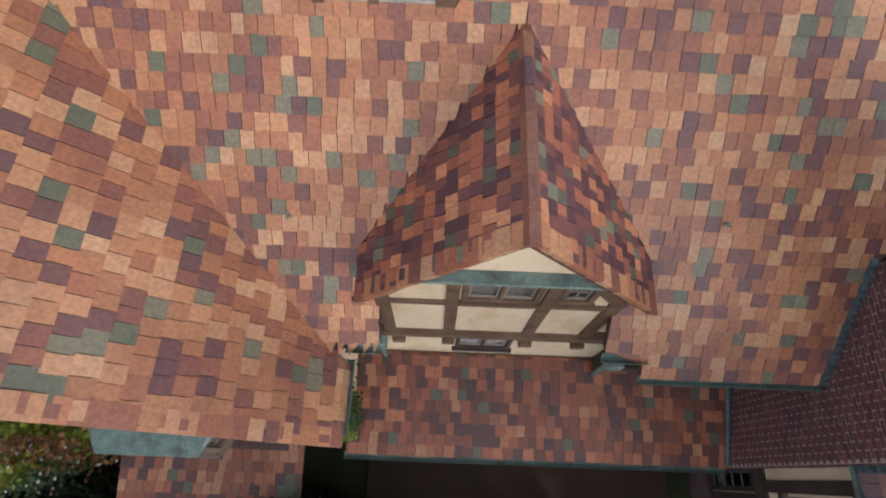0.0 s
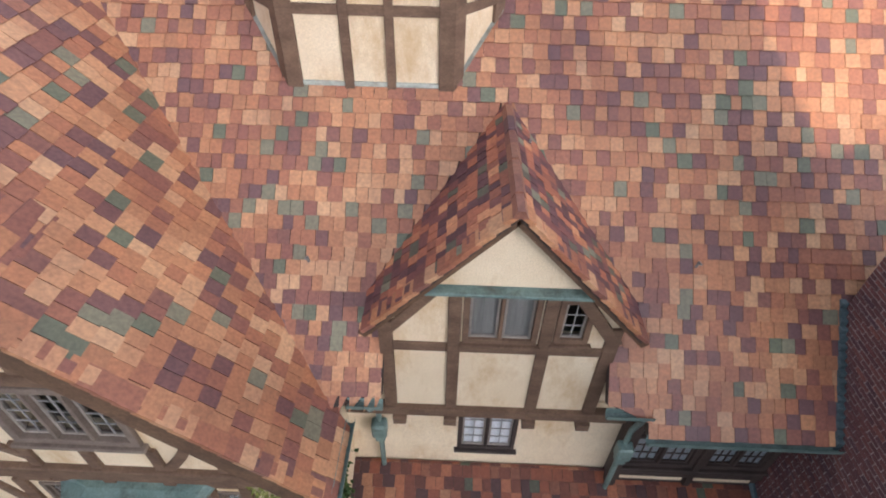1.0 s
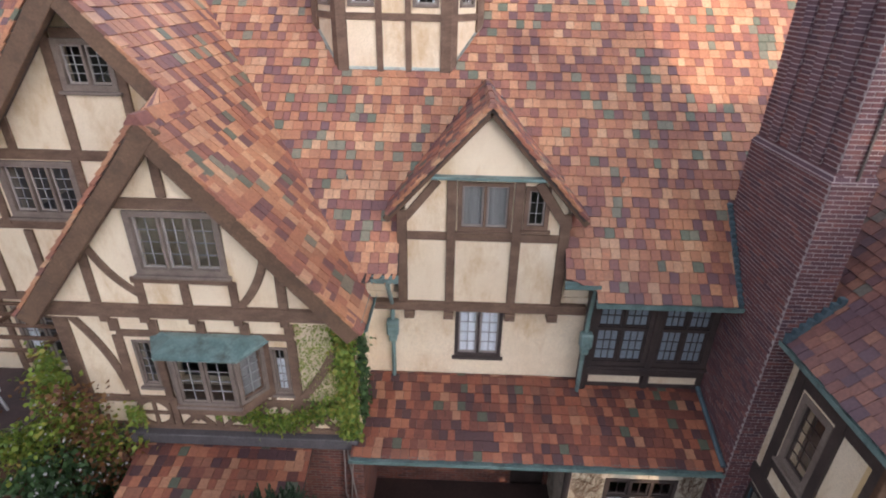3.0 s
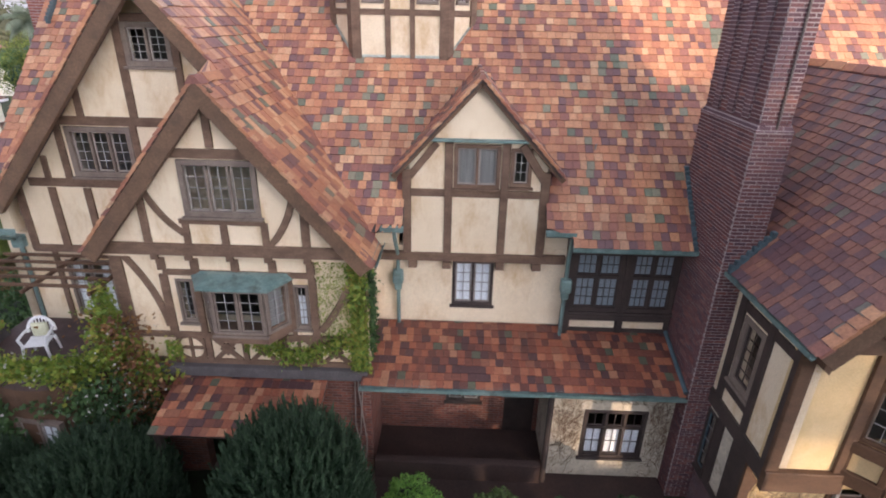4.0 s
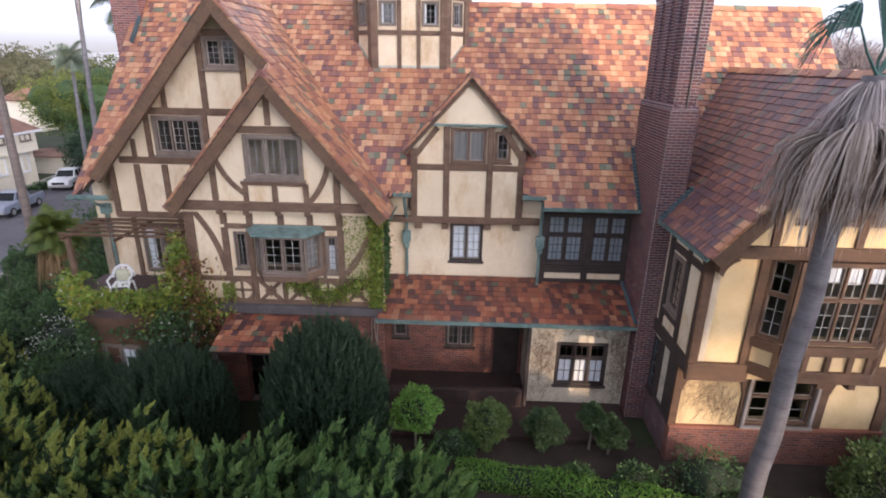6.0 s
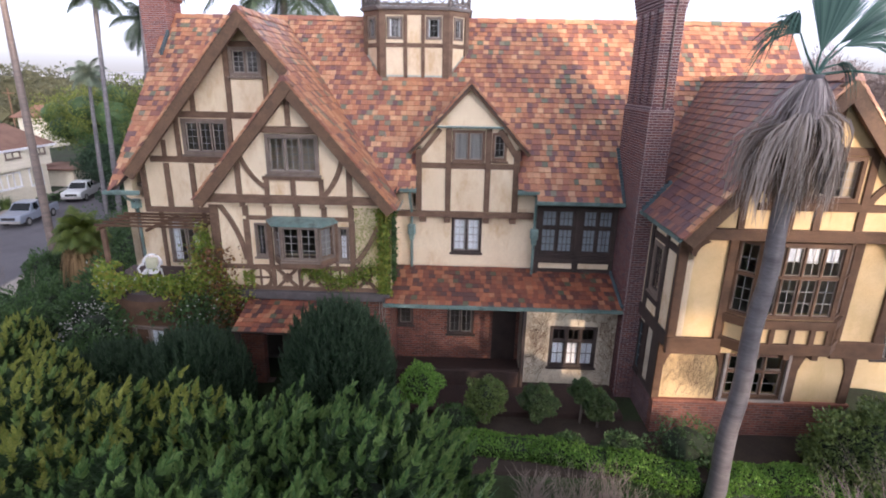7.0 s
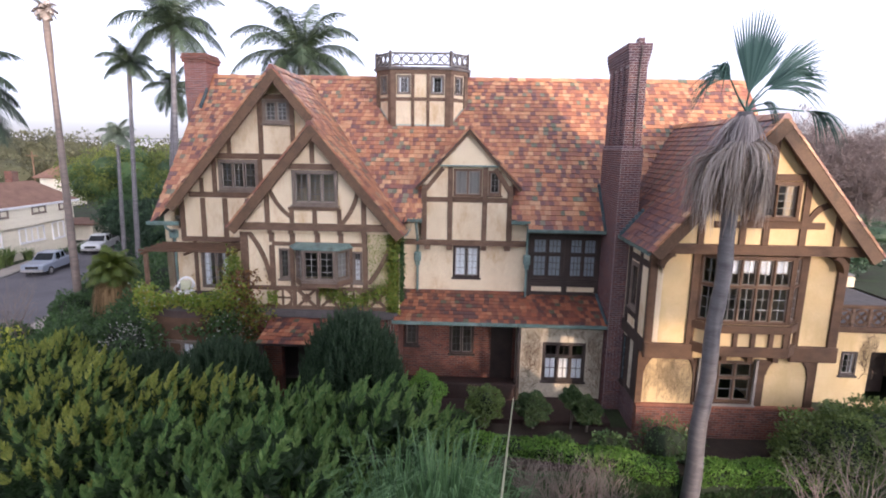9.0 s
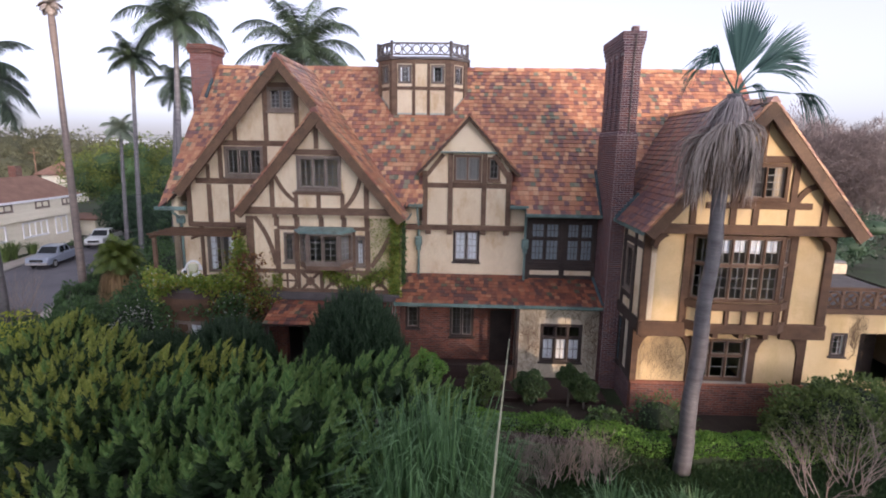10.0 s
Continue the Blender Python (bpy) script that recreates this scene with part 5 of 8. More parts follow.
# ---- chimneys ----
def bricks_round(parent, x0, x1, y0, y1, z0, z1, near=None, count=0, mats=None):
    """Courses of brick round a rectangular stack."""
    ch, bl, j = 0.070, 0.225, 0.013
    cells = []
    rng = random.Random(5)
    n = int((z1 - z0) / ch)
    for k in range(n):
        z = z0 + k * ch
        for side in range(4):
            (px, py), (qx, qy) = [((x0, y0), (x1, y0)), ((x1, y0), (x1, y1)), ((x1, y1), (x0, y1)), ((x0, y1), (x0, y0))][side]
            L = math.hypot(qx - px, qy - py)
            ux, uy = (qx - px) / L, (qy - py) / L
            t = -bl / 2 if k % 2 else 0.0
            while t < L - 0.02:
                a, b = max(t, 0.0) + j / 2, min(t + bl, L) - j / 2
                if b - a > 0.03:
                    cells.append((px + ux * a, py + uy * a, z, math.atan2(uy, ux), b - a, rng.uniform(-0.004, 0.004)))
                t += bl
    if near:
        cells.sort(key=lambda c: (round(c[4], 3) != 0.212, (c[0] - near[0]) ** 2 + (c[1] - near[1]) ** 2 + (c[2] - near[2]) ** 2))
    verts, faces, shared = [], [], None
    h = ch - j
    for i, (x, y, z, a, w, e) in enumerate(cells):
        m = Matrix.Translation((x, y, z)) @ Matrix.Rotation(a, 4, "Z")
        cs = [(0, 0.02, 0), (w, 0.02, 0), (w, 0.02, h), (0, 0.02, h), (0.004, -0.012, 0.004), (w - 0.004, -0.012, 0.004), (w - 0.004, -0.012, h - 0.004), (0.004, -0.012, h - 0.004)]
        fs = [(4, 5, 6, 7), (0, 1, 5, 4), (1, 2, 6, 5), (2, 3, 7, 6), (3, 0, 4, 7)]
        if i < count:
            if shared is None:
                shared = bpy.data.meshes.new("brick")
                shared.from_pydata(cs, [], fs)
                shared.materials.append((mats or (M_BRICK, M_BRICK_ONE))[1])
            b = new("brick", shared)
            b.parent = parent
            if parent.type == "EMPTY":
                b.matrix_parent_inverse = Matrix.Translation(-parent.location)
            b.matrix_basis = m @ Matrix.Translation((0, e, 0))
        else:
            k = len(verts)
            verts += [m @ (Vector(c) + Vector((0, e, 0))) for c in cs]
            faces += [tuple(k + q for q in f) for f in fs]
    tagged(part("bricks", (verts, faces), (mats or (M_BRICK, M_BRICK_ONE))[0], parent), "red and purple clinker bricks", "", "", "stuff")


M_MORTAR = plain("mortar", (0.33, 0.28, 0.275), (0.43, 0.375, 0.36), 0.95, 2.0, 40.0)


def stack(x0, x1, y0, y1, z0, z1, label, near=None, count=0, mats=None):
    bm = bmesh.new()
    box(bm, x0, x1, y0, y1, z0, z1)
    s = part("chimney", bm, M_MORTAR, house, label)
    bricks_round(s, x0, x1, y0, y1, z0, z1, near, count, mats)
    return s


stack(5.46, 6.10, 0.35, 2.64, 0.0, 9.05, "broad lower stack of dark purple clinker brick", (5.44, 1.0, 7.8), 300)
UX0, UX1, UY0, UY1 = 5.50, 6.03, 0.38, 2.55
up = stack(UX0, UX1, UY0, UY1, 9.05, 11.55, "tall slender brick chimney stack with ribs", (5.5, 1.2, 9.5), 200)
bm = bmesh.new()
vs = [bm.verts.new(p) for p in ((5.44, 0.335, 9.04), (6.115, 0.335, 9.04), (6.115, 2.66, 9.04), (5.44, 2.66, 9.04), (UX0, UY0, 9.20), (UX1, UY0, 9.20), (UX1, UY1, 9.20), (UX0, UY1, 9.20))]
for f in ((4, 5, 6, 7), (0, 1, 5, 4), (1, 2, 6, 5), (2, 3, 7, 6), (3, 0, 4, 7)):
    bm.faces.new([vs[i] for i in f])
part("shoulder", bm, M_CLINKERWALL, up, "sloping brick shoulder")
for y in (0.85, 1.45, 2.05):
    bm = bmesh.new()
    box(bm, UX0 - 0.05, UX0 + 0.02, y - 0.12, y + 0.12, 9.2, 11.6)
    part("rib", bm, M_CLINKERWALL, up)
# Thin dark tube added to stand in for a groove's dark line.
bm = bmesh.new()
tube(bm, [(5.80, UY0 - 0.03, 9.1), (5.80, UY0 - 0.03, 11.5), (5.80, UY0 - 0.12, 11.80), (5.80, UY0 - 0.14, 12.0), (5.80, UY0 - 0.05, 12.16)], 0.022, 6)
part("conductor", bm, M_IRON, up, "dark tube in place of a groove down the stack")
for g, z in ((0.015, 11.45), (0.035, 11.55), (0.055, 11.65), (0.075, 11.75), (0.095, 11.85), (0.11, 11.95), (0.11, 12.05)):
    bm = bmesh.new()
    box(bm, UX0 - g, UX1 + g * 0.7, UY0 - g, UY1 + g, z, z + 0.096, None, 0.01)
    part("cap_course", bm, M_CLINKERWALL, up)
bm = bmesh.new()
box(bm, 5.72, 5.92, 0.42, 0.66, 12.1, 12.33, None, 0.02)
part("flue", bm, M_CLINKERWALL, up)
lc = stack(-10.80, -9.92, 5.65, 6.8, 0.0, 12.30, "red brick end chimney with pale joints", (-10.3, 5.65, 11.5), 100, (M_REDBRICK, M_REDBRICK_ONE))
for g, z in ((0.06, 12.25), (0.10, 12.37), (0.06, 12.49)):
    bm = bmesh.new()
    box(bm, -10.80 - g, -9.92 + g, 5.65 - g, 6.8 + g, z, z + 0.115, None, 0.01)
    part("cap_course", bm, M_BRICKWALL, lc)
for k in range(9):
    yy = 5.66 - 0.075 * k
    bm = bmesh.new()
    box(bm, -9.94, -9.86, yy - 0.10, yy, main_z(yy) - 0.02, main_z(yy) + 0.16, None, 0.01)
    part("flashing", bm, M_FLASH, lc)
# stepped lead flashings
for k in range(17):
    yy = 1.36 + k * 0.078
    bm = bmesh.new()
    box(bm, 5.36, 5.45, yy, yy + 0.10, main_z(yy) - 0.03, main_z(yy) + 0.14, None, 0.01)
    part("flashing", bm, M_FLASH, house)
for k in range(8):
    x = 5.58 + 0.085 * k
    bm = bmesh.new()
    box(bm, x, x + 0.10, 0.24, 0.345, 6.36 + W_S * 0.085 * k, 6.54 + W_S * 0.085 * k, None, 0.01)
    part("flashing", bm, M_FLASH, house)
bm = bmesh.new()
tube(bm, [(5.40, 0.38, 3.44), (5.40, 1.2, 3.72), (5.40, 2.0, 4.00)], 0.05, 6)
part("flashing", bm, M_FLASH, house, "blue-grey lead flashing")
for x, y, z in ((-1.87, 2.87, 8.02), (3.42, 2.95, 8.11), (1.07, 3.83, 9.38)):
    bm = bmesh.new()
    tube(bm, [(x, y, z - 0.02), (x, y - 0.03, z + 0.09), (x, y - 0.10, z + 0.11)], [0.022, 0.02, 0.016], 6)
    part("roof_hook", bm, M_LEAD, house, "small grey metal roof hook")


# ---- ground ----
def ground_z(x, y):
    def s(a, b, t):
        t = min(1.0, max(0.0, (t - a) / (b - a)))
        return t * t * (3 - 2 * t)
    h = -2.55 * s(-13.0, -23.0, x)
    if y > 16:
        h -= 1.2 * s(16, 40, y) * s(-30, 0, x)
    return h + 0.45 * s(-3.85, -3.25, y) * s(-7.0, -5.0, x) * s(15.0, 13.5, x) * s(6.0, 4.0, y)


xs = sorted({*[v for v in range(-60, 41, 2)], *[-13 - 0.5 * k for k in range(20)], -2000, -900, -400, -200, -120, -85, 60, 90, 150, 300, 800, 2000})
ys = sorted({*[v for v in range(-40, 61, 2)], *[-5.5 + 0.15 * k for k in range(20)], -2000, -800, -300, -120, -70, 80, 120, 200, 400, 900, 2500})
verts = [(x, y, ground_z(x, y)) for y in ys for x in xs]
nx = len(xs)
faces = [(j * nx + i, j * nx + i + 1, (j + 1) * nx + i + 1, (j + 1) * nx + i) for j in range(len(ys) - 1) for i in range(nx - 1)]


def ground_material():
    m, n, l, b = material("garden_ground", 0.95)
    t, f = noise_tex(n, l, 0.35, 6.0, 0.7), noise_tex(n, l, 25.0, 3.0, 0.7)
    r = ramp(n, [(0.35, (0.034, 0.028, 0.018)), (0.5, (0.030, 0.044, 0.017)), (0.7, (0.05, 0.085, 0.026))])
    l.new(t.outputs[0], r.inputs[0])
    g = ramp(n, [(0.25, (0.6, 0.6, 0.6)), (0.75, (1.25, 1.25, 1.25))])
    l.new(f.outputs[0], g.inputs[0])
    l.new(mix(n, l, r.outputs[0], g.outputs[0], 1.0, "MULTIPLY"), b.inputs["Base Color"])
    bump(n, l, b, f.outputs[0], 0.8, 0.03)
    return m


tagged(part("ground", (verts, faces), ground_material(), None, smooth=True), "garden soil and grass sloping down to the street", "ground", "", "structure")


def strip(name, pts, w0, w1, z, mat, label, category, thick=0.12):
    """A paved band along a line of points, from offset w0 to w1 to its left."""
    bm = bmesh.new()
    rows = []
    pts = [Vector((*p, 0)) for p in pts]
    for i, p in enumerate(pts):
        d = (pts[min(i + 1, len(pts) - 1)] - pts[max(i - 1, 0)]).normalized()
        s = Vector((-d.y, d.x, 0))
        rows.append([bm.verts.new(p + s * w + Vector((0, 0, z + dz))) for w, dz in ((w0, -thick), (w0, 0), (w1, 0), (w1, -thick))])
    for a, b in zip(rows, rows[1:]):
        for k in range(3):
            bm.faces.new((a[k], a[k + 1], b[k + 1], b[k]))
    return tagged(part(name, bm, mat), label, category, "", "structure")


ROAD = [(-22.0, -60.0), (-24.2, -20.0), (-26.0, 10.0), (-28.0, 24.0), (-30.5, 36.0), (-35.0, 60.0), (-44.0, 100.0)]
strip("road", ROAD, 0.0, 9.6, -2.50, M_ASPHALT, "worn grey asphalt street", "road")
strip("pavement", ROAD, -1.6, -0.16, -2.38, M_CONCRETE, "pale concrete footway", "pavement", 0.2)
strip("pavement", ROAD, 9.78, 11.4, -2.38, M_CONCRETE, "pale concrete footway", "pavement", 0.2)
strip("kerb", ROAD, -0.16, 0.0, -2.36, M_STONE, "grey concrete kerb", "kerb", 0.2)
strip("kerb", ROAD, 9.6, 9.78, -2.36, M_STONE, "grey concrete kerb", "kerb", 0.2)
strip("garden_path", [(-9.0, -60.0), (-8.8, -24.0), (-8.9, -14.0), (-9.3, -8.5), (-10.2, -5.8), (-12.5, -3.1), (-15.2, -0.5), (-19.0, 2.0)], -0.45, 0.5, 0.02, plain("pink_concrete", (0.36, 0.27, 0.24), (0.46, 0.36, 0.33), 0.9, 0.8, 20.0), "narrow pinkish concrete garden path", "path", 0.3)

# Red paving colour darkened to hold the shade at the walls' foot.
M_TERRACE = plain("shade_darkened_paving", (0.036, 0.023, 0.020), (0.062, 0.035, 0.029), 0.9, 1.2, 20.0)
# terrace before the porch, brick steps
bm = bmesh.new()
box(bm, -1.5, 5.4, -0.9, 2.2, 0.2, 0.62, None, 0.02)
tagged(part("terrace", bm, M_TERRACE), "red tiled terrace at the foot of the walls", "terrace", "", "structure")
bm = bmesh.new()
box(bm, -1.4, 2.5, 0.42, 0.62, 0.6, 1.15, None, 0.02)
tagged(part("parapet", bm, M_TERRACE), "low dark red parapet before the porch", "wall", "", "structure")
bm = bmesh.new()
box(bm, -5.2, -4.2, -6.0, -0.8, 0.1, 0.34, None, 0.02)
tagged(part("garden_walk", bm, M_TERRACOTTA), "red paved walk to the porch", "path", "", "structure")
M_BED = plain("dark_bed_soil", (0.028, 0.020, 0.015), (0.055, 0.040, 0.028), 0.95, 1.5, 14.0, bumps=0.9)
bm = bmesh.new()
box(bm, -2.0, 11.5, -3.3, -0.92, 0.2, 0.50, None, 0.05)
tagged(part("planting_bed", bm, M_BED), "bare dark soil bed along the house", "soil bed", "", "structure")

# balcony with pergola
balc = []
for k in range(21):
    a = math.pi * (1.0 + k / 20)
    balc.append((-8.45 + 1.75 * math.cos(a), 1.35 + 1.75 * math.sin(a)))
pts = [(-10.2, 2.1), *balc, (-6.7, 2.1)]
bm = bmesh.new()
lo, hi = [bm.verts.new((x, y, 3.50)) for x, y in pts], [bm.verts.new((x, y, 3.72)) for x, y in pts]
bm.faces.new(lo[::-1])
bm.faces.new(hi)
for i in range(len(pts)):
    j = (i + 1) % len(pts)
    bm.faces.new((lo[i], lo[j], hi[j], hi[i]))
part("balcony", bm, plain("balcony_paving", (0.055, 0.036, 0.036), (0.10, 0.065, 0.06), 0.8, 1.5, 20.0), house, "rounded balcony with a dark red-brown floor")
bm = bmesh.new()
for (xa, ya), (xb, yb) in zip(balc, balc[1:]):
    q = [bm.verts.new(p) for p in ((xa, ya, 0), (xb, yb, 0), (xb, yb, 3.5), (xa, ya, 3.5))]
    bm.faces.new(q)
bmesh.ops.remove_doubles(bm, verts=bm.verts, dist=0.001)
part("bay_wall", bm, M_TIMBER_WING, house, "rounded brown wall below the balcony")
bm = bmesh.new()
for (xa, ya), (xb, yb) in zip(balc, balc[1:]):
    q = [(-8.45 + (x + 8.45) * k, 1.35 + (y - 1.35) * k, z) for x, y, k, z in ((xa, ya, 1.0, 3.72), (xa, ya, 1.0, 4.0), (xa, ya, 0.92, 4.0), (xa, ya, 0.92, 3.72), (xb, yb, 1.0, 3.72), (xb, yb, 1.0, 4.0), (xb, yb, 0.92, 4.0), (xb, yb, 0.92, 3.72))]
    q = [bm.verts.new(v) for v in q]
    for k in range(3):
        bm.faces.new((q[k], q[k + 1], q[k + 5], q[k + 4]))
bmesh.ops.remove_doubles(bm, verts=bm.verts, dist=0.001)
part("balcony_kerb", bm, M_LEDGE, house, "low dark stone kerb round the balcony")
window(house, facing(-8.95, -0.36, -8), 0.0, 1.1, 1.45, 2.75, 2, 2, 4, curtain=1.0, label="pale leaded window under the balcony")
for k in range(5):
    y = 0.50 + 0.36 * k
    bm = bmesh.new()
    box(bm, -10.15, -6.95, y - 0.025, y + 0.025, 5.48, 5.55, None, 0.006)
    part("pergola_slat", bm, M_TIMBER_WING, house)
for x in (-9.95, -8.5, -7.1):
    bm = bmesh.new()
    box(bm, x - 0.035, x + 0.035, 0.3, 2.1, 5.40, 5.48, None, 0.01)
    part("pergola_beam", bm, M_TIMBER_WING, house)
bm = bmesh.new()
box(bm, -9.98, -9.86, 0.45, 0.57, 3.7, 5.4, None, 0.01)
part("pergola_post", bm, M_TIMBER, house)

# white chair
chair = thing("garden_chair", (-8.8, 0.55, 3.72), "white plastic garden chair with a round back on the balcony", "chair")
cm = pose(-8.7, 0.55, 3.72, 0, 0, 15) @ Matrix.Scale(0.88, 4)


def chair_part(name, bm, mat=M_WHITE, label=""):
    bmesh.ops.transform(bm, matrix=cm, verts=bm.verts)
    part(name, bm, mat, chair, label)


bm = bmesh.new()
box(bm, -0.26, 0.26, -0.26, 0.24, 0.40, 0.44, None, 0.015)
chair_part("seat", bm)
bm = bmesh.new()
box(bm, -0.19, 0.19, 0.17, 0.255, 0.45, 0.84, None, 0.04)
chair_part("cushion", bm, M_STALK, "tan back cushion")
for x in (-0.25, 0.25):
    for y in (-0.25, 0.24):
        bm = bmesh.new()
        tube(bm, [(x * 1.18, y * 1.18, 0), (x, y, 0.42)], [0.03, 0.04], 6)
        chair_part("leg", bm)
    bm = bmesh.new()
    tube(bm, [(x * 1.05, -0.22, 0.42), (x * 1.22, -0.25, 0.64), (x * 1.22, 0.05, 0.66), (x * 1.1, 0.26, 0.66)], 0.035, 6)
    chair_part("armrest", bm)
bm = bmesh.new()
tube(bm, [(0.30 * math.cos(math.pi * k / 12), 0.26 + 0.05 * math.sin(math.pi * k / 12), 0.56 + 0.38 * math.sin(math.pi * k / 12)) for k in range(13)], 0.04, 6)
chair_part("back_hoop", bm)
bm = bmesh.new()
for k in range(7):
    x = -0.21 + 0.07 * k
    h = 0.56 + 0.36 * math.sqrt(1 - (x / 0.3) ** 2)
    box(bm, x - 0.012, x + 0.012, 0.26, 0.285, 0.43, h)
chair_part("back_slats", bm)


# ---- foliage helpers ----
def quads(name, V, mat, parent=None, label="", kind="", n=4):
    """A mesh of loose n-cornered faces from an array (faces, n, 3)."""
    V = np.asarray(V, dtype=np.float32).reshape(-1, n, 3)
    me = bpy.data.meshes.new(name)
    f = len(V)
    me.vertices.add(f * n)
    me.vertices.foreach_set("co", V.reshape(-1))
    me.loops.add(f * n)
    me.loops.foreach_set("vertex_index", np.arange(f * n, dtype=np.int32))
    me.polygons.add(f)
    me.polygons.foreach_set("loop_start", np.arange(0, f * n, n, dtype=np.int32))
    me.update(calc_edges=True)
    me.materials.append(mat)
    ob = new(name, me)
    if parent is not None:
        ob.parent = parent
        if parent.type == "EMPTY":
            ob.matrix_parent_inverse = Matrix.Translation(-parent.location)
    return tagged(ob, label, "", "", kind)


def strips(name, C, W, T, mat, parent=None, label=""):
    """Ribbons along the centre lines C (n, k, 3), with half widths W (n, k) and side vectors T (n, 3)."""
    C, W, T = np.asarray(C), np.asarray(W), np.asarray(T)
    n, k = W.shape
    V = np.stack([C - T[:, None, :] * W[..., None], C + T[:, None, :] * W[..., None]], 2).reshape(-1, 3)
    i = (np.arange(n)[:, None] * k + np.arange(k - 1)[None, :]).reshape(-1) * 2
    F = np.stack([i, i + 1, i + 3, i + 2], 1).astype(np.int32)
    me = bpy.data.meshes.new(name)
    me.vertices.add(len(V))
    me.vertices.foreach_set("co", V.astype(np.float32).reshape(-1))
    me.loops.add(len(F) * 4)
    me.loops.foreach_set("vertex_index", F.reshape(-1))
    me.polygons.add(len(F))
    me.polygons.foreach_set("loop_start", np.arange(0, len(F) * 4, 4, dtype=np.int32))
    me.update(calc_edges=True)
    me.materials.append(mat)
    ob = new(name, me)
    if parent is not None:
        ob.parent = parent
        ob.matrix_parent_inverse = Matrix.Translation(-parent.location)
    return tagged(ob, label, "", "", "stuff")


def unit(v):
    return v / np.maximum(np.linalg.norm(v, axis=-1, keepdims=True), 1e-9)


def leaf_quads(P, D, length, width, rng, spread=0.5):
    """Pointed leaves at points P along directions D."""
    n = len(P)
    D = unit(D + rng.normal(0, spread, (n, 3)))
    S = unit(np.cross(D, rng.normal(0, 1, (n, 3))))
    L = length * rng.uniform(0.7, 1.3, (n, 1))
    W = width * rng.uniform(0.7, 1.3, (n, 1)) * 0.5
    N = np.cross(D, S)
    mid = P + D * L * 0.45
    return np.stack([P, mid + S * W + N * W * 0.3, P + D * L, mid - S * W + N * W * 0.3], 1)


def blob_points(n, rng, centre, radii, lump=0.25, low=-1.0):
    """Points and outward directions on an uneven ellipsoid."""
    D = unit(rng.normal(0, 1, (n, 3)))
    D = D[D[:, 2] > low]
    k = 1 + lump * (np.sin(D[:, 0] * 5.1 + centre[0]) * np.sin(D[:, 1] * 4.3 + centre[1] * 2) + 0.6 * np.sin(D[:, 2] * 7 + D[:, 0] * 6 + centre[2]))
    R = np.array(radii)
    P = D * R * k[:, None] * rng.uniform(0.82, 1.0, (len(D), 1))
    return np.array(centre) + P, unit(D / R)


def core(bm, centre, radii, seg=2):
    r = bmesh.ops.create_icosphere(bm, subdivisions=seg, radius=1.0)
    for v in r["verts"]:
        k = 0.86 + 0.16 * noise.noise(v.co * 2.3 + Vector(centre))
        v.co = Vector(centre) + Vector((v.co.x * radii[0], v.co.y * radii[1], v.co.z * radii[2])) * k
    return bm


def leafy(name, at, blobs, mat, label, category, leaf=(0.12, 0.06), count=2500, seed=1, trunk=None, group="", inner=None, core_k=0.86, spread=0.6, up=0.0):
    """A shrub or tree: trunk, limbs and a crown of single leaves over several lumps."""
    rng = np.random.default_rng(seed)
    at = Vector(at)
    t = thing(name, at, label, category, group)
    tot = sum(b[1][0] * b[1][2] for b in blobs)
    Q = []
    for c, r in blobs:
        n = int(count * r[0] * r[2] / tot)
        P, D = blob_points(n, rng, (at.x + c[0], at.y + c[1], at.z + c[2]), r)
        D = D + np.array([0, 0, up])
        Q.append(leaf_quads(P, D, leaf[0], leaf[1], rng, spread))
    quads("crown", np.concatenate(Q), mat, t, "", "stuff")
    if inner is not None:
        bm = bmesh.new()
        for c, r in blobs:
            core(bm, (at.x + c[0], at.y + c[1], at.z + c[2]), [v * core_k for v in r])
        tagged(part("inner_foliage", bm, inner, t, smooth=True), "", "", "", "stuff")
    if trunk:
        bm = bmesh.new()
        h, r0 = trunk
        tube(bm, [at + Vector((0, 0, -0.3)), at + Vector((0.03, 0.02, h * 0.5)), at + Vector((-0.02, 0.04, h))], [r0 * 1.2, r0, r0 * 0.75], 9)
        part("trunk", bm, M_BARK, t, smooth=True)
        for c, r in blobs:
            bm = bmesh.new()
            e = Vector(c)
            tube(bm, [at + Vector((0, 0, h * 0.85)), at + Vector((e.x * 0.45, e.y * 0.45, h * 0.7 + e.z * 0.3)), at + e], [r0 * 0.6, r0 * 0.4, r0 * 0.12], 6)
            part("limb", bm, M_BARK, t, smooth=True)
    return t


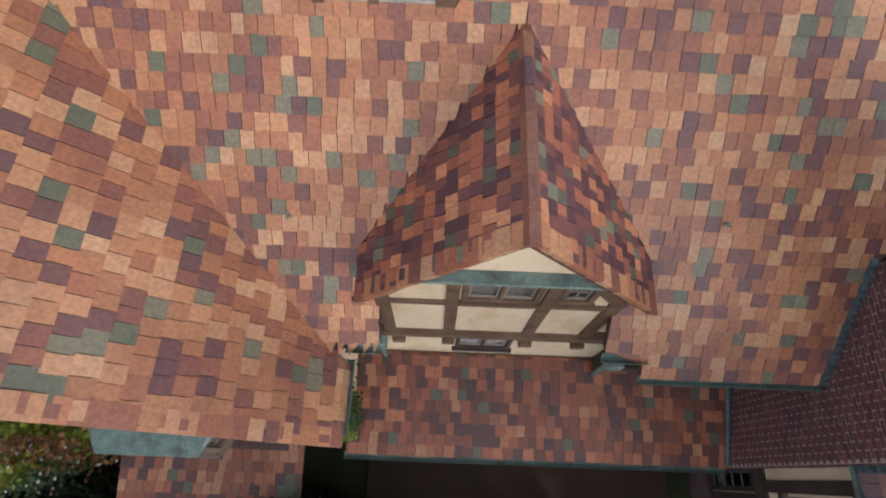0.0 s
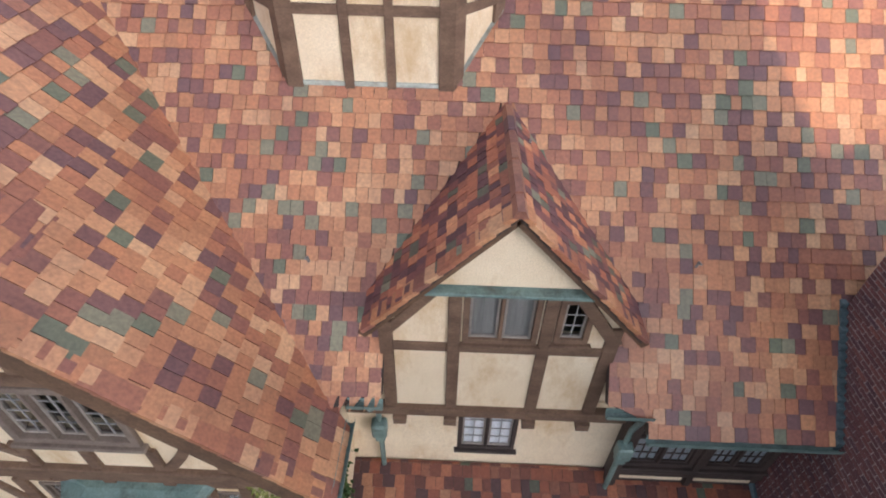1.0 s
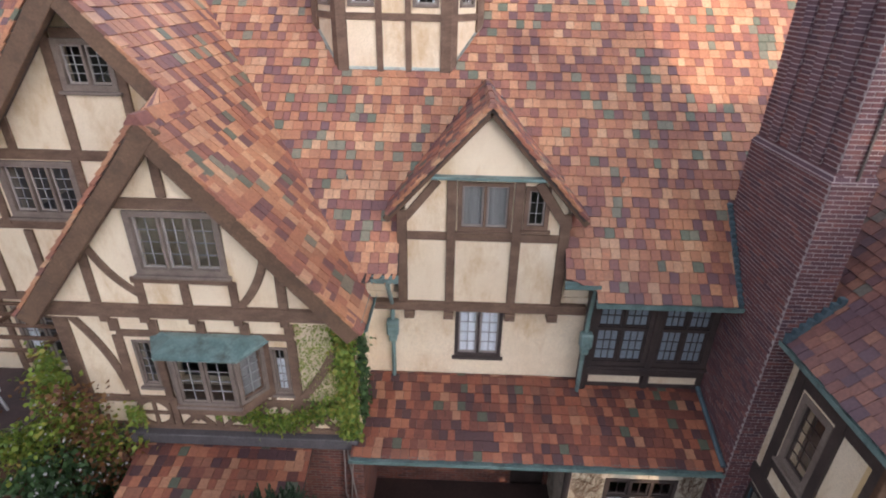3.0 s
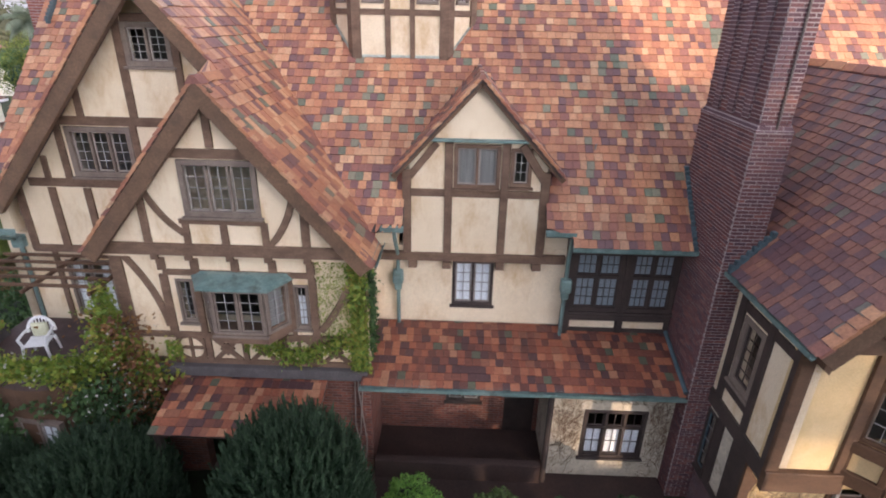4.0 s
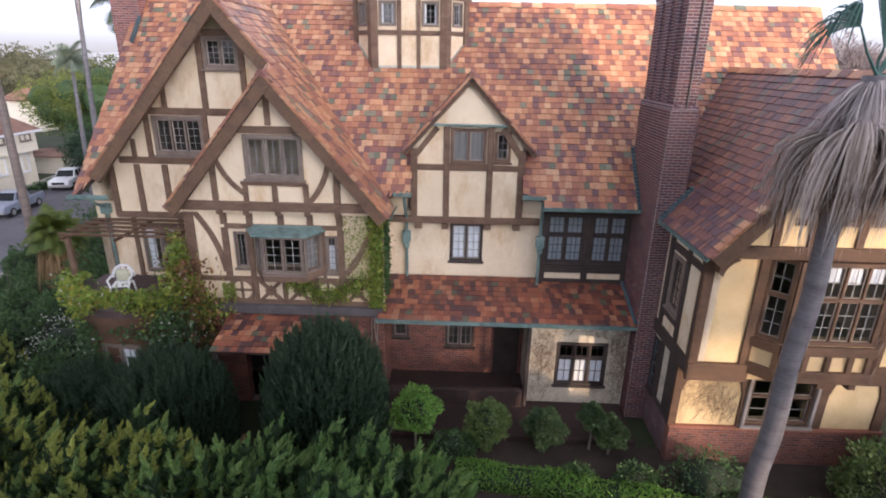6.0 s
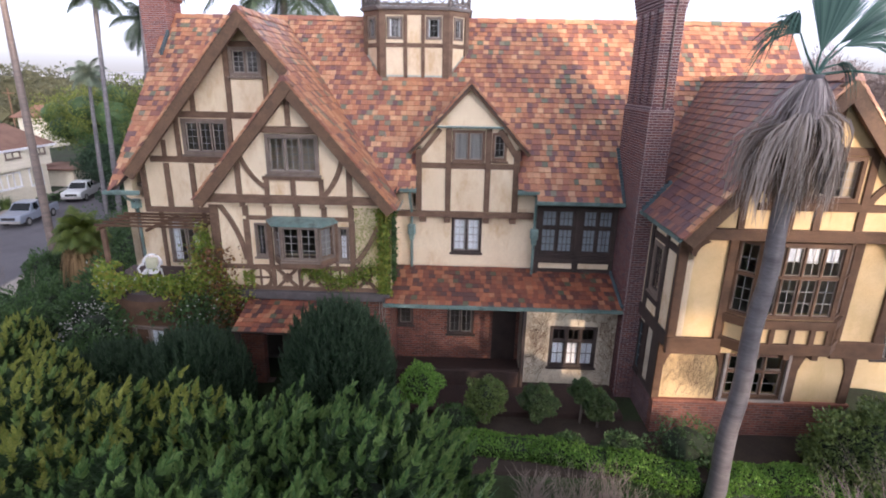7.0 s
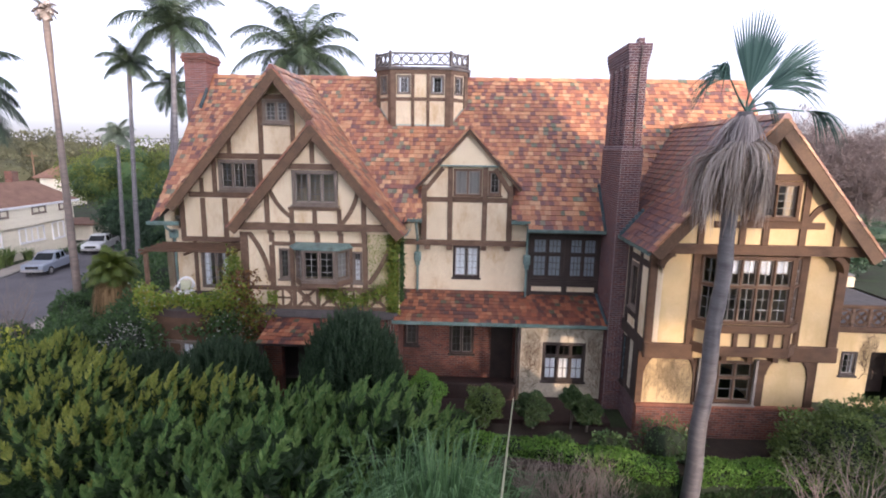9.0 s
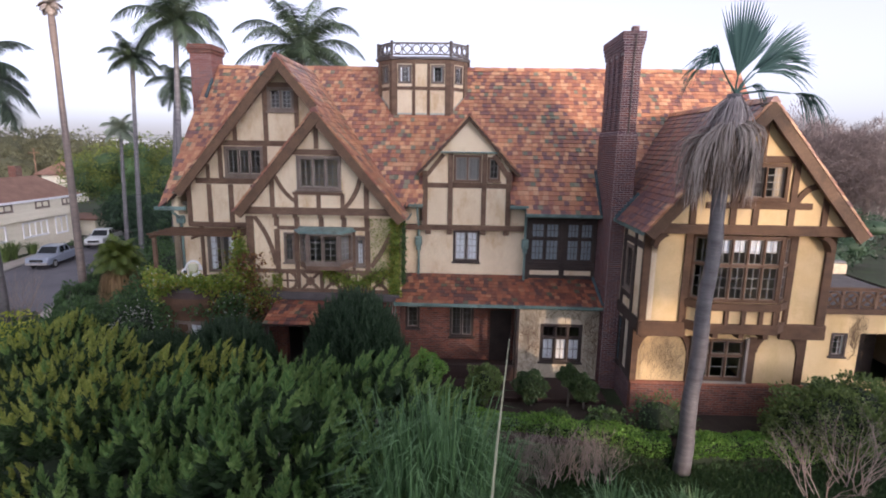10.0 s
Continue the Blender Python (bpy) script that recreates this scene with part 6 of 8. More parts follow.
# ---- junipers in the foreground ----
def plumes(t, rng, tip, ax, ln, mats, m=38, slim=1.0, wide=0.016):
    """Flame-shaped sprays of narrow leaflets: shade painted into the foot, light into the paler tips."""
    n = len(tip)
    k = (np.arange(m) + rng.uniform(0, 1, (n, m))) / m
    bend = unit(rng.normal(0, 1, (n, 3)))
    base = tip[:, None, :] - ax[:, None, :] * (ln[:, None] * (1 - k))[..., None] + bend[:, None, :] * (0.10 * ln[:, None] * np.sin(k * 2.5))[..., None]
    rad = rng.normal(0, 1, (n, m, 3))
    rad = unit(rad - (rad * ax[:, None, :]).sum(-1, keepdims=True) * ax[:, None, :])
    d = unit(rad * (0.95 * slim - 0.82 * slim * k)[..., None] + ax[:, None, :])
    P, D = base.reshape(-1, 3), d.reshape(-1, 3)
    L = ((0.05 + 0.27 * np.maximum(0, 1 - k) ** 0.8 * ln[:, None]) * rng.uniform(0.75, 1.2, (n, m))).reshape(-1, 1)
    S = unit(np.cross(D, rng.normal(0, 1, D.shape)))
    W = L * 0.085 + wide * 0.7
    Q = np.stack([P, P + D * L * 0.45 + S * W, P + D * L, P + D * L * 0.45 - S * W], 1)
    # Light and shade go into the colour: dark foot, bright tip.
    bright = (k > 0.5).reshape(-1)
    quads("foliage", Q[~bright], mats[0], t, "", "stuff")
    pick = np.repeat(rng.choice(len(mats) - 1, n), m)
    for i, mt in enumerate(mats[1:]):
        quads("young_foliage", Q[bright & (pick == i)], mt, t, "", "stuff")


def juniper(seed, radius, height, tips):
    rng = np.random.default_rng(seed)
    t = thing("juniper_shrub", (0, 0, 0), "large spreading juniper with upright flame-shaped green sprays", "shrub", "junipers before the house")
    n = int(76 * radius * radius)
    a, f = rng.uniform(0, 2 * math.pi, n), np.sqrt(rng.uniform(0, 1, n))
    x, y = radius * f * np.cos(a), radius * f * np.sin(a)
    z = height * (1 - 0.55 * f ** 2.5) + 0.50 * np.sin(x * 2.3 + seed) * np.cos(y * 2.1) - rng.uniform(0, 0.85, n) ** 1.4
    side = rng.random(n) < 0.3
    z = np.where(side, rng.uniform(0.3, 1, n) * height * 0.6, z)
    x, y = np.where(side, radius * np.cos(a) * rng.uniform(0.9, 1.05, n), x), np.where(side, radius * np.sin(a) * rng.uniform(0.9, 1.05, n), y)
    ax = unit(np.stack([0.40 * np.cos(a) * f + 0.27, 0.35 * np.sin(a) * f - 0.12, np.full(n, 0.95)], 1) + rng.normal(0, 0.15, (n, 3)))
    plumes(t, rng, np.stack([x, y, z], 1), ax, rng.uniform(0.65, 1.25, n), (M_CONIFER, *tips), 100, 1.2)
    # Dark core: inner shade comes from its material colour.
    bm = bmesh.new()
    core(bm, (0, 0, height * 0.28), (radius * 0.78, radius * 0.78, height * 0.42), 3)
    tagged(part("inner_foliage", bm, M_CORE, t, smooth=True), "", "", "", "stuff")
    bm = bmesh.new()
    tube(bm, [(0, 0, -0.3), (0.1, 0, height * 0.4), (0.05, 0.1, height * 0.7)], [0.16, 0.13, 0.06], 8)
    part("trunk", bm, M_BARK, t, smooth=True)
    return t


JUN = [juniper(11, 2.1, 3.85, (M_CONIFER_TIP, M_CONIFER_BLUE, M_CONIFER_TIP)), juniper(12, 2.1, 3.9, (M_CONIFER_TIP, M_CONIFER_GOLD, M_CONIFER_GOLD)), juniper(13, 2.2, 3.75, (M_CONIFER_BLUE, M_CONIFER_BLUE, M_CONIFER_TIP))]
SPOTS = [(-3.6, -6.0, 0.99), (-6.7, -5.4, 0.98), (-4.9, -7.8, 1.12), (-8.7, -5.1, 1.02), (-1.2, -6.7, 1.02), (-2.6, -8.9, 1.13), (-9.6, -3.4, 0.92),
         (-11.4, -2.6, 0.92), (-0.9, -5.3, 0.92), (-5.3, -5.2, 1.0), (-3.0, -5.3, 0.97), (-12.6, -0.6, 0.8), (-1.1, -9.6, 0.98), (-7.2, -7.2, 1.05)]
for i, (x, y, s) in enumerate(SPOTS):
    m = pose(x, y, ground_z(x, y), 0, 0, (i * 77) % 40 - 20) @ Matrix.Scale(s, 4)
    if i < 3:
        JUN[i].matrix_basis = m
        for c in JUN[i].children:
            c.matrix_parent_inverse = Matrix()
    else:
        copy_thing(JUN[1 if x < -4.4 else 0 if x < -2.7 else 2], m)


# ---- yews, topiary, hedge ----
M_DARKBUSH = leaf_material("dark_bush_leaf", [(0.2, (0.020, 0.045, 0.018)), (0.8, (0.065, 0.115, 0.040))])
M_OLIVE = leaf_material("olive_green_leaf", [(0.2, (0.05, 0.09, 0.025)), (0.8, (0.15, 0.21, 0.055))])
M_YEW_TIP = leaf_material("yew_tip", [(0.2, (0.026, 0.052, 0.030)), (0.8, (0.070, 0.118, 0.062))])


def yew(at, r, h, seed, label):
    rng = np.random.default_rng(seed)
    t = thing("yew_shrub", at, label, "shrub")
    n = int(330 * r * h)
    D = unit(rng.normal(0, 1, (n, 3)))
    D[:, 2] = np.abs(D[:, 2]) * 1.1 - 0.25
    D = unit(D)
    tip = np.array(at) + np.column_stack([D[:, 0] * r, D[:, 1] * r, h * (0.35 + 0.65 * np.sign(D[:, 2]) * np.abs(D[:, 2]) ** 0.7)]) * rng.uniform(0.93, 1.04, (n, 1))
    ax = unit(np.column_stack([D[:, 0] * 0.35, D[:, 1] * 0.35, np.ones(n)]) + rng.normal(0, 0.10, (n, 3)))
    plumes(t, rng, tip, ax, rng.uniform(0.5, 0.9, n), (M_YEW, M_YEW_TIP), 30, 0.7, 0.012)
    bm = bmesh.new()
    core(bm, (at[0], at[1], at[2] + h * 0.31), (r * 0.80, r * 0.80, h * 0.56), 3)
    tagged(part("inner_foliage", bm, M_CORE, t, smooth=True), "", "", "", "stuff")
    return t


yew((-2.55, -1.85, 0.3), 1.50, 4.05, 21, "dense dark green clipped yew beside the porch")
yew((-6.7, -1.5, 0.2), 1.6, 3.0, 22, "dark green yew under the balcony")
yew((-8.9, -1.4, 0.1), 1.35, 2.6, 23, "dark green yew under the balcony")
for i, (x, y, r, h, mat) in enumerate(((-0.45, -1.25, 0.54, 1.70, M_HEDGE), (1.42, -1.2, 0.54, 1.34, M_OLIVE), (2.92, -1.2, 0.46, 1.18, M_DARKBUSH), (4.10, -1.15, 0.29, 1.38, M_DARKBUSH), (4.55, -1.3, 0.38, 1.10, M_DARKBUSH))):
    leafy("topiary_bush", (x, y, 0.45), [((0, 0, h - r * 0.95), (r, r, r * 0.95))], mat, "small rounded garden bush on thin stems", "bush", (0.07, 0.045), 4200, 30 + i, (h - r, 0.035), "bushes before the porch", M_CORE, 0.85)
for i, (x, y, r) in enumerate(((0.5, -1.5, 0.5), (3.5, -2.3, 0.35), (4.9, -2.4, 0.45), (6.45, -2.5, 0.78))):
    leafy("low_shrub", (x, y, 0.4), [((0, 0, r * 0.7), (r, r * 0.8, r * 0.8)), ((r * 0.7, 0.1, r * 0.5), (r * 0.7, r * 0.6, r * 0.6))], M_BROAD, "low dark evergreen shrub on bare soil", "shrub", (0.09, 0.05), 1500, 40 + i, None, "", M_CORE, 0.82)


def hedge(pts, w, h, seed, label):
    rng = np.random.default_rng(seed)
    pts = np.array(pts, float)
    t = thing("hedge", (*pts[0], 0.2), label, "hedge")
    Q, bm = [], bmesh.new()
    for p, q in zip(pts, pts[1:]):
        d = q - p
        L = np.linalg.norm(d)
        u = d / L
        s = np.array([-u[1], u[0]])
        n = int(1500 * L * (h + w))
        k, face = rng.uniform(0, L, n), rng.random(n) * (2 * h + w)
        top = face > 2 * h
        off = np.where(top, rng.uniform(-w / 2, w / 2, n), np.where(face < h, -w / 2, w / 2) * rng.uniform(0.92, 1.06, n))
        z = np.where(top, h * rng.uniform(0.93, 1.08, n), rng.uniform(0, h, n)) + 0.06 * np.sin(k * 3.0) + 0.35
        XY = p + u * k[:, None] + s * off[:, None]
        P = np.column_stack([XY, z])
        D = np.column_stack([s * np.where(top, 0, np.sign(off))[:, None], np.where(top, 1.0, 0.5)])
        Q.append(leaf_quads(P, D, 0.07, 0.042, rng, 0.6))
        a, b = Vector((*p, 0)), Vector((*q, 0))
        an = math.atan2(u[1], u[0])
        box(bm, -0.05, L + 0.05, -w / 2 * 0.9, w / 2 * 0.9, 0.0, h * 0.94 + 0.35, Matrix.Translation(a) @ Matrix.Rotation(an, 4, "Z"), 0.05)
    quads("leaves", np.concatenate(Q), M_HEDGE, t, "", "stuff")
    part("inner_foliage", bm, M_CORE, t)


hedge([(0.6, -2.3), (2.7, -2.5), (4.4, -2.85), (6.5, -3.32)], 0.7, 0.40, 51, "clipped bright green box hedge")
hedge([(6.95, -3.35), (8.4, -3.2), (10.4, -3.3)], 0.7, 0.36, 52, "clipped bright green box hedge")
hedge([(-0.9, -2.3), (0.3, -2.35)], 0.7, 0.45, 53, "clipped bright green box hedge")
leafy("round_shrub", (11.0, -2.9, 0.25), [((0, 0, 0.9), (1.5, 1.1, 1.0)), ((0.9, 0.3, 1.1), (1.2, 1.0, 1.0)), ((-0.8, 0, 0.7), (0.9, 0.8, 0.8)), ((1.8, 0.4, 0.8), (1.0, 0.9, 0.85))], M_OLIVE, "large rounded dense green shrub by the wing", "shrub", (0.10, 0.06), 20000, 61, None, "", M_CORE, 0.82)
for i, (x, y, z, r) in enumerate(((-12.5, 3.4, -0.2, 1.5), (-14.8, 2.2, -0.4, 1.4), (-10.9, -0.1, 0, 1.2), (-13.6, 5.8, -0.5, 1.7), (-12.0, 7.2, -0.2, 2.0), (-14.2, 9.8, -0.5, 2.2), (-17.2, 6.0, -1.2, 1.3), (-17.6, 12.6, -1.6, 2.1), (-20.2, 16.6, -2.2, 2.3), (-19.4, 9.6, -1.9, 1.2), (-21.6, 11.8, -2.3, 1.1), (-23.6, 14.6, -2.4, 1.2), (-22.9, 9.2, -2.4, 1.1), (-22.2, 6.4, -2.3, 1.2), (-24.4, 17.8, -2.4, 1.3), (-20.4, 4.2, -1.9, 1.2), (-17.3, 15.8, -1.6, 2.4))):
    leafy("garden_shrub", (x, y, z), [((0, 0, r * 0.8), (r, r, r)), ((r * 0.6, -0.3, r * 1.1), (r * 0.7, r * 0.7, r * 0.7)), ((-r * 0.5, 0.3, r * 0.6), (r * 0.8, r * 0.7, r * 0.7))], M_BROAD, "dark evergreen garden shrub at the house corner", "shrub", (0.15, 0.085), 6500, 70 + i, None, "", M_CORE, 0.82)
leafy("flowering_shrub", (-11.2, 1.2, 0), [((0, 0, 1.4), (1.2, 1.0, 1.2)), ((0.8, -0.3, 1.0), (0.9, 0.8, 0.9))], M_FLOWER, "evergreen shrub flecked with small white blossom", "shrub", (0.07, 0.06), 900, 81, None, "", M_CORE, 0.82)
M_LIME = leaf_material("lime_leaf", [(0.2, (0.22, 0.28, 0.03)), (0.8, (0.46, 0.48, 0.07))])
leafy("light_green_shrub", (-16.6, 0.8, -1.0), [((0, 0, 2.4), (1.3, 1.2, 0.9)), ((1.1, 0.3, 1.7), (1.0, 0.9, 0.8))], M_LIME, "yellow-green shrub beside the path", "shrub", (0.14, 0.08), 3200, 82, (2.0, 0.06), "", M_BROAD, 0.8)


# ---- climbers ----
M_PALEIVY = leaf_material("pale_ivy_leaf", [(0.2, (0.20, 0.25, 0.06)), (0.8, (0.44, 0.45, 0.16))])
def climber(name, P, D, mat, label, leaf=(0.11, 0.09), seed=3, flowers=0, extra=None):
    rng = np.random.default_rng(seed)
    P, D = np.asarray(P), np.asarray(D)
    c = P.mean(0)
    t = thing(name, (c[0], c[1], P[:, 2].min()), label, "climbing plant")
    quads("leaves", leaf_quads(P, D, leaf[0], leaf[1], rng, 0.6), mat, t, "", "stuff")
    if flowers:
        i = rng.choice(len(P), flowers)
        quads("blossom", leaf_quads(P[i] + D[i] * 0.08, D[i], 0.075, 0.06, rng, 0.5), M_FLOWER, t, "small white blossoms", "stuff")
    if extra:
        bm = bmesh.new()
        for path in extra:
            tube(bm, path, 0.018, 5)
        part("stem", bm, M_TWIG, t, "bare woody stems")
    return t


rng = np.random.default_rng(91)
n = 7000
a = rng.uniform(math.pi * 1.0, math.pi * 2.0, n)
drop = np.abs(rng.normal(0, 0.30, n)) * (0.7 + 0.5 * np.sin(a * 5)) - 0.08
rr = 1.75 + rng.normal(0.08, 0.12, n)
P = np.column_stack([-8.45 + rr * np.cos(a), 1.35 + rr * np.sin(a), 3.98 - drop + 0.14 * np.abs(rng.normal(0, 1, n)) * (np.sin(a) < -0.3)])
climber("balcony_vine", P, np.column_stack([np.cos(a), np.sin(a), np.full(n, 0.7)]), M_VINE, "light green climber spilling over the balcony edge", seed=92, flowers=220)
n = 5200
a = rng.uniform(math.pi * 0.95, math.pi * 1.95, n)
P = np.column_stack([-8.45 + 1.84 * np.cos(a) + rng.normal(0, 0.05, n), 1.35 + 1.84 * np.sin(a) + rng.normal(0, 0.05, n), rng.uniform(0.2, 3.3, n)])
keep = (np.sin(a * 7 + P[:, 2] * 1.3) > -0.55) & ~((a > 4.55) & (a < 5.15) & (P[:, 2] > 1.4) & (P[:, 2] < 2.85))
climber("ivy", P[keep], np.column_stack([np.cos(a), np.sin(a), np.full(n, 0.1)])[keep], M_BROAD, "dark ivy over the rounded wall below the balcony", (0.12, 0.09), 98, 120)
n = 5200
a = rng.uniform(math.pi * 1.66, math.pi * 2.02, n)
P = np.column_stack([-8.45 + 1.98 * np.cos(a) + rng.normal(0, 0.12, n), 1.35 + 1.98 * np.sin(a) + rng.normal(0, 0.12, n), 3.75 - 3.3 * rng.uniform(0, 1, n) ** 0.8])
keep = np.sin(a * 11 + P[:, 2] * 1.1) + np.sin(P[:, 2] * 4.1 + a * 5) > -0.9
climber("flowering_vine", P[keep], np.column_stack([np.cos(a), np.sin(a), np.full(n, -0.3)])[keep], M_BROAD, "dark trailing climber flecked with white blossom below the balcony", (0.13, 0.09), 99, 300)
n = 2300
k = rng.uniform(0, 1, n)
cx_, cz_ = -6.6 - 0.6 * k + 0.25 * np.sin(k * 9), 3.1 + 2.1 * k
P = np.column_stack([cx_ + rng.normal(0, 0.38, n) * (1.15 - k), 0.62 - np.abs(rng.normal(0, 0.16, n)), cz_ + rng.normal(0, 0.25, n)])
climber("rambling_vine", P, np.tile((0.0, -1.0, 0.4), (n, 1)), M_VINE, "green and rust-coloured rambler at the bay corner", seed=93, flowers=60,
        extra=[[(-6.4, 0.55, 0.3), (-6.6, 0.5, 2.2), (-6.9, 0.45, 3.6), (-7.1, 0.5, 5.0)]])
n = 700
P = np.column_stack([rng.normal(-6.55, 0.42, n), 0.4 - np.abs(rng.normal(0, 0.2, n)), rng.uniform(2.2, 5.0, n)])
climber("rambling_vine", P, np.tile((0.0, -1.0, 0.3), (n, 1)), M_REDLEAF, "rust-brown autumn leaves of a rambler", seed=94, flowers=50)
n = 3200
z = rng.uniform(3.5, 6.25, n)
P = np.column_stack([-1.66 + rng.normal(0, 0.09, n), 0.72 - np.abs(rng.normal(0, 0.06, n)), z])
climber("ivy", P, np.tile((0.0, -1.0, -0.2), (n, 1)), M_VINE, "dense ivy strip climbing the bay corner", (0.09, 0.08), 95,
        extra=[[(-1.7, 0.68, 0.2), (-1.6, 0.66, 1.5), (-1.75, 0.68, 3.0), (-1.7, 0.69, 4.2)], [(-1.9, 0.66, 0.2), (-1.75, 0.64, 1.6), (-1.62, 0.67, 3.4)], [(-1.55, 0.62, 0.2), (-1.85, 0.66, 2.0), (-1.8, 0.68, 3.6)]])
n = 900
P = np.column_stack([-1.46 + np.abs(rng.normal(0, 0.05, n)), 0.72 + np.abs(rng.normal(0, 0.28, n)), rng.uniform(3.9, 6.2, n)])
climber("ivy", P, np.tile((1.0, -0.4, -0.2), (n, 1)), M_BROAD, "dark ivy round the corner of the bay", (0.08, 0.07), 89)
n = 900
P = np.column_stack([rng.uniform(-2.5, -1.85, n), 0.71 - np.abs(rng.normal(0, 0.03, n)), rng.uniform(4.4, 6.2, n)])
climber("ivy", P, np.tile((0.0, -1.0, 0.0), (n, 1)), M_PALEIVY, "thin yellow-green ivy over the stucco panel", (0.05, 0.045), 96)
n = 2600
x = rng.uniform(-5.9, -1.6, n)
P = np.column_stack([x, 0.66 - np.abs(rng.normal(0, 0.05, n)), 4.12 + 0.22 * np.sin(x * 2.6) + rng.normal(0, 0.14, n)])
climber("ivy", P[np.sin(x * 1.7 + 0.4) > -0.35], np.tile((0.0, -1.0, 0.2), (int((np.sin(x * 1.7 + 0.4) > -0.35).sum()), 1)), M_VINE, "ivy trailing along the ornament panels", (0.08, 0.07), 97)


# ---- reeds and bare shrubs ----
def reed_clump(at, n, height, seed, mat, label, name="reed_clump", lean=0.5, width=0.028):
    rng = np.random.default_rng(seed)
    t = thing(name, at, label, "tall grass")
    a = rng.uniform(0, 2 * math.pi, n)
    r = rng.uniform(0, 0.35, n)
    h = height * rng.uniform(0.65, 1.1, n)
    out = rng.uniform(0.15, 1.0, n) ** 1.3 * lean * h
    base = np.column_stack([at[0] + r * np.cos(a), at[1] + r * np.sin(a), np.full(n, at[2])])
    d = np.column_stack([np.cos(a), np.sin(a), np.zeros(n)])
    s = np.column_stack([-np.sin(a), np.cos(a), np.zeros(n)])
    Q, prev = [], None
    for i in range(6):
        f = i / 5
        c = base + d * (out * f ** 2.0)[:, None] + np.column_stack([np.zeros(n), np.zeros(n), h * (f - 0.36 * f ** 4.0)])
        w = width * (1.05 - f) * rng.uniform(0.9, 1.1, (n, 1))
        cur = (c - s * w, c + s * w)
        if prev:
            Q.append(np.stack([prev[0], prev[1], cur[1], cur[0]], 1))
        prev = cur
    quads("blade_foliage", np.concatenate(Q), mat, t, "", "stuff")
    bm = bmesh.new()
    tube(bm, [(at[0], at[1], at[2] - 0.1), (at[0], at[1], at[2] + 0.12), (at[0], at[1], at[2] + 0.3)], [0.4, 0.34, 0.16], 9)
    part("root_crown", bm, M_BARK, t, "dry brown root crown")
    return t


for i, (x, y, h, nn, ln) in enumerate(((-0.15, -9.6, 6.6, 620, 0.19), (0.45, -9.9, 6.9, 680, 0.17), (0.0, -10.5, 6.3, 480, 0.17), (0.95, -9.4, 5.9, 460, 0.17), (0.55, -8.6, 5.4, 420, 0.2), (3.4, -8.4, 3.0, 380, 0.34), (4.7, -8.0, 2.8, 360, 0.34), (2.5, -9.2, 3.3, 400, 0.32), (5.8, -6.6, 1.8, 260, 0.4), (4.0, -6.9, 2.2, 280, 0.34))):
    reed_clump((x, y, 0.0), nn, h, 100 + i, M_REED, "tall arching blue-green ornamental grass", lean=ln)
st_ = thing("flower_stalk", (0.85, -11.6, 0), "tall pale bare flower stalk", "stalk")
bm = bmesh.new()
tube(bm, [(0.85, -11.6, 0), (0.96, -11.5, 3.0), (1.08, -11.42, 5.2), (1.18, -11.36, 6.5)], [0.020, 0.018, 0.014, 0.005], 6)
part("stem", bm, M_STALK, st_)


def twig_bush(at, n, height, spread, seed, label, name="bare_shrub"):
    r = random.Random(seed)
    t = thing(name, at, label, "shrub")
    bm = bmesh.new()

    def grow(p, d, l, w, depth):
        q = p + d * l
        m_ = p.lerp(q, 0.5) + Vector((r.uniform(-1, 1), r.uniform(-1, 1), r.uniform(-0.5, 0.5))) * l * 0.08
        tube(bm, [p, m_, q], [w, w * 0.85, w * 0.65], 4, False)
        if depth:
            for _ in range(3 if depth > 1 else 2):
                e = (d + Vector((r.uniform(-1, 1), r.uniform(-1, 1), r.uniform(-0.3, 0.8))) * 0.55).normalized()
                grow(p.lerp(q, r.uniform(0.55, 1.0)), e, l * r.uniform(0.5, 0.8), w * 0.55, depth - 1)
    for _ in range(n):
        d = Vector((r.uniform(-1, 1) * spread, r.uniform(-1, 1) * spread, 1)).normalized()
        grow(Vector(at) + Vector((r.uniform(-0.2, 0.2), r.uniform(-0.2, 0.2), -0.05)), d, height * 0.42, 0.018, 3)
    part("twigwork", bm, M_TWIG, t)


twig_bush((10.9, -4.3, 0.0), 12, 3.0, 0.8, 7, "leafless pale brown shrub with spreading twigs")
twig_bush((9.6, -4.9, 0.0), 7, 2.2, 0.7, 8, "leafless pale brown shrub with spreading twigs")
for i, x in enumerate((2.4, 2.9, 3.4, 3.9, 4.4)):
    twig_bush((x, -4.3 - 0.3 * (i % 2), 0.0), 12, 1.6, 0.4, 20 + i, "thin leafless grey-brown shrub behind the grasses")
twig_bush((-22.6, 8.4, -2.4), 7, 5.2, 0.5, 31, "leafless brown shrub beside the street")
twig_bush((-20.6, 8.0, -2.2), 5, 4.6, 0.5, 32, "leafless brown shrub beside the street")
rng = np.random.default_rng(120)
n = 130000
P = np.column_stack([rng.uniform(3.0, 13.5, n) + rng.normal(0, 0.4, n), rng.uniform(-13.0, -3.35, n) + rng.normal(0, 0.10, n), np.full(n, 0.03)])
P = P[(np.abs((P[:, 0] - 8.3) / 6.1) ** 4 + np.abs((P[:, 1] + 8.3) / 5.2) ** 4) < 0.75 + 0.35 * rng.random(n)]
n = len(P)
P[:, 2] += 0.45 * np.clip((P[:, 1] + 3.85) / 0.6, 0, 1) ** 2 * (3 - 2 * np.clip((P[:, 1] + 3.85) / 0.6, 0, 1))
